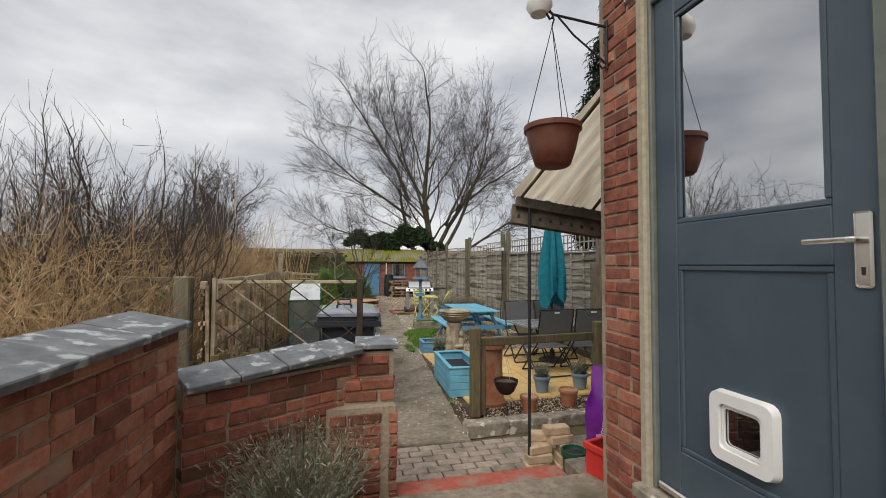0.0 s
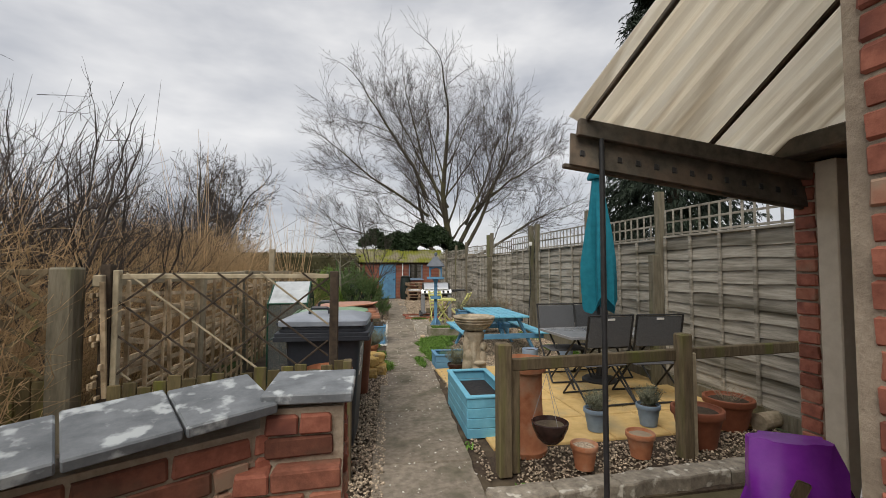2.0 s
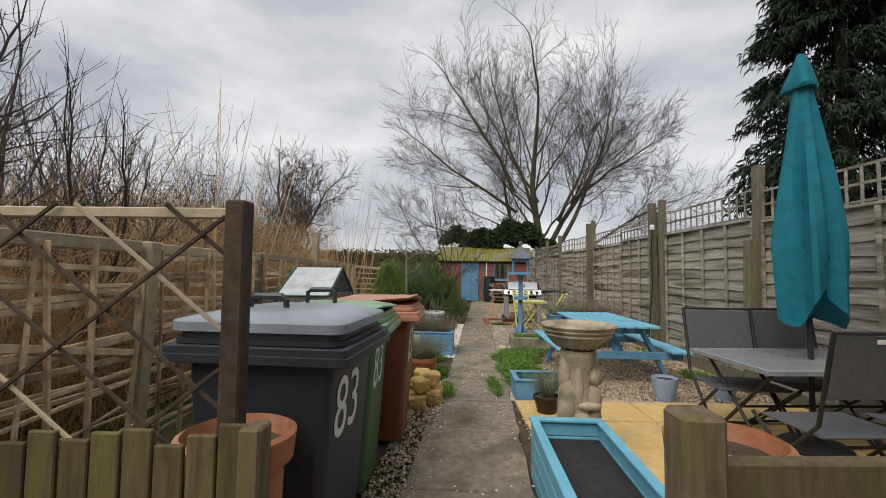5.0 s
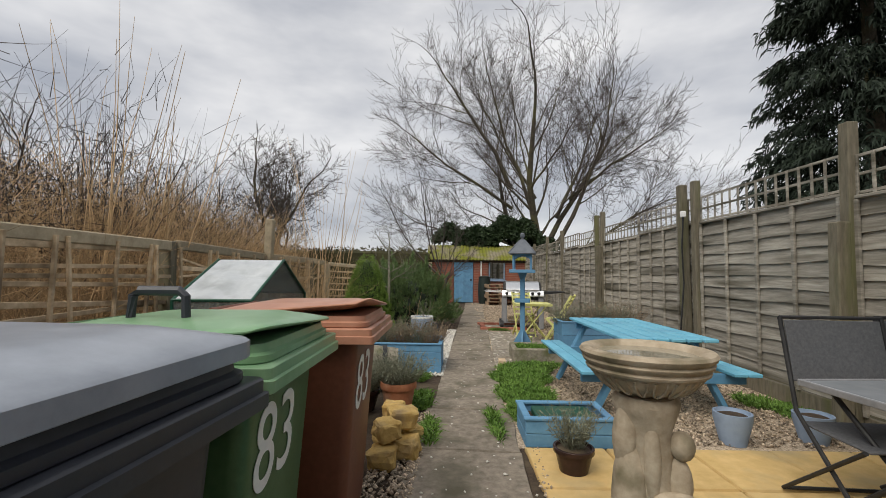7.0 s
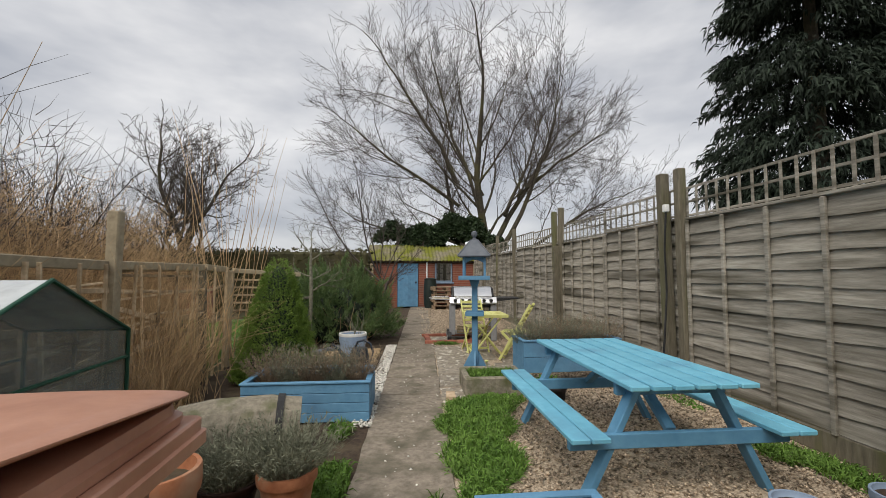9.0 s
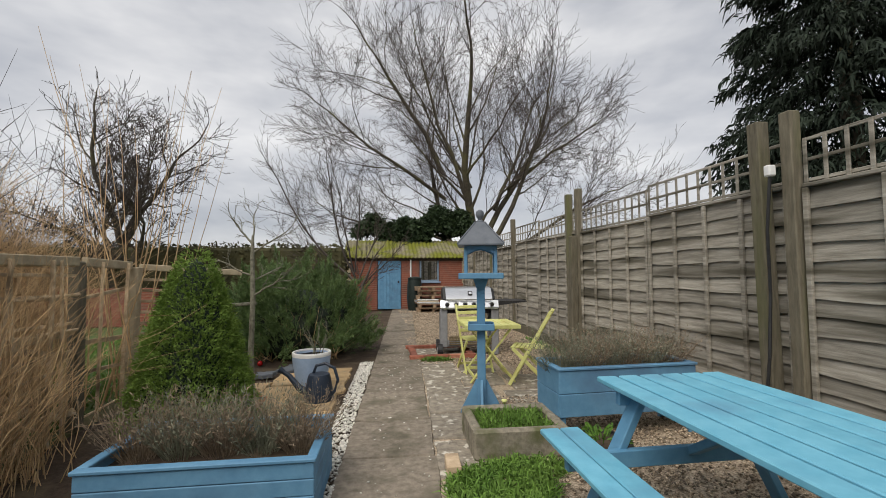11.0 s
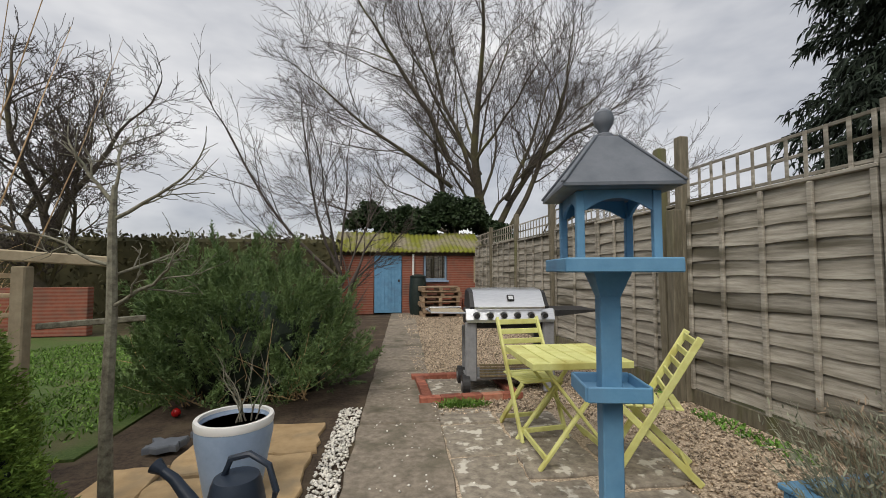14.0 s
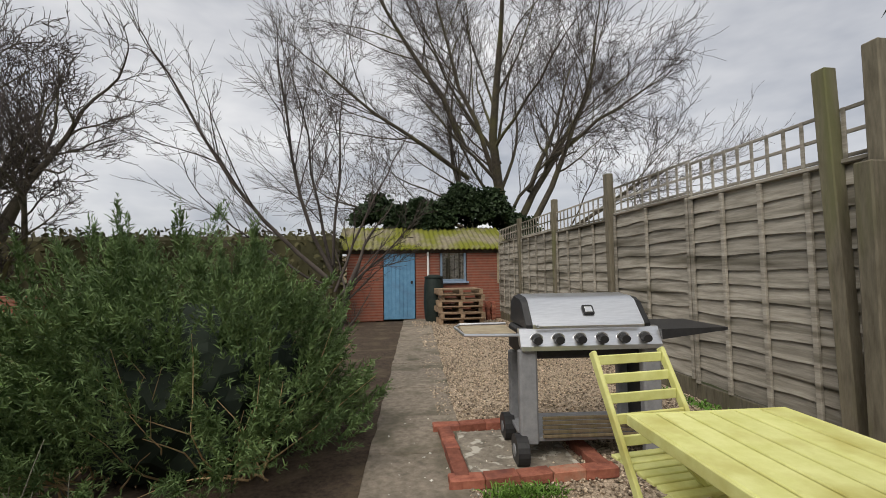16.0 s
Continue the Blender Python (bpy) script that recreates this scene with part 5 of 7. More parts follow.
def planter(at, w, l, h, boards, m, label, turn=0.0, legs=0.0, fill="soil", name="planter_box"):
    """A box of horizontal boards with corner posts; at is its near left corner's ground point, w along x, l along y."""
    p = thing(name, at, label, "planter", turn=turn)
    bh = (h - legs) / boards
    for k in range(boards):
        z0, z1 = legs + bh * k + 0.002, legs + bh * (k + 1) - 0.002
        part("board", Shape().box(0, w, 0, 0.02, z0, z1, 0.004), m, p)
        part("board", Shape().box(0, w, l - 0.02, l, z0, z1, 0.004), m, p)
        part("board", Shape().box(0, 0.02, 0.021, l - 0.021, z0, z1, 0.004), m, p)
        part("board", Shape().box(w - 0.02, w, 0.021, l - 0.021, z0, z1, 0.004), m, p)
    part("rim", Shape().box(-0.012, w + 0.012, -0.012, 0.045, h, h + 0.022, 0.005), m, p)
    part("rim", Shape().box(-0.012, w + 0.012, l - 0.045, l + 0.012, h, h + 0.022, 0.005), m, p)
    part("rim", Shape().box(-0.012, 0.045, 0.046, l - 0.046, h, h + 0.022, 0.005), m, p)
    part("rim", Shape().box(w - 0.045, w + 0.012, 0.046, l - 0.046, h, h + 0.022, 0.005), m, p)
    if legs:
        for x in (0.025, w - 0.065):
            for yy in (0.025, l - 0.065):
                part("leg", Shape().box(x, x + 0.04, yy, yy + 0.04, 0, h - 0.02, 0.004), m, p)
    part("compost", Shape().box(0.021, w - 0.021, 0.021, l - 0.021, legs + 0.02, h - (0.11 if fill == "navy" else 0.06)), fill, p)
    return p


planter((1.29, 3.38, 0.0), 0.46, 1.08, 0.37, 4, "aqua", "sky-blue boarded planter half filled with compost", -2, fill="navy")
bx = planter((1.48, 6.14, 0.0), 0.66, 0.44, 0.20, 2, "blue", "small blue planter box with a green tray", -1)
part("tray", Shape().box(0.1, 0.56, 0.08, 0.36, 0.15, 0.205, 0.01), "green_plastic", bx, "dark green seed tray")
lpb = planter((-0.38, 8.50, 0.0), 1.20, 0.72, 0.36, 4, "blue", "long blue planter full of lavender", -2)
for k in range(5):
    sprigs("lavender", lpb, (0.14 + 0.23 * k, 0.36, 0.30), 0.32, 0.38, 200, "lavender" if k % 2 else "dry", 60 + k, 0.03, per=8, spread=0.7)
rpb = planter((2.62, 9.30, 0.0), 1.26, 0.46, 0.575, 2, "blue", "raised blue planter on legs with dry lavender", 1, legs=0.20)
for k in range(6):
    sprigs("lavender", rpb, (0.12 + 0.2 * k, 0.24, 0.50), 0.30, 0.40, 190, "dry" if k % 2 else "lavender", 80 + k, 0.025, per=7, spread=0.9)
lavender_pot((1.72, 5.75, 0.0), 0.13, 0.17, "glazed", "dark pot of lavender beside the patio", 31, 0.30)
pot((3.12, 6.28, 0.0), 0.135, 0.24, "greypot", "pale grey-blue metal pot", rim=False)
pot((3.78, 6.32, 0.0), 0.135, 0.22, "greypot", "pale grey-blue metal pot", rim=False)

# ---------------------------------------------------------------- picnic table (A-frame)
pt = thing("picnic_table", (2.88, 7.56, 0.0), "sky-blue painted wooden picnic table with two benches", "picnic table", turn=-1.5)
for k in range(6):
    x = -0.355 + 0.142 * k
    part("top_board", Shape().box(x - 0.060, x + 0.060, -0.90, 0.90, 0.71, 0.742, 0.006), "aqua", pt)
for s in (-1, 1):
    for k in range(2):
        x = s * (0.60 + 0.125 * k)
        part("bench_board", Shape().box(x - 0.058, x + 0.058, -0.90, 0.90, 0.415, 0.447, 0.006), "aqua", pt)
for yy in (-0.68, 0.68):
    for s in (-1, 1):
        part("leg", Shape().beam((s * 0.26, yy, 0.70), (s * 0.62, yy, 0.0), 0.045, 0.095, 0.005, (0, 1, 0)), "steel_blue", pt)
    part("bench_bearer", Shape().box(-0.74, 0.74, yy - 0.07, yy - 0.026, 0.32, 0.412, 0.005), "steel_blue", pt)
    part("top_bearer", Shape().box(-0.38, 0.38, yy + 0.026, yy + 0.07, 0.62, 0.708, 0.005), "steel_blue", pt)
    s = -1 if yy > 0 else 1
    part("brace", Shape().beam((0, yy + s * 0.05, 0.38), (0, yy + s * 0.52, 0.69), 0.07, 0.045, 0.005), "steel_blue", pt)

# ---------------------------------------------------------------- bird bath (cast figure on the stem, kept plain)
bb = thing("bird_bath", (1.72, 4.72, 0.0), "weathered cast-stone bird bath on a carved pedestal", "bird bath")
part("bowl", Shape().lathe([(0.0, 0.80), (0.085, 0.80), (0.10, 0.812), (0.15, 0.826), (0.205, 0.870), (0.222, 0.898), (0.238, 0.902), (0.243, 0.912), (0.236, 0.920), (0.240, 0.928), (0.252, 0.934), (0.256, 0.944), (0.250, 0.952), (0.262, 0.962),
                            (0.268, 0.976), (0.260, 0.988), (0.236, 0.992), (0.212, 0.980), (0.196, 0.955), (0.1, 0.935), (0.0, 0.930)], n=44), "stone", bb, "", True)
for k in range(18):
    a = math.tau * k / 18
    pts = [((0.116 + 0.102 * q ** 0.8) * math.cos(a + s * w), (0.116 + 0.102 * q ** 0.8) * math.sin(a + s * w), 0.814 + 0.076 * q ** 1.5) for s, w, q in
           ((-1, 0.10, 1.0), (-1, 0.11, 0.6), (-1, 0.07, 0.3), (0, 0, 0.18), (1, 0.07, 0.3), (1, 0.11, 0.6), (1, 0.10, 1.0))]
    part("petal", Shape().tube(pts, 0.006, 5), "stone", bb)
part("water", Shape().lathe([(0.202, 0.958), (0.206, 0.965), (0.10, 0.9655), (0.02, 0.9655)], n=30), "water", bb)


def lump(s, at, r, n=14):
    """A smooth stone lump, r its half sizes."""
    s.loft([[(at[0] + r[0] * math.sin(math.pi * i / 9) * math.cos(math.tau * k / n), at[1] + r[1] * math.sin(math.pi * i / 9) * math.sin(math.tau * k / n), at[2] - r[2] * math.cos(math.pi * i / 9)) for k in range(n)] for i in range(1, 9)])


ped = Shape().lathe([(0.0, 0.0), (0.185, 0.0), (0.19, 0.05), (0.165, 0.07), (0.125, 0.09), (0.115, 0.20), (0.105, 0.45), (0.10, 0.66), (0.125, 0.73), (0.135, 0.77), (0.12, 0.80), (0.0, 0.80)], n=24, wobble=0.05)
for at, r in (((-0.085, -0.03, 0.36), (0.075, 0.075, 0.28)), ((-0.10, -0.02, 0.62), (0.05, 0.055, 0.14)), ((0.0, -0.10, 0.22), (0.10, 0.06, 0.16)), ((0.085, -0.05, 0.30), (0.065, 0.06, 0.20)),
              ((0.09, -0.07, 0.46), (0.055, 0.05, 0.11)), ((0.10, -0.085, 0.615), (0.048, 0.05, 0.058)), ((0.05, -0.115, 0.42), (0.085, 0.028, 0.03)), ((0.03, 0.09, 0.35), (0.09, 0.06, 0.26)), ((-0.02, -0.085, 0.56), (0.035, 0.035, 0.17)), ((0.06, 0.02, 0.72), (0.08, 0.07, 0.05))):
    lump(ped, at, r)
part("pedestal", ped, "stone", bb, "worn pedestal of plain rounded carved forms", True)

# ---------------------------------------------------------------- metal dining set with closed parasol
dt = thing("garden_table", (3.62, 4.98, 0.0), "grey metal garden table with a glossy top", "table", turn=3)
part("tabletop", Shape().box(-0.68, 0.68, -0.42, 0.42, 0.69, 0.705, 0.004), "table_glass", dt)
part("rim", Shape().box(-0.70, 0.70, -0.44, -0.421, 0.675, 0.712, 0.004).box(-0.70, 0.70, 0.421, 0.44, 0.675, 0.712, 0.004).box(-0.70, -0.681, -0.42, 0.42, 0.675, 0.712, 0.004).box(0.681, 0.70, -0.42, 0.42, 0.675, 0.712, 0.004), "grey_metal", dt)
for x in (-0.6, 0.6):
    part("leg", Shape().tube([(x, -0.36, 0), (x, 0.34, 0.675)], 0.014, 8), "black_metal", dt)
    part("leg", Shape().tube([(x + 0.03, 0.36, 0), (x + 0.03, -0.34, 0.675)], 0.014, 8), "black_metal", dt)
part("stretcher", Shape().tube([(-0.6, 0.0, 0.34), (0.63, 0.0, 0.34)], 0.01, 8), "black_metal", dt)


def folding_chair(at, turn, tall=1.0):
    """Steel folding chair; it faces +y and its back leans to -y."""
    c = thing("folding_chair", at, "dark grey textilene folding chair on black steel tube", "chair", "chairs round the garden table", turn=turn)
    part("backrest", Shape().box(-0.235, 0.235, -0.008, 0.008, 0.14, 0.50, 0.004, pose(0, -0.235, 0.52, 10, 0, 0)), "dark_grey", c)
    part("seat", Shape().box(-0.235, 0.235, -0.22, 0.22, 0.425, 0.44, 0.005), "dark_grey", c)
    fr = Shape()
    for s in (-1, 1):
        fr.tube([(s * 0.25, 0.26, 0.012), (s * 0.25, -0.22, 0.50), (s * 0.25, -0.33, 1.03)], 0.0115, 7)
        fr.tube([(s * 0.265, -0.32, 0.012), (s * 0.265, 0.24, 0.44)], 0.0115, 7)
    fr.tube([(-0.25, -0.33, 1.03), (0.25, -0.33, 1.03)], 0.0115, 7).tube([(-0.25, 0.26, 0.012), (0.25, 0.26, 0.012)], 0.0115, 7).tube([(-0.265, -0.32, 0.012), (0.265, -0.32, 0.012)], 0.0115, 7)
    part("frame", fr, "black_metal", c, "", True)
    part("label", Shape().box(-0.04, 0.04, -0.014, -0.009, 0.46, 0.485, 0.001, pose(0, -0.235, 0.52, 10, 0, 0)), "number", c, "small white maker's tab")
    c.scale = (1.16, 1, 1)
    return c


folding_chair((3.12, 4.24, 0.02), 3)
folding_chair((3.78, 4.22, 0.02), -4)
folding_chair((3.20, 5.19, 0.02), 176)
folding_chair((3.84, 5.24, 0.02), 183)

um = thing("parasol", (3.62, 4.98, 0.0), "closed teal garden parasol standing through the table", "parasol")
part("pole", Shape().tube([(0, 0, 0.05), (0, 0, 2.95)], 0.02, 10), "black_metal", um, "", True)
part("base", Shape().lathe([(0, 0), (0.24, 0.0), (0.24, 0.04), (0.20, 0.07), (0.05, 0.09), (0.04, 0.22), (0.0, 0.22)], n=24), "black_metal", um, "heavy black base", True)
rings = []
NF = 48
for k in range(15):
    t = k / 14
    z = 3.13 - 2.02 * t
    r0 = 0.035 + 0.175 * min(1, t * 1.35) - 0.045 * max(0, t - 0.8) * 5 * 0.4
    ring = []
    for j in range(NF):
        a = math.tau * j / NF
        fold = 1 + (0.26 * math.sin(6 * a + 1.5 * t) + 0.09 * math.sin(13 * a - 2 * t) + 0.12 * math.sin(2 * a + 1)) * min(1, t * 2)
        hem = 0.15 * math.sin(3 * a + 0.6) * max(0, t - 0.72) * 3.6
        ring.append((r0 * fold * math.cos(a) + 0.03 * t, r0 * fold * math.sin(a), z + hem))
    rings.append(ring)
part("canopy", Shape().loft(rings), "teal", um, "", True)
part("vent", Shape().lathe([(0.11, 2.87), (0.12, 2.90), (0.055, 3.09), (0.025, 3.17), (0.0, 3.18)], n=24, wobble=0.16), "teal", um, "", True)
part("tie", Shape().lathe([(0.15, 1.50), (0.155, 1.52), (0.155, 1.54), (0.15, 1.56)], n=24), "teal", um)

# ---------------------------------------------------------------- stone trough and bird table
tg = thing("stone_trough", (1.86, 9.10, 0.0), "mossy stone trough with turf growing in it", "trough", turn=-3)
for q in ((0, 0.74, 0, 0.07), (0, 0.74, 0.55, 0.62), (0, 0.075, 0.068, 0.552), (0.665, 0.74, 0.068, 0.552)):
    part("trough_wall", Shape().box(*q, 0, 0.22, 0.018), "trough", tg)
part("soil", Shape().box(0.06, 0.68, 0.06, 0.56, 0, 0.175), "soil", tg)
g = np.random.default_rng(3)
n = 1700
b = np.stack([g.uniform(0.09, 0.65, n), g.uniform(0.08, 0.54, n), np.full(n, 0.17)], axis=1)
v, f = blades(b, np.stack([g.normal(0, 0.5, n), g.normal(0, 0.5, n), np.ones(n)], axis=1), g.uniform(0.04, 0.11, n), np.full(n, 0.006), g)
soup("turf", v, f, "grass", tg)

bt = thing("bird_table", (2.172, 10.09, 0.0), "blue-painted wooden bird table with a grey pitched roof", "bird table", turn=-13)
bt.scale = (0.77, 0.77, 1)
part("post", Shape().box(-0.052, 0.052, -0.052, 0.052, 0.02, 1.33, 0.006), "blue", bt)
for a in range(4):
    part("foot_brace", Shape().loft([[(-0.016, 0.04, 0.02), (0.016, 0.04, 0.02), (0.016, 0.27, 0.02), (-0.016, 0.27, 0.02)],
                                     [(-0.016, 0.04, 0.05), (0.016, 0.04, 0.05), (0.016, 0.26, 0.05), (-0.016, 0.26, 0.05)],
                                     [(-0.016, 0.04, 0.34), (0.016, 0.04, 0.34), (0.016, 0.065, 0.34), (-0.016, 0.065, 0.34)]]), "blue", bt).rotation_euler = (0, 0, radians(90 * a))
part("lower_tray", Shape().box(-0.15, 0.15, -0.15, 0.15, 0.83, 0.845, 0.003), "blue", bt)
part("lower_tray_lip", Shape().box(-0.155, 0.155, -0.165, -0.15, 0.825, 0.885, 0.004).box(-0.155, 0.155, 0.15, 0.165, 0.825, 0.885, 0.004).box(-0.165, -0.15, -0.15, 0.15, 0.825, 0.885, 0.004).box(0.15, 0.165, -0.15, 0.15, 0.825, 0.885, 0.004), "blue", bt)
part("corbel", Shape().loft([[(x * 0.042, yy * 0.042, 1.20) for x, yy in ((-1, -1), (1, -1), (1, 1), (-1, 1))], [(x * 0.10, yy * 0.10, 1.33) for x, yy in ((-1, -1), (1, -1), (1, 1), (-1, 1))]]), "blue", bt)
part("tray", Shape().box(-0.255, 0.255, -0.255, 0.255, 1.33, 1.352, 0.004), "blue", bt)
part("tray_lip", Shape().box(-0.275, 0.275, -0.275, -0.255, 1.32, 1.375, 0.005).box(-0.275, 0.275, 0.255, 0.275, 1.32, 1.375, 0.005).box(-0.275, -0.255, -0.255, 0.255, 1.32, 1.375, 0.005).box(0.255, 0.275, -0.255, 0.255, 1.32, 1.375, 0.005), "blue", bt)
for x in (-1, 1):
    for yy in (-1, 1):
        part("upright", Shape().box(x * 0.185 - 0.02, x * 0.185 + 0.02, yy * 0.185 - 0.02, yy * 0.185 + 0.02, 1.352, 1.63, 0.004), "blue", bt)
for a in range(4):
    s = Shape()
    top, n = [], 9
    pts = [(-0.165, 1.64), (0.165, 1.64)] + [(0.165 - 0.33 * k / n, 1.555 + 0.05 * math.sin(math.pi * k / n)) for k in range(n + 1)]
    s.add([(x, 0.178, z) for x, z in pts] + [(x, 0.192, z) for x, z in pts], [tuple(range(len(pts))), tuple(range(2 * len(pts) - 1, len(pts) - 1, -1))] +
          [(k, k + len(pts), (k + 1) % len(pts) + len(pts), (k + 1) % len(pts)) for k in range(len(pts))])
    part("arched_rail", s, "blue", bt).rotation_euler = (0, 0, radians(90 * a))
sq = lambda r, z: [(x * r, yy * r, z) for x, yy in ((-1, -1), (1, -1), (1, 1), (-1, 1))]
M["roof_grey"] = mat("grey_roof_paint", (0.10, 0.115, 0.135), (0.15, 0.165, 0.19), 8, 0.55, 0.15)
rf = part("roof", Shape().loft([sq(0.262, 1.635), sq(0.285, 1.64), sq(0.285, 1.652), sq(0.065, 1.872), sq(0.06, 1.875)]), "roof_grey", bt, "slate-grey pyramid roof")
for a in range(4):
    part("hip", Shape().beam((0.288, 0.288, 1.655), (0.06, 0.06, 1.878), 0.022, 0.010, 0.003), "roof_grey", rf).rotation_euler = (0, 0, radians(90 * a))
part("finial", Shape().lathe([(0.0, 1.87), (0.055, 1.87), (0.05, 1.89), (0.025, 1.90), (0.03, 1.915), (0.045, 1.93), (0.056, 1.955), (0.048, 1.985), (0.02, 2.003), (0, 2.005)], n=20), M["roof_grey"], bt, "ball finial", True)

# ---------------------------------------------------------------- yellow bistro set
yt = thing("bistro_table", (2.60, 11.43, 0.01), "lime-yellow slatted folding bistro table", "table", turn=-3)
for k in range(6):
    x = -0.325 + 0.13 * k
    part("slat", Shape().box(x - 0.058, x + 0.058, -0.385, 0.385, 0.70, 0.717, 0.004), "yellow", yt)
part("edge", Shape().box(-0.40, 0.40, -0.40, -0.386, 0.672, 0.717, 0.003), "yellow", yt)
part("edge", Shape().box(-0.40, 0.40, 0.386, 0.40, 0.672, 0.717, 0.003), "yellow", yt)
part("edge", Shape().box(-0.40, -0.387, -0.385, 0.385, 0.672, 0.717, 0.003), "yellow", yt)
part("edge", Shape().box(0.387, 0.40, -0.385, 0.385, 0.672, 0.717, 0.003), "yellow", yt)
yt.scale = (0.86, 0.88, 1)
for yy in (-0.30, 0.30):
    o = 0.02 if yy > 0 else -0.02
    part("leg", Shape().beam((-0.33, yy, 0.0), (0.30, yy, 0.69), 0.022, 0.042, 0.004, (0, 1, 0)), "yellow", yt)
    part("leg", Shape().beam((0.33, yy + o * 1.2, 0.0), (-0.30, yy + o * 1.2, 0.69), 0.022, 0.042, 0.004, (0, 1, 0)), "yellow", yt)
for x in (-0.27, 0.27):
    part("stretcher", Shape().beam((x, -0.30, 0.075), (x, 0.30, 0.075), 0.022, 0.042, 0.003), "yellow", yt)


def bistro_chair(at, turn):
    """Slatted folding chair; faces +y."""
    c = thing("bistro_chair", at, "lime-yellow slatted folding wooden chair", "chair", "yellow bistro chairs", turn=turn)
    for s in (-1, 1):
        part("back_leg", Shape().beam((s * 0.19, 0.24, 0.0), (s * 0.19, -0.27, 0.90), 0.022, 0.042, 0.004, (0, 1, 0.5)), "yellow", c)
        part("front_leg", Shape().beam((s * 0.165, -0.26, 0.0), (s * 0.165, 0.20, 0.44), 0.022, 0.042, 0.004, (0, 1, -0.5)), "yellow", c)
    for k in range(5):
        z = 0.55 + 0.078 * k
        part("back_slat", Shape().beam((-0.178, -0.075 - 0.567 * (z - 0.55), z), (0.178, -0.075 - 0.567 * (z - 0.55), z), 0.014, 0.045, 0.003), "yellow", c)
    for k in range(7):
        part("seat_slat", Shape().box(-0.175, 0.175, -0.17 + 0.058 * k, -0.17 + 0.058 * k + 0.046, 0.442, 0.457, 0.003), "yellow", c)
    part("stretcher", Shape().beam((-0.165, -0.20, 0.06), (0.165, -0.20, 0.06), 0.02, 0.035, 0.003), "yellow", c)
    part("stretcher", Shape().beam((-0.19, 0.20, 0.08), (0.19, 0.20, 0.08), 0.02, 0.035, 0.003), "yellow", c)
    return c


bistro_chair((2.52, 11.88, 0.01), 185)
bistro_chair((3.06, 11.10, 0.01), 62)

# ---------------------------------------------------------------- barbecue on its brick square
sqr = thing("brick_edging", (2.22, 13.22, 0.0), "square of red bricks laid flat as edging under the barbecue", "edging")
for k in range(5):
    for sx, sy, t in (((-0.43 + 0.215 * k), -0.45, 0), ((-0.43 + 0.215 * k), 0.45, 0), (-0.45, (-0.36 + 0.22 * k) * 0.93, 90), (0.47, (-0.36 + 0.22 * k) * 0.93, 90)):
        if t and k == 4:
            continue
        o = part("brick", POOL[(k * 3 + int(sx * 10)) % 8], None, sqr)
        o.matrix_basis = pose(sx, sy, 0.035, 0, 0, t + 3 * math.sin(k * 7 + sx))
part("base_slab", slab_mesh(0.75, 0.72, 0.02, 77), "slab", sqr).location = (0, 0, 0.022)
bq = thing("gas_barbecue", (2.72, 13.22, -0.02), "stainless gas barbecue with black side shelf and closed lid", "barbecue", turn=-5)
bq.scale = (1.13, 1.10, 0.985)
part("panel", Shape().loft([[(-0.42, -0.30, 0.80), (0.42, -0.30, 0.80), (0.42, -0.26, 0.80), (-0.42, -0.26, 0.80)], [(-0.43, -0.30, 0.83), (0.43, -0.30, 0.83), (0.43, -0.24, 0.83), (-0.43, -0.24, 0.83)],
                            [(-0.43, -0.25, 0.945), (0.43, -0.25, 0.945), (0.43, -0.20, 0.945), (-0.43, -0.20, 0.945)]]), "steel", bq, "steel control panel")
part("firebox", Shape().box(-0.40, 0.40, -0.20, 0.24, 0.72, 0.93, 0.02), "black_metal", bq)
lid = Shape()
prof = [(-0.255, 0.945), (-0.258, 0.97), (-0.135, 1.125), (-0.08, 1.15), (0.10, 1.165), (0.20, 1.11), (0.24, 0.945)]
lid.loft([[(-0.345, yy, z) for yy, z in prof], [(0.345, yy, z) for yy, z in prof]])
ld = part("lid", lid, "steel", bq, "polished steel lid", True)
for s in (-1, 1):
    part("lid_end", Shape().loft([[(s * 0.346, yy, z) for yy, z in prof], [(s * 0.385, yy * 0.97, 0.945 + (z - 0.945) * 0.93) for yy, z in prof]]), "black_metal", ld, "black cast end cap")
part("thermometer", Shape().box(-0.035, 0.035, -0.012, 0.0, -0.04, 0.04, 0.008, pose(0.02, -0.190, 1.058, -38, 0, 0)), "black_metal", ld)
part("dial", Shape().box(-0.022, 0.022, -0.004, 0.0, -0.02, 0.028, 0.004, pose(0.02, -0.203, 1.062, -38, 0, 0)), "steel", ld)
part("lid_handle", Shape().tube([(-0.32, -0.25, 0.965), (-0.32, -0.29, 0.965), (0.32, -0.29, 0.965), (0.32, -0.25, 0.965)], 0.011, 8), "steel", ld)
for k in range(6):
    x = -0.33 + 0.132 * k
    kn = part("knob", Shape().tube([(x, -0.278, 0.878), (x, -0.325, 0.872)], [0.032, 0.027], 14), "black_metal", bq, "black control knob")
    part("knob_ring", Shape().tube([(x, -0.270, 0.879), (x, -0.281, 0.877)], 0.04, 14), "steel", kn)
part("side_shelf", Shape().loft([[(0.43, -0.30, 0.86), (0.43, 0.22, 0.86), (0.43, 0.22, 0.93), (0.43, -0.30, 0.93)], [(0.86, -0.27, 0.91), (0.86, 0.20, 0.91), (0.86, 0.20, 0.93), (0.86, -0.27, 0.93)]]), "black_metal", bq, "black plastic side shelf")
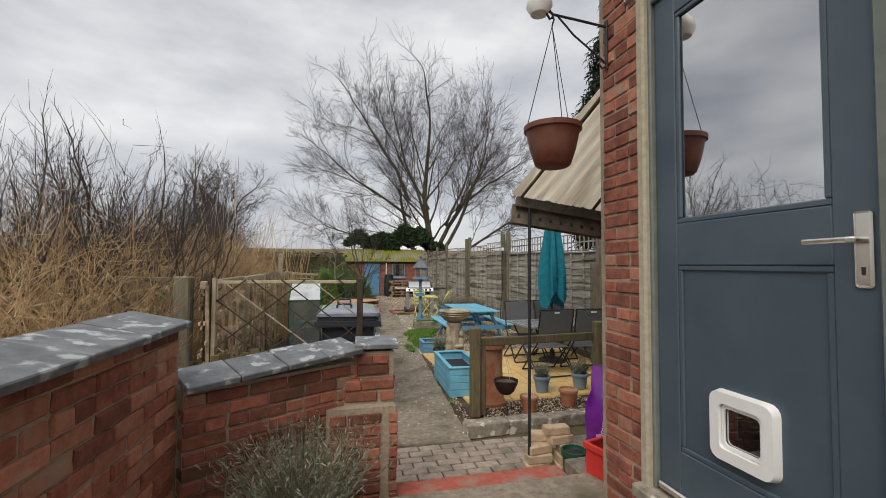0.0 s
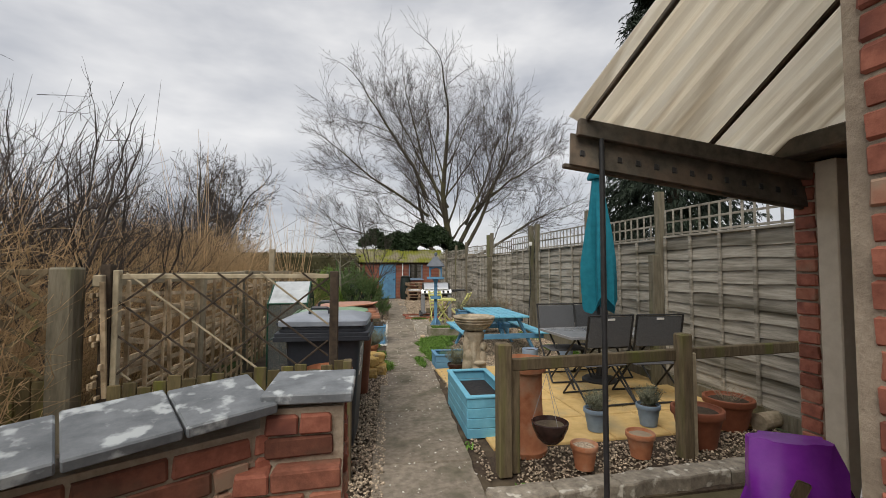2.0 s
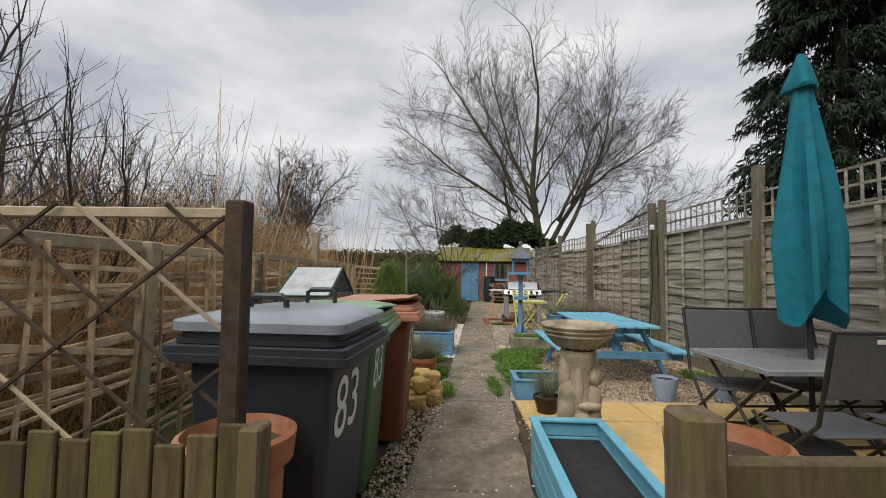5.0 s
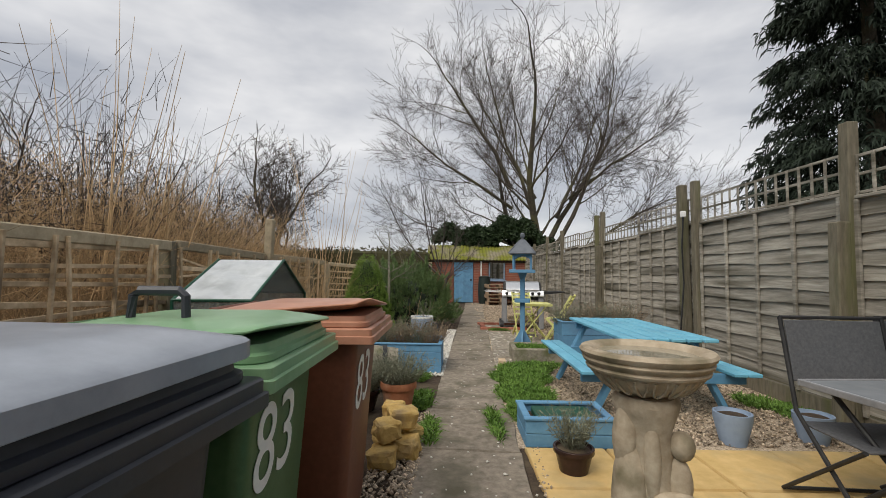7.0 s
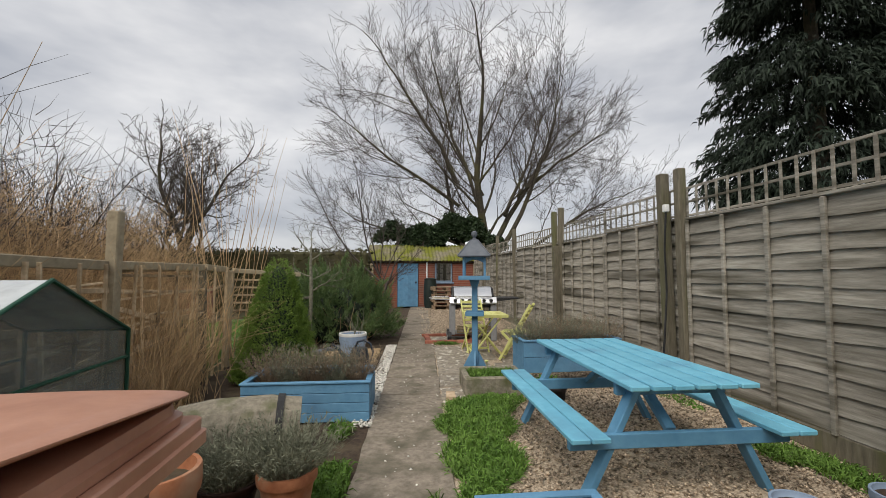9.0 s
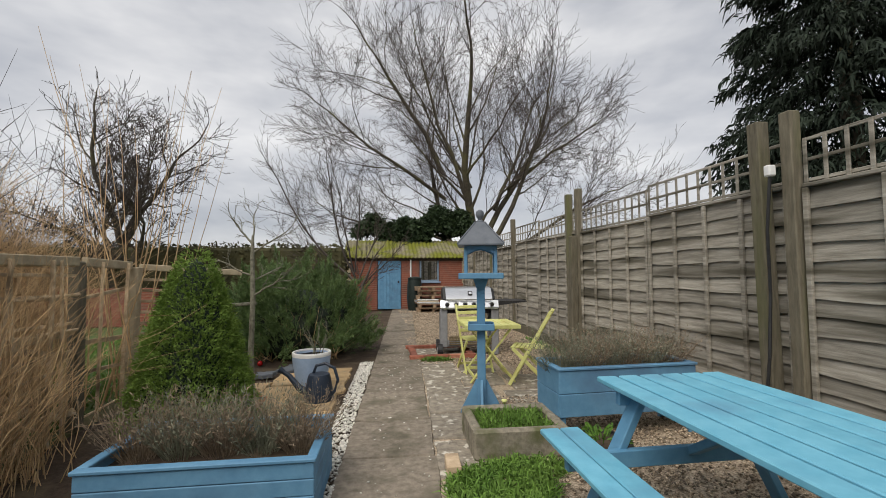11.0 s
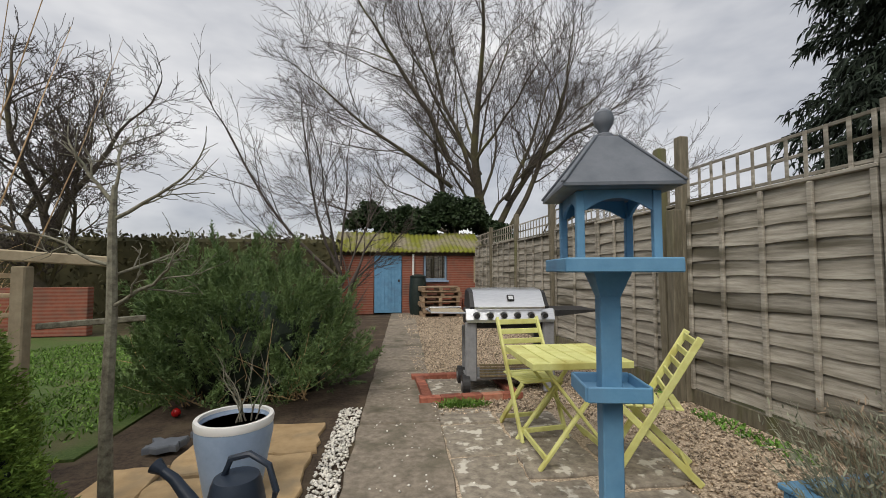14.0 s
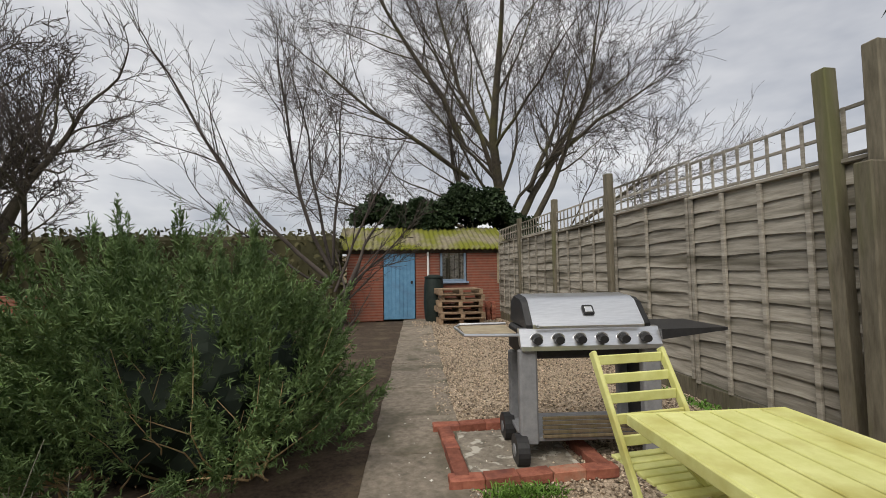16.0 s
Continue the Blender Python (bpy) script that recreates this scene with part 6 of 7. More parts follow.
ss = part("side_frame", Shape().tube([(-0.43, -0.24, 0.90), (-0.76, -0.26, 0.91), (-0.80, 0.0, 0.925), (-0.76, 0.16, 0.925), (-0.43, 0.18, 0.925)], 0.011, 7), "steel", bq)
part("side_grid", Shape().box(-0.76, -0.44, -0.22, 0.15, 0.908, 0.916, 0.002), "palewood", ss, "wooden side shelf")
for x in (-0.38, 0.38):
    part("leg", Shape().box(x - 0.055, x + 0.055, -0.27, -0.20, 0.16 if x < 0 else 0.03, 0.80, 0.012), "grey_metal", bq)
    part("leg", Shape().box(x - 0.04, x + 0.04, 0.12, 0.18, 0.10, 0.72, 0.012), "grey_metal", bq)
part("base_shelf", Shape().box(-0.42, 0.42, -0.24, 0.20, 0.17, 0.20, 0.006), "grey_metal", bq)
for k in range(5):
    part("base_slat", Shape().box(-0.30, 0.36, -0.262, -0.245, 0.20 + 0.03 * k, 0.222 + 0.03 * k, 0.003), "oldwood", bq)
for yy in (-0.28, 0.12):
    w = part("wheel", Shape().tube([(-0.47, yy + 0.035, 0.125), (-0.40, yy + 0.035, 0.125)], 0.105, 20), "black_metal", bq, "black plastic wheel")
    part("hub", Shape().tube([(-0.476, yy + 0.035, 0.125), (-0.47, yy + 0.035, 0.125)], 0.04, 14), "grey_metal", w)
part("right_panel", Shape().box(0.40, 0.44, -0.20, 0.18, 0.12, 0.72, 0.01), "black_metal", bq)

# ---------------------------------------------------------------- shed
sh = thing("brick_shed", (0.0, 21.69, 0.0), "small red brick shed with a mossy corrugated roof", "shed")
SHED_WALLS = [("front_wall", (0.26, 1.22, 0, 0.11, 0, 1.95)), ("front_wall", (2.10, 2.76, 0, 0.11, 0, 1.95)), ("front_wall", (3.52, 4.50, 0, 0.11, 0, 1.95)), ("wall_under_window", (2.76, 3.52, 0, 0.11, 0, 1.02)),
              ("door_head", (1.22, 2.10, 0, 0.11, 1.90, 1.95)), ("window_head", (2.76, 3.52, 0, 0.11, 1.88, 1.95)), ("side_wall", (0.26, 0.37, 0.11, 2.9, 0, 1.95)), ("side_wall", (4.39, 4.50, 0.11, 2.9, 0, 1.95)), ("back_wall", (0.37, 4.39, 2.79, 2.9, 0, 2.6))]
with_rings(M["shed_brick"], (0.30, 0.22, 0.17), 4.2, "Z", 0.45, 0.6)
for nm, size in SHED_WALLS:
    part(nm, Shape().box(*size), "shed_brick", sh)
rs, NR = Shape(), 128
v = []
for k in range(NR + 1):
    x = 0.02 + 4.72 * k / NR
    w = 0.022 * math.cos(k * math.pi / 2)
    v += [(x, -0.18, 1.93 + w), (x, 1.5, 2.66 + w), (x, 1.5, 2.63 + w), (x, -0.18, 1.90 + w)]
rs.add(v, [q for k in range(NR) for q in ((4 * k, 4 * k + 4, 4 * k + 5, 4 * k + 1), (4 * k + 3, 4 * k + 2, 4 * k + 6, 4 * k + 7), (4 * k, 4 * k + 3, 4 * k + 7, 4 * k + 4))])
part("roof", rs, "roof", sh, "corrugated roof sheet greened with moss")
part("roof_back", Shape().box(0.02, 4.74, 1.52, 3.1, 2.3, 2.62), "roof", sh)
part("fascia", Shape().box(0.1, 4.62, -0.045, -0.003, 1.80, 1.90, 0.005), "darkwood", sh)
dr = part("door", Shape().box(1.24, 2.08, -0.02, 0.03, 0.03, 1.86, 0.005), "blue", sh, "blue ledged plank door")
for k in range(8):
    part("plank", Shape().box(1.25 + 0.103 * k, 1.25 + 0.103 * k + 0.099, -0.032, -0.021, 0.04, 1.85, 0.004), "blue", dr)
part("latch", Shape().box(1.96, 2.02, -0.055, -0.033, 0.98, 1.06, 0.006), "black_metal", dr)
wi = part("window", Shape().box(2.78, 2.84, -0.01, 0.06, 1.03, 1.88, 0.005).box(3.44, 3.50, -0.01, 0.06, 1.03, 1.88, 0.005).box(2.84, 3.44, -0.01, 0.06, 1.82, 1.88, 0.005).box(2.84, 3.44, -0.01, 0.06, 1.03, 1.09, 0.005), "bluepot", sh, "grey-blue window frame")
part("pane", Shape().box(2.84, 3.44, 0.02, 0.03, 1.09, 1.82), "coat_glass", wi, "dark glass")
part("sill", Shape().box(2.72, 3.56, -0.06, 0.02, 0.97, 1.03, 0.006), "greypot", wi)
part("downpipe", Shape().tube([(2.44, -0.04, 1.84), (2.44, -0.04, 0.9)], 0.032, 10), "white", sh, "white plastic downpipe")
part("barge_board", Shape().box(4.38, 4.50, -0.03, -0.003, 0.95, 1.82, 0.004), "palewood", sh)

bu = thing("water_butt", (2.55, 21.30, 0.0), "black-green plastic water butt", "water butt")
part("barrel", Shape().lathe([(0, 0), (0.22, 0.0), (0.25, 0.1), (0.275, 0.5), (0.255, 0.95), (0.235, 1.12), (0.25, 1.13), (0.25, 1.17), (0.1, 1.22), (0, 1.22)], n=24), "barrel", bu, "", True)
for k in range(6):
    pl = thing("pallet", (3.12 + 0.05 * math.sin(k * 2), 20.75 + 0.03 * math.cos(k * 3), 0.145 * k), "weathered wooden pallet in a stack", "pallet", "stack of pallets", turn=3 * math.sin(k * 4))
    for j in range(5):
        part("board", Shape().box(-0.55, 0.55, -0.4 + 0.175 * j, -0.4 + 0.175 * j + 0.1, 0.122, 0.143, 0.003), "pallet", pl)
    for j in range(3):
        part("bearer", Shape().box(-0.55 + 0.5 * j, -0.45 + 0.5 * j, -0.4, 0.4, 0.024, 0.121, 0.004), "pallet", pl)
    for j in range(3):
        part("board", Shape().box(-0.55, 0.55, -0.4 + 0.35 * j, -0.3 + 0.35 * j, 0.002, 0.023, 0.003), "pallet", pl)
for k in range(14):
    o = part("stacked_brick", POOL[k % 8], None)
    o.matrix_basis = pose(3.98 + 0.12 * (k % 2), 21.2, 0.035 + 0.068 * (k // 2) + 0.0, 0, 0, 90 + 2 * math.sin(k))
    o.location.x += 0.02 * math.sin(k * 3)
    tagged(o, "old red brick in a stack by the shed", "brick", "bricks by the shed")

# ---------------------------------------------------------------- left of the path: greenhouse, barrel, cans, stones
gh = thing("mini_greenhouse", (-0.72, 6.33, 0.0), "small film-covered greenhouse on a green frame", "greenhouse", turn=2)
X, Y, ZE, ZR = 0.25, 0.60, 1.10, 1.39
M["film"] = mat("clear_film", (0.20, 0.22, 0.22), (0.36, 0.38, 0.38), 4, 0.14, 0.25, bscale=7, bdist=0.02)
fn, fl = M["film"].node_tree.nodes, M["film"].node_tree.links
f_clear, f_mix = fn.new("ShaderNodeBsdfTransparent"), fn.new("ShaderNodeMixShader")
f_clear.inputs["Color"].default_value, f_mix.inputs[0].default_value = (0.86, 0.89, 0.89, 1), 0.80
fl.new(fn["Principled BSDF"].outputs[0], f_mix.inputs[1])
fl.new(f_clear.outputs[0], f_mix.inputs[2])
fl.new(f_mix.outputs[0], fn["Material Output"].inputs["Surface"])


def crinkled(a, b, c, d, n=12, deep=0.012):
    """A slack sheet between four corners."""
    a, b, c, d = (Vector(q) for q in (a, b, c, d))
    nrm = (b - a).cross(d - a).normalized()
    vs, fs = [], []
    for i in range(n + 1):
        for j in range(n + 1):
            u, w = i / n, j / n
            p = a * (1 - u) * (1 - w) + b * u * (1 - w) + c * u * w + d * (1 - u) * w
            vs.append(p + nrm * deep * (noise.noise(p * 7) + 0.5 * noise.noise(p * 17)) * min(1, 6 * min(u, w, 1 - u, 1 - w)))
    for i in range(n):
        for j in range(n):
            k = i * (n + 1) + j
            fs.append((k, k + n + 1, k + n + 2, k + 1))
    s = Shape().add(vs, fs)
    return s.add([p - nrm * 0.002 for p in vs], [q[::-1] for q in fs])


for sgn in (-1, 1):
    part("roof_film", crinkled((-X, sgn * Y, ZE), (X, sgn * Y, ZE), (X, 0, ZR), (-X, 0, ZR), deep=0.03), "poly", gh, "cloudy plastic film over the roof", True)
    part("side_film", crinkled((-X, sgn * Y, 0.02), (X, sgn * Y, 0.02), (X, sgn * Y, ZE), (-X, sgn * Y, ZE)), "film", gh, "clear plastic film side", True)
    x = sgn * X
    part("end_film", crinkled((x, -Y, 0.02), (x, Y, 0.02), (x, Y, ZE), (x, -Y, ZE)), "film", gh, "clear plastic film end", True)
    part("gable_film", crinkled((x, -Y, ZE), (x, Y, ZE), (x, 0.001, ZR), (x, -0.001, ZR), 6), "film", gh, "", True)
    part("eaves_bar", Shape().tube([(-X - 0.012, sgn * Y, ZE), (X + 0.012, sgn * Y, ZE)], 0.011, 6), "green_plastic", gh)
part("shelf", Shape().box(-X + 0.01, X - 0.01, -Y + 0.02, Y - 0.02, 0.60, 0.612, 0.002), "green_plastic", gh, "dark green wire shelf")
for x in (-X - 0.012, X + 0.012):
    hoop = part("hoop", Shape().tube([(x, -Y, 0), (x, -Y, ZE), (x, 0, ZR), (x, Y, ZE), (x, Y, 0)], 0.011, 6), "green_plastic", gh, "dark green tubular frame")
    part("crossbar", Shape().tube([(x, -Y, ZE * 0.86), (x, Y, ZE * 0.86)], 0.009, 6), "green_plastic", gh)
wbar = thing("half_barrel", (-0.10, 7.72, 0.0), "old grey half barrel lying behind the lavender", "planter", turn=10)
part("barrel_side", Shape().tube([(-0.42, 0, 0.22), (-0.2, 0, 0.235), (0.2, 0, 0.235), (0.42, 0, 0.22)], [0.215, 0.235, 0.235, 0.215], 20), "trough", wbar, "", False)
part("hoop", Shape().tube([(0.25, 0, 0.234), (0.30, 0, 0.232)], [0.240, 0.237], 20), "black_metal", wbar)
for k, (x, yy, r, h, s) in enumerate([(0.44, 6.86, 0.165, 0.30, 41), (0.08, 6.98, 0.18, 0.20, 42)]):
    p_ = pot((x, yy, 0.0), r, h, "terracotta" if k == 0 else "glazed", "terracotta pot of woody lavender" if k == 0 else "dark pot of woody lavender", "lavender_pot")
    sprigs("foliage", p_, (0, 0, h * 0.85), 0.32, 0.34, 420, "lavender", s, 0.03, per=9, spread=0.95)
pot((-0.02, 6.35, 0.0), 0.19, 0.55, "terracotta", "tall terracotta pot behind the bins", taper=0.8)
for k, (x, yy, z, s) in enumerate([(0.46, 5.80, 0, 0.12), (0.60, 5.96, 0, 0.12), (0.46, 6.12, 0, 0.13), (0.60, 6.24, 0, 0.11), (0.47, 5.86, 0.16, 0.11), (0.56, 6.08, 0.16, 0.13), (0.47, 6.28, 0.17, 0.10)]):
    me = bmesh.new()
    bmesh.ops.create_icosphere(me, subdivisions=3, radius=1.0)
    for vv in me.verts:
        q = Vector([math.copysign(abs(c) ** 0.45, c) for c in vv.co]) * 0.8
        vv.co = q * (s * (1 + 0.28 * noise.noise(q * 1.6 + Vector((k, k, k))) + 0.10 * noise.noise(q * 5 + Vector((k, 0, 0)))))
        vv.co.z *= 0.72
    data = bpy.data.meshes.new("rock")
    me.to_mesh(data)
    me.free()
    data.materials.append(M["yellow_stone"])
    o = new("rock", data)
    o.location, o.rotation_euler = (x, yy, z + s * 0.56), (0, 0, k * 1.3)
    tagged(o, "rough ochre-yellow rock stacked beside the path", "rock", "ochre rocks")

wp = pot((0.41, 11.22, 0.02), 0.215, 0.43, "greypot", "tall pale blue-grey planter with a bare rose", "plant_pot", rim=False, taper=0.72)
part("inner_rim", Shape().lathe([(0.217, 0.40), (0.222, 0.43), (0.217, 0.445), (0.195, 0.445), (0.19, 0.40)], n=28), "white", wp, "white inner rim", True)
gr = np.random.default_rng(9)
tw = grow([((0.02 * k, 0.01 * k, 0.38), (0.35 * math.cos(k * 1.3), 0.35 * math.sin(k * 1.3), 1.0), 0.26, 0.006) for k in range(6)], 77, 2, (3, 3), spread=0.7, tip=0.0018, segs=4)
v, f = join(tw)
soup("bare_rose", v, f, "lichen", wp, "bare twiggy stems")
wc = thing("watering_can", (0.55, 10.80, 0.02), "dark blue plastic watering can", "watering can", turn=-15)
wc.scale = (1.13, 1.13, 1.13)
part("body", Shape().lathe([(0, 0), (0.135, 0.0), (0.14, 0.02), (0.125, 0.12), (0.105, 0.22), (0.095, 0.245), (0.055, 0.25), (0, 0.25)], n=24), "can", wc, "", True)
part("spout", Shape().tube([(-0.10, 0, 0.06), (-0.20, 0, 0.11), (-0.30, 0, 0.22), (-0.36, 0, 0.255)], [0.042, 0.032, 0.024, 0.02], 10), "can", wc, "", True)
part("rose", Shape().tube([(-0.35, 0, 0.25), (-0.395, 0, 0.275)], [0.02, 0.036], 12), "can", wc, "", True)
part("handle", Shape().tube([(-0.06, 0, 0.24), (-0.03, 0, 0.32), (0.06, 0, 0.345), (0.15, 0, 0.30), (0.185, 0, 0.19), (0.15, 0, 0.08), (0.12, 0, 0.05)], 0.015, 8), "can", wc, "", True)
pot((0.0, 10.53, 0.02), 0.075, 0.13, "terracotta", "small terracotta pot at the foot of the spruce")
for k, (x, yy, s) in enumerate([(-0.28, 11.95, 0.16), (-0.02, 12.25, 0.2), (0.2, 12.5, 0.15)]):
    o = part("slate_stone", slab_mesh(s * 1.5, s, 0.05, 60 + k, 0.03), "roof_grey")
    o.location, o.rotation_euler = (x, yy, 0.07), (0.06, -0.05, k)
    tagged(o, "flat grey-green slate on the soil", "stone", "slate stones")
rb = part("glass_ball", Shape().lathe([(0.0, 0.0), (0.02, 0.002), (0.037, 0.02), (0.04, 0.04), (0.03, 0.065), (0, 0.08)], n=16), "red_ball", None, "", True)
rb.location = (-0.55, 12.75, 0.0)
tagged(rb, "small shiny red ball on the soil", "ball")
o = part("cream_brick", Shape().box(-0.107, 0.107, -0.05, 0.05, 0, 0.066, 0.006), "cream_brick")
o.matrix_basis = pose(1.68, 8.98, 0.02, 0, 0, 85)
tagged(o, "single cream brick on the path's edge", "brick")

# ---------------------------------------------------------------- plants


def leafy(name, at, label, category, material, shell, count, leaf, width, seed, per=8, droop=0.1, stem=0.10, inner="twigbrown"):
    """A crown of many leafy sprigs. shell(u, v, g) gives points and outward directions."""
    ob = thing(name, at, label, category)
    g = np.random.default_rng(seed)
    p, d = shell(count, g)
    ln = stem * g.uniform(0.6, 1.5, count)
    pieces = []
    t = g.uniform(0.0, 1.0, (count, per))
    dn = d / np.linalg.norm(d, axis=1, keepdims=True)
    b = (p[:, None] + dn[:, None] * (ln[:, None] * t)[:, :, None]).reshape(-1, 3)
    dl = (dn[:, None] + g.normal(0, 0.55, (count, per, 3))).reshape(-1, 3)
    n = len(b)
    v, f = blades(b, dl, leaf * g.uniform(0.6, 1.4, n), width * g.uniform(0.7, 1.3, n), g, droop)
    soup("foliage", v, f, material, ob)
    return ob


def rosemary_shell(count, g):
    """Sprigs set along upright plumes, with hollows between the plumes."""
    plumes = count // 40
    u = g.normal(0, 1, (plumes, 3))
    u /= np.linalg.norm(u, axis=1, keepdims=True)
    u[:, 2] = np.abs(u[:, 2])
    r = g.uniform(0.60, 1.0, plumes)
    c = u * r[:, None] * np.array([1.18, 0.94, 1.34])
    c[:, 2] += 0.16 * np.maximum(0.0, -c[:, 0]) * (u[:, 2] > 0.5)
    axis = u * np.array([0.55, 0.55, 0.35]) + np.array([0, 0, 0.75]) + g.normal(0, 0.18, (plumes, 3))
    axis /= np.linalg.norm(axis, axis=1, keepdims=True)
    size = g.uniform(0.28, 0.58, plumes)
    k = np.arange(count) % plumes
    t = g.uniform(0, 1, count)
    out = g.normal(0, 1, (count, 3))
    p = c[k] + axis[k] * (size[k] * t)[:, None] + out * (0.050 * (1.1 - t))[:, None]
    p[:, 2] = np.maximum(p[:, 2], 0.05)
    return p, axis[k] * 1.5 + out * (0.42 * (1.15 - t))[:, None]


rm = leafy("rosemary_bush", (-0.12, 13.52, 0.0), "large dense green rosemary bush leaning over the path", "shrub", "rosemary", rosemary_shell, 8600, 0.042, 0.0056, 5, per=17, stem=0.13)
# solid dark blob in place of the shade deep between the plumes
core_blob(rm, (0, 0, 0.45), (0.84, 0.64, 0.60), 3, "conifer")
g = np.random.default_rng(6)
n = 240
st = stems(np.stack([g.uniform(-0.7, 0.7, n), g.uniform(-0.5, 0.5, n), np.zeros(n)], axis=1), np.stack([g.normal(0, 0.8, n), g.normal(0, 0.6, n), np.ones(n)], axis=1), g.uniform(0.5, 1.1, n), np.full(n, 0.008), g, 4, 0.15)
soup("woody_base", *st, "twigbrown", rm)


def cone_shell(count, g):
    z = 1.60 * (1 - np.sqrt(g.uniform(0, 1, count)))
    a = g.uniform(0, math.tau, count)
    r = 0.525 * (1 - z / 1.66) ** 0.68 * (1 + 0.05 * np.sin(9 * a + z * 11) + 0.045 * np.sin(17 * a - z * 23) + 0.04 * np.sin(5 * a + z * 37)) * g.uniform(0.82, 1.03, count)
    p = np.stack([r * np.cos(a), r * np.sin(a), z + 0.02], axis=1)
    return p, np.stack([np.cos(a) * 0.8, np.sin(a) * 0.8, np.full(count, 0.55)], axis=1)


ds = leafy("dwarf_spruce", (-0.51, 10.28, 0.0), "dense conical dwarf spruce", "conifer", "cypress", cone_shell, 19000, 0.021, 0.0052, 8, per=7, stem=0.045)
# closed dark cone: shade inside the spruce, put in as shape and colour
part("shade_core", Shape().lathe([(0, 0.0), (0.44, 0.03), (0.45, 0.15), (0.36, 0.6), (0.22, 1.1), (0.06, 1.48), (0, 1.52)], n=24, wobble=0.06), "conifer", ds, "solid dark core standing in for shade among inner leaves and twigs")
part("trunk", Shape().tube([(0, 0, 0), (0, 0, 0.3)], 0.04, 8), "bark", ds)


def big_conifer_shell(count, g):
    """Drooping fronds along many boughs, with gaps between the boughs."""
    boughs = 420
    zb = 1.0 + 15.0 * g.uniform(0, 1, boughs)
    ab = g.uniform(0, math.tau, boughs)
    rb = 2.95 * (1 - (zb / 17.5) ** 1.8) * g.uniform(0.72, 1.12, boughs)
    k = np.arange(count) % boughs
    t = g.uniform(0.30, 1.0, count) ** 0.75
    a = ab[k] + g.normal(0, 0.10, count) / np.maximum(t, 0.4)
    r = rb[k] * t
    p = np.stack([r * np.cos(a), r * np.sin(a), zb[k] + 0.35 * t - 0.55 * t * t + g.normal(0, 0.13, count)], axis=1)
    return p, np.stack([np.cos(a) * 0.8, np.sin(a) * 0.8, np.full(count, -0.55)], axis=1)


bc = leafy("tall_conifer", (12.9, 14.7, 0.0), "tall dark cypress beyond the fence", "tree", "conifer", big_conifer_shell, 11500, 0.20, 0.039, 15, per=8, droop=0.45, stem=0.42)
part("trunk", Shape().tube([(0, 0, 0), (0.1, 0, 6), (0, 0.1, 14.5)], [0.32, 0.2, 0.05], 10), "bark", bc)


def ivy_shell(count, g):
    u = g.normal(0, 1, (count, 3))
    u /= np.linalg.norm(u, axis=1, keepdims=True)
    u[:, 2] = np.abs(u[:, 2])
    r = g.uniform(0.8, 1.03, count)
    p = u * r[:, None] * np.array([3.0, 1.1, 1.0]) + np.array([0, 0, 2.75])
    p[:, 2] += 0.3 * np.sin(p[:, 0] * 1.7) + 0.15 * np.sin(p[:, 0] * 5)
    return p, u + g.normal(0, 0.3, (count, 3))


iv = leafy("ivy_mound", (3.35, 24.2, 0.0), "dark ivy mounded over the back of the shed", "ivy", "ivy", ivy_shell, 6500, 0.10, 0.085, 17, per=5, droop=0.3, stem=0.2)
g = np.random.default_rng(18)
n = 60
soup("stems", *stems(np.stack([g.uniform(-2.6, 2.6, n), g.uniform(-0.6, 0.6, n), np.zeros(n)], axis=1), np.stack([g.normal(0, 0.1, n), g.normal(0, 0.1, n), np.ones(n)], axis=1), g.uniform(2.2, 2.9, n), np.full(n, 0.05), g, 4, 0.1), "bark", iv)

# big bare tree behind the shed
X0, Y0 = 6.2, 26.6
ASH = [((X0, Y0, 0), (-0.03, 0, 1), 9.8, 0.28), ((X0 - 1.1, Y0, 0), (-0.10, 0, 1), 7.0, 0.19), ((X0 - 1.75, Y0, 6.2), (-0.40, 0.05, 1), 6.6, 0.14), ((X0, Y0, 1.6), (0.30, 0.1, 1), 9.6, 0.18),
       ((X0 - 0.1, Y0, 3.0), (-0.24, -0.22, 1), 8.8, 0.13), ((X0 + 0.3, Y0, 2.2), (0.70, -0.05, 1), 8.6, 0.15), ((X0 + 0.2, Y0, 1.8), (1.0, 0.0, 0.46), 7.4, 0.12), ((X0 + 0.9, Y0, 4.5), (0.48, 0.3, 1), 7.4, 0.11),
       ((X0 - 1.2, Y0, 2.8), (-1.0, 0.0, 0.36), 6.2, 0.09), ((X0 - 1.6, Y0, 5.0), (-0.95, -0.2, 0.60), 6.6, 0.10), ((X0 - 0.3, Y0, 5.6), (-0.48, 0.25, 1), 6.6, 0.09), ((X0 + 1.6, Y0, 5.6), (0.9, 0.1, 0.70), 6.2, 0.10)]
bare_tree("ash_tree", ASH, 5, 4, (11, 8, 6, 3), "big leafless multi-stemmed tree behind the shed", ratio=0.50, spread=0.92, rise=0.12, wander=0.11, segs=6, thin=0.36, tip=0.0092, kid=0.40)

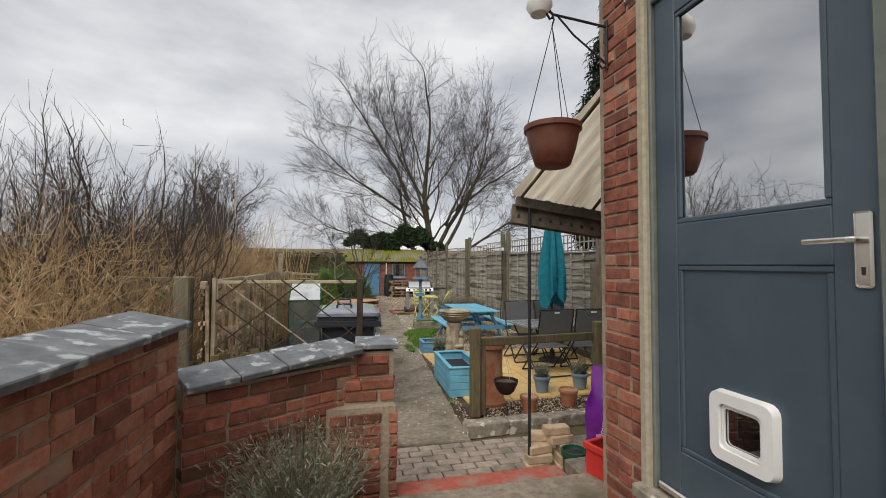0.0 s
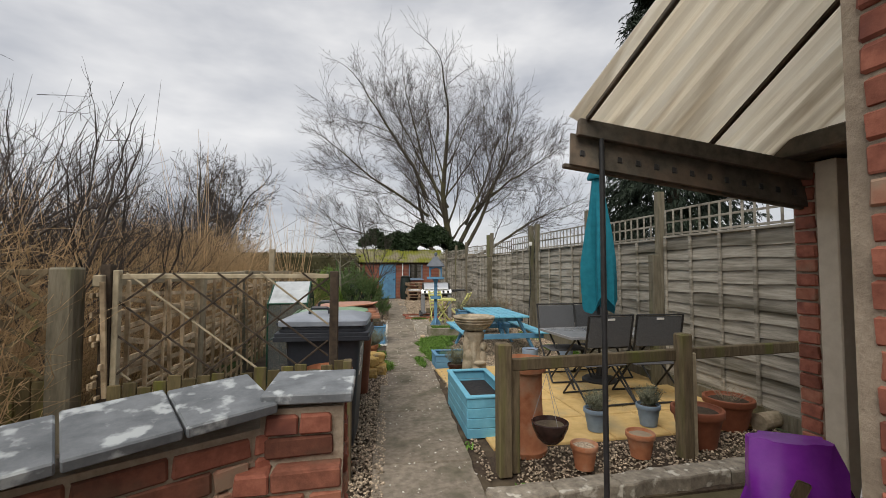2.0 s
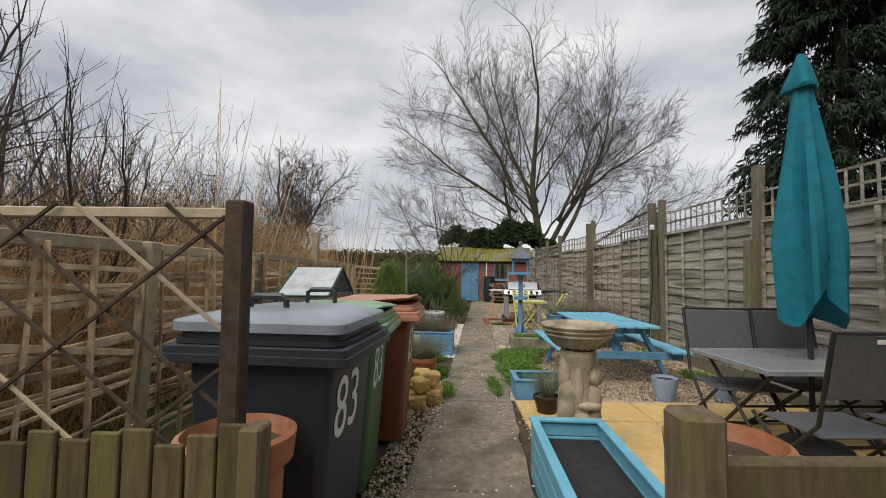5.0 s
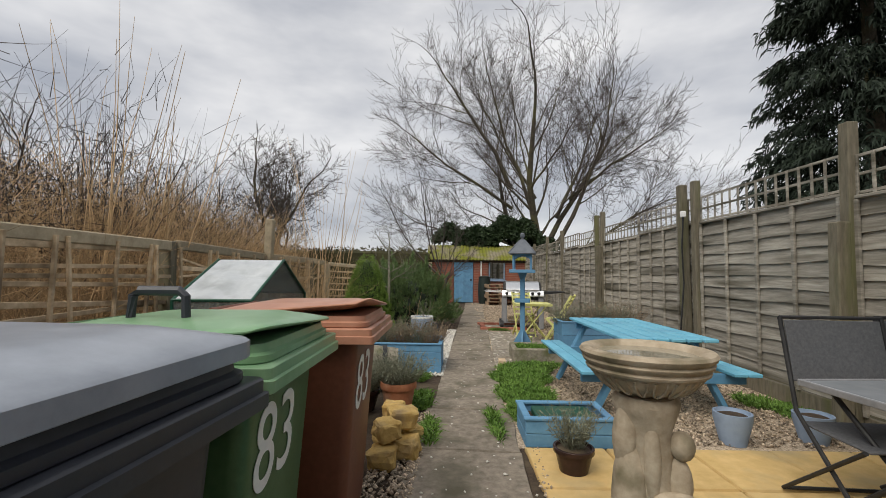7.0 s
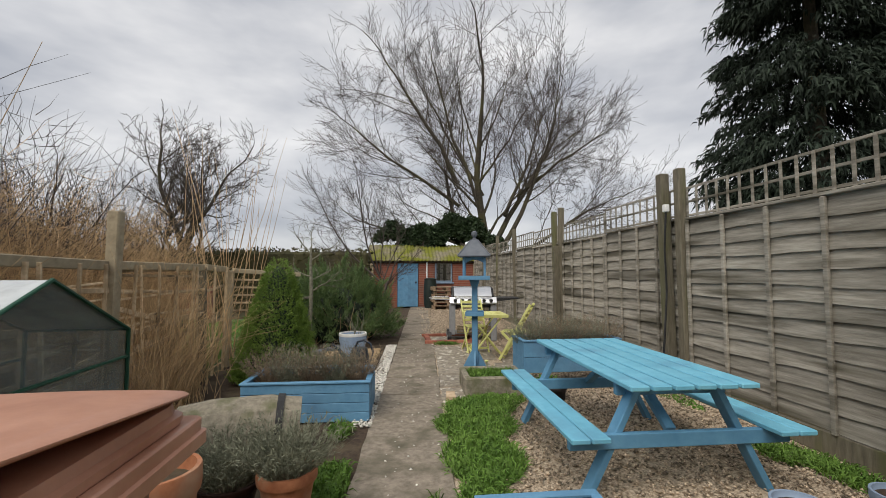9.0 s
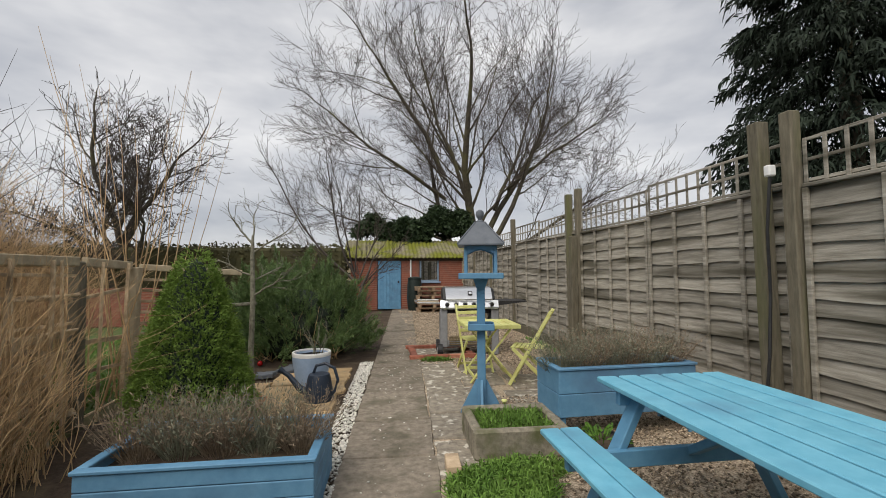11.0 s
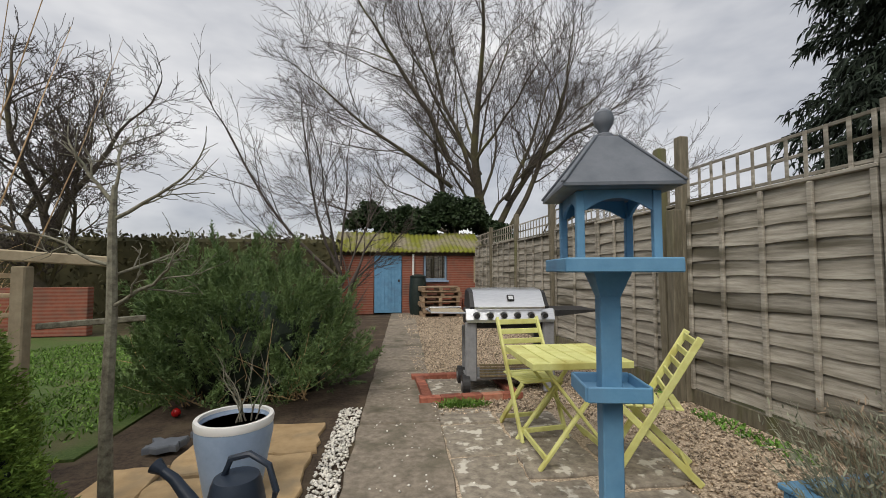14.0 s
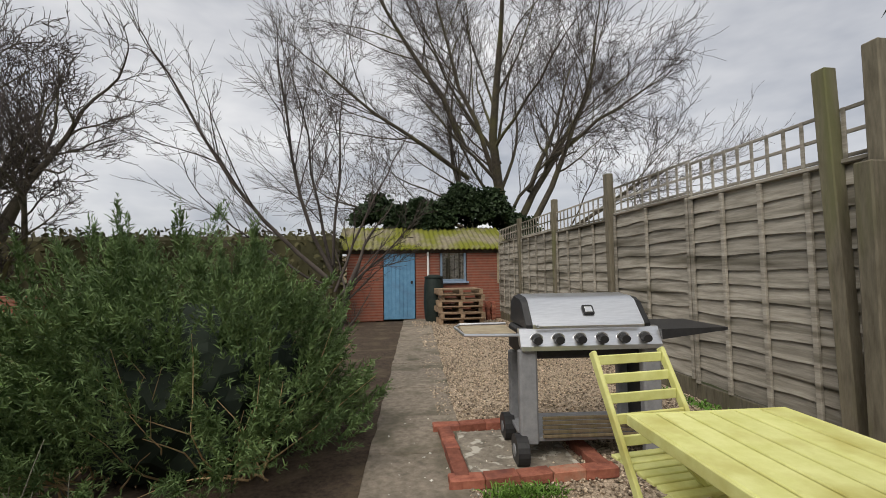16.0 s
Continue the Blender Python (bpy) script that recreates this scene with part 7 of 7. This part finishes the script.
# fruit tree by the shed, leaning over to the left
PLUM = [((0.74, 15.0, 0), (-0.02, 0, 1), 1.45, 0.052), ((0.73, 15.0, 1.2), (-1.0, -0.28, 0.92), 2.5, 0.026), ((0.73, 15.0, 1.3), (-0.50, -0.1, 1), 2.3, 0.024), ((0.74, 15.0, 1.25), (-0.26, 0.2, 1), 2.2, 0.020),
        ((0.75, 15.0, 1.1), (0.40, 0.0, 1), 1.5, 0.018), ((0.75, 15.0, 1.0), (0.75, 0.1, 0.8), 1.2, 0.016), ((0.72, 15.0, 1.15), (-1.0, 0.1, 0.42), 1.6, 0.016), ((0.73, 15.0, 1.4), (0.05, -0.2, 1), 1.6, 0.018)]
bare_tree("plum_tree", PLUM, 13, 3, (9, 6, 4), "bare young fruit tree beside the shed", wood="twiggrey", ratio=0.42, spread=0.70, rise=0.12, wander=0.10, thin=0.45, tip=0.0034, kid=0.45)

# neighbour's old apple tree
APPLE = [((-5.75, 19.0, 0), (-0.05, 0, 1), 2.2, 0.17), ((-5.8, 19.0, 1.6), (-0.62, 0.1, 1), 2.7, 0.085), ((-5.8, 19.0, 2.0), (0.40, 0.0, 1), 2.9, 0.085), ((-5.85, 19.0, 2.2), (-0.12, -0.2, 1), 3.3, 0.085),
         ((-5.75, 19.0, 1.5), (0.95, 0.0, 0.75), 2.0, 0.065), ((-5.8, 19.0, 1.8), (-1.0, 0.0, 0.7), 2.1, 0.065), ((-5.8, 19.0, 2.3), (0.1, 0.5, 1), 2.7, 0.07), ((-5.8, 19.0, 2.1), (0.05, -0.7, 1), 2.3, 0.06)]
bare_tree("apple_tree", APPLE, 29, 4, (9, 8, 5, 3), "old leafless apple tree with knotted twigs", ratio=0.50, spread=1.05, rise=0.20, wander=0.20, thin=0.42, tip=0.0082, kid=0.46)

# lichened little tree beside the bed
E_ = (-0.25, 11.15)
limbs = [((E_[0], E_[1], 1.72), (-0.5, 0.1, 0.55), 0.35, 0.013), ((E_[0], E_[1], 1.12), (0.9, -0.2, 0.45), 0.46, 0.013), ((E_[0], E_[1], 1.62), (0.8, 0.1, 0.5), 0.46, 0.012),
         ((E_[0], E_[1], 1.36), (-0.95, -0.1, 0.3), 0.5, 0.011), ((E_[0], E_[1], 1.76), (0.1, 0.2, 1.0), 0.40, 0.010), ((E_[0], E_[1], 1.30), (0.75, 0.4, 0.35), 0.40, 0.010)]
es = bare_tree("espalier_tree", limbs, 31, 2, (5, 4), "small lichen-covered fruit tree with stubby branches", wood="lichen", twig="lichen", ratio=0.55, spread=0.85, rise=0.15, wander=0.22, tip=0.0035, cut=1)
part("main_stem", Shape().tube([(0.02, 0, 0), (0.0, 0.01, 0.5), (0.015, 0, 1.1), (0.0, 0, 1.6), (0.0, 0.01, 1.82)], [0.038, 0.032, 0.028, 0.022, 0.014], 8), "lichen", es, "", True)

# thicket of dry stems and bare saplings beyond the hurdles
def thicket(count, x_near, depth, y0, y1, h0, h1, material, label, seed, radius=0.005, lean=0.4, wander=0.24, side=5):
    """Arching stems with finer side twigs, rooted behind x_near."""
    g = np.random.default_rng(seed)
    base = np.stack([x_near - np.abs(g.normal(0, depth, count)), g.uniform(y0, y1, count), np.zeros(count)], axis=1)
    d = np.stack([np.minimum(g.normal(0.0, lean, count), 0.16), g.normal(0, lean, count), np.ones(count)], axis=1)
    hh = g.uniform(h0, h1, count)
    pieces = [stems(base, d, hh, radius * g.uniform(0.6, 1.2, count), g, 5, wander, 0.04)]
    dn = d / np.linalg.norm(d, axis=1, keepdims=True)
    t = g.uniform(0.35, 0.95, (count, side))
    b = (base[:, None] + dn[:, None] * (hh[:, None] * t)[:, :, None]).reshape(-1, 3) + g.normal(0, 0.06, (count * side, 3))
    dd = (dn[:, None] * 0.5 + g.normal(0, 0.6, (count, side, 3))).reshape(-1, 3)
    pieces.append(stems(b, dd, g.uniform(0.2, 0.6, count * side), np.full(count * side, radius * 0.55), g, 2, 0.25, 0.0))
    v, f = join(pieces)
    return soup("bramble_thicket", v, f, material, None, label, "undergrowth", "stuff")


thicket(2400, -1.95, 0.6, 1.5, 11.0, 0.9, 2.1, "twigbrown", "thicket of dry brown stems behind the hurdle fence", 44)
thicket(1700, -2.6, 1.2, 1.8, 9.0, 1.4, 2.7, "twigbrown", "taller brown brambles in the next garden", 48, 0.006, 0.3, 0.2)
thicket(2400, -2.3, 1.0, 6.8, 11.6, 1.3, 2.6, "twigbrown", "brown bramble thicket farther along the next garden", 57, 0.006, 0.3, 0.2)
thicket(420, -2.6, 1.4, 7.0, 11.6, 2.0, 3.4, "twiggrey", "grey bare shoots above the brambles", 58, 0.007, 0.22, 0.13, 10)
thicket(420, -2.4, 1.3, 3.0, 9.0, 2.0, 3.6, "twiggrey", "tall grey bare shoots in the next garden", 49, 0.007, 0.25, 0.13, 9)
thicket(1000, -7.0, 1.5, 3.0, 20.0, 1.2, 2.4, "twigbrown", "far brown undergrowth in the next garden", 50, 0.009, 0.35, 0.2)
SAP = [(-2.3, 3.4, 3.4), (-2.8, 4.4, 4.0), (-3.6, 3.0, 4.2), (-2.5, 5.4, 3.4), (-3.4, 6.6, 3.6), (-4.6, 5.0, 4.6), (-5.5, 7.5, 4.4), (-3.2, 9.2, 3.4), (-6.5, 10.5, 4.6), (-3.0, 2.6, 3.2), (-4.2, 8.0, 3.6), (-3.3, 9.8, 3.3), (-4.8, 10.2, 3.2)]
for k, (x, yv, hgt) in enumerate(SAP):
    r = random.Random(k)
    limbs = [((x, yv, 0), (r.uniform(-0.25, 0.25), r.uniform(-0.2, 0.2), 1), hgt * 0.66, 0.024), ((x + 0.05, yv, 0), (r.uniform(-0.5, 0.1), r.uniform(-0.3, 0.3), 1), hgt * 0.6, 0.02), ((x, yv + 0.05, 0), (r.uniform(-0.1, 0.5), r.uniform(-0.3, 0.3), 1), hgt * 0.6, 0.02)]
    o = bare_tree("bare_shrub", limbs, 100 + k, 3, (9, 6, 4), "tall leafless shrub beyond the hurdle fence", wood="twiggrey", ratio=0.40, spread=0.65, rise=0.25, wander=0.12, tip=0.0026, cut=1, category="shrub")
    o["group"] = "bare shrubs"
# whippy shoots
g = np.random.default_rng(45)
n = 46
v, f = stems(np.stack([np.repeat(np.array([-2.15, -1.5]), n // 2) + g.uniform(-0.35, 0.35, n), np.repeat(np.array([6.6, 11.3]), n // 2) + g.normal(0, 0.25, n), np.zeros(n)], axis=1), np.stack([g.normal(0.05, 0.16, n), g.normal(0, 0.12, n), np.ones(n)], axis=1), g.uniform(2.4, 4.0, n), np.full(n, 0.010), g, 6, 0.035)
soup("whippy_shoots", v, f, "twigbrown", None, "tall straight bare shoots behind the fence", "undergrowth", "stuff")
# dry creeper by the spruce
g = np.random.default_rng(46)
n = 520
v, f = stems(np.stack([g.normal(-1.35, 0.18, n), g.normal(9.0, 0.4, n), np.zeros(n)], axis=1), np.stack([g.normal(0, 0.25, n), g.normal(0, 0.25, n), np.ones(n)], axis=1), g.uniform(0.8, 1.9, n), np.full(n, 0.004), g, 5, 0.25)
soup("dry_climber", v, f, "twigbrown", None, "tangle of dry climber stems on the fence", "climber", "stuff")

# hedge and wall closing the next garden
g = np.random.default_rng(47)
n = 26000
p = np.stack([g.uniform(-26, 0.2, n), g.uniform(20.5, 22.5, n), g.uniform(0.0, 2.35, n)], axis=1)
v, f = blades(p, g.normal(0, 1, (n, 3)) + np.array([0, 0, 0.6]), g.uniform(0.10, 0.22, n), g.uniform(0.03, 0.07, n), g)
M["hedge"] = mat("winter_hedge", (0.045, 0.045, 0.02), (0.10, 0.09, 0.04), 1.5, 0.85, 0.0, island=0.35)
soup("winter_hedge", v, f, "hedge", None, "dull green-brown hedge across the far gardens", "hedge", "stuff")
structure("hedge_core", Shape().box(-26, 0.1, 20.7, 22.3, 0, 2.22, 0.1), "hedge", "dense inside of the far hedge")
structure("wall_far", Shape().box(-11, -4.6, 18.3, 18.5, 0, 1.0, 0.01), "shed_brick", "low red brick wall in the next garden")
structure("backdrop_field", Shape().loft([[(-300, 90, -0.02), (300, 90, -0.02), (300, 400, 16), (-300, 400, 16)], [(-300, 90, -0.5), (300, 90, -0.5), (300, 400, 15), (-300, 400, 15)]]), "field", "distant brown field rising to the horizon")
fence_r = structure("wall_neighbour", Shape().box(4.6, 30, -6, -5.5, 0, 4), "shed_brick", "neighbouring brick house end")

tub = pot((2.80, 8.98, 0.0), 0.21, 0.15, "navy", "shallow black tub with straggling weeds", "tub", rim=True, taper=0.85)
sprigs("weed", tub, (0, 0, 0.12), 0.3, 0.14, 40, "leaf", 91, 0.04, per=5, width=0.012, spread=1.6)
dn = thing("dandelion", (2.16, 9.32, 0.17), "yellow dandelion flowering in the trough", "flower")
part("stem", Shape().tube([(0, 0, 0), (0.01, 0, 0.10), (0.005, 0, 0.18)], 0.004, 5), "leaf", dn)
part("flower", Shape().lathe([(0.0, 0.17), (0.012, 0.172), (0.024, 0.19), (0.02, 0.2), (0, 0.203)], n=14, wobble=0.1), "yellow", dn)
# ---------------------------------------------------------------- grass, weeds, gravel
def tuft(name, spots, count, height, width, material, label, seed):
    g = np.random.default_rng(seed)
    pieces = []
    for x, yv, rx, ry in spots:
        n = int(count * rx * ry * 12)
        a, r = g.uniform(0, math.tau, n), np.sqrt(g.uniform(0, 1, n))
        b = np.stack([x + rx * r * np.cos(a), yv + ry * r * np.sin(a), np.full(n, 0.0)], axis=1)
        pieces.append(blades(b, np.stack([g.normal(0, 0.7, n), g.normal(0, 0.7, n), np.ones(n)], axis=1), height * g.uniform(0.4, 1.2, n), np.full(n, width), g, 0.35))
    v, f = join(pieces)
    return soup(name, v, f, material, None, label, "grass", "stuff")


tuft("grass", [(1.72, 7.5, 0.30, 0.42), (1.80, 8.2, 0.36, 0.4), (1.95, 8.7, 0.36, 0.3), (1.62, 6.9, 0.16, 0.3), (2.2, 8.9, 0.3, 0.15), (0.62, 7.25, 0.13, 0.3), (0.58, 8.2, 0.08, 0.2), (4.15, 7.0, 0.14, 0.4), (4.0, 7.3, 0.12, 0.2),
               (1.30, 6.6, 0.05, 0.4), (2.1, 12.6, 0.25, 0.06), (0.75, 6.4, 0.06, 0.3)], 2300, 0.13, 0.007, "grass", "tufts of bright green grass beside the path", 51)
tuft("weeds", [(1.25, 3.2, 0.04, 0.1), (1.45, 2.4, 0.15, 0.05), (4.2, 11.5, 0.12, 0.6), (4.25, 13.5, 0.1, 1.0), (4.2, 8.9, 0.1, 0.6)], 380, 0.08, 0.012, "leaf", "small green weeds at the fence's foot", 52)
tuft("lawn_grass", [(-3.0, 10.5, 1.3, 3.2), (-3.2, 15.5, 1.4, 1.8), (-1.6, 13.2, 0.75, 1.3)], 160, 0.10, 0.010, "grass", "rough lawn grass beyond the hurdle", 53)
pebbles("gravel", [(1.7, 4.36, 6.2, 9.0), (2.0, 4.36, 9.0, 10.6), (3.1, 4.36, 10.6, 12.4), (1.78, 4.36, 12.35, 16.5)], 1150, 0.013, "gravel", "loose brown and cream gravel", 61)
pebbles("gravel", [(1.95, 4.36, 16.5, 21.3)], 420, 0.018, "gravel", "loose brown and cream gravel near the shed", 62)
pebbles("gravel", [(0.14, 0.46, 2.4, 6.9, LEAN)], 2800, 0.014, "gravel", "gravel strip between the bins and the path", 67)
pebbles("gravel", [(1.25, 1.32, 2.6, 6.1, LEAN), (1.45, 4.3, 2.4, 3.05)], 1500, 0.012, "gravel", "gravel strip beside the path", 63)
pebbles("white_chippings", [(0.66, 0.85, 8.3, 12.7, 0.062)], 2800, 0.013, "chippings", "white limestone chippings along the path", 64)
g = np.random.default_rng(65)
pebbles("leaf_litter", [(0.5, 1.25, 2.2, 6.5, 0.06), (0.9, 1.6, 6.5, 14, 0.06)], 55, 0.010, "chippings", "specks of dry petals and grit on the path", 66, 0.02)

# ---------------------------------------------------------------- bricks of the walls
lay(house, (WALL_X + 0.055, 0.222), (WALL_X + 0.055, -0.117), 0.0, 3.6, seed=2)
lay(house, (WALL_X + 0.13, 0.215), (2.44, 0.215), 0.3, 2.9, seed=9)
lay(ext, (2.72, 1.325), (3.2, 1.325), 0.0, 2.1, seed=3)
lay(ext, (2.65, 1.255), (2.65, 1.368), 0.0, 2.1, seed=8)
def offset(p, q, d):
    dx, dy = q[0] - p[0], q[1] - p[1]
    ln = math.hypot(dx, dy)
    nx, ny = -dy / ln * d, dx / ln * d
    return (p[0] + nx, p[1] + ny), (q[0] + nx, q[1] + ny)
lay(w1, *offset((-1.02, -1.1), A1, 0.05), 0.36, 1.40, pool=SOFT, seed=4)
lay(w1, *offset(A0, (-1.02, -1.1), 0.05), 0.36, 1.40, pool=SOFT, seed=5)
lay(w1, (A1[0] - 0.04, A1[1] - 0.04), (A1[0] - 0.20, A1[1] + 0.01), 0.36, 1.40, pool=SOFT, seed=14)
lay(w2, *offset(B0, B1, 0.05), 0.0, 1.06, pool=DARK, seed=6)
for z0, z1, x0, yf in ((0.96, 1.12, 0.0, 1.045), (0.80, 0.95, -0.08, 0.985), (0.0, 0.79, -0.18, 0.905)):
    lay(pier, (x0, yf), (0.262, yf), z0, z1, pool=DARK, seed=7 + int(z0 * 10))
    lay(pier, (0.212, yf + 0.055), (0.212, 1.21), z0, z1, pool=DARK, seed=17 + int(z0 * 10))
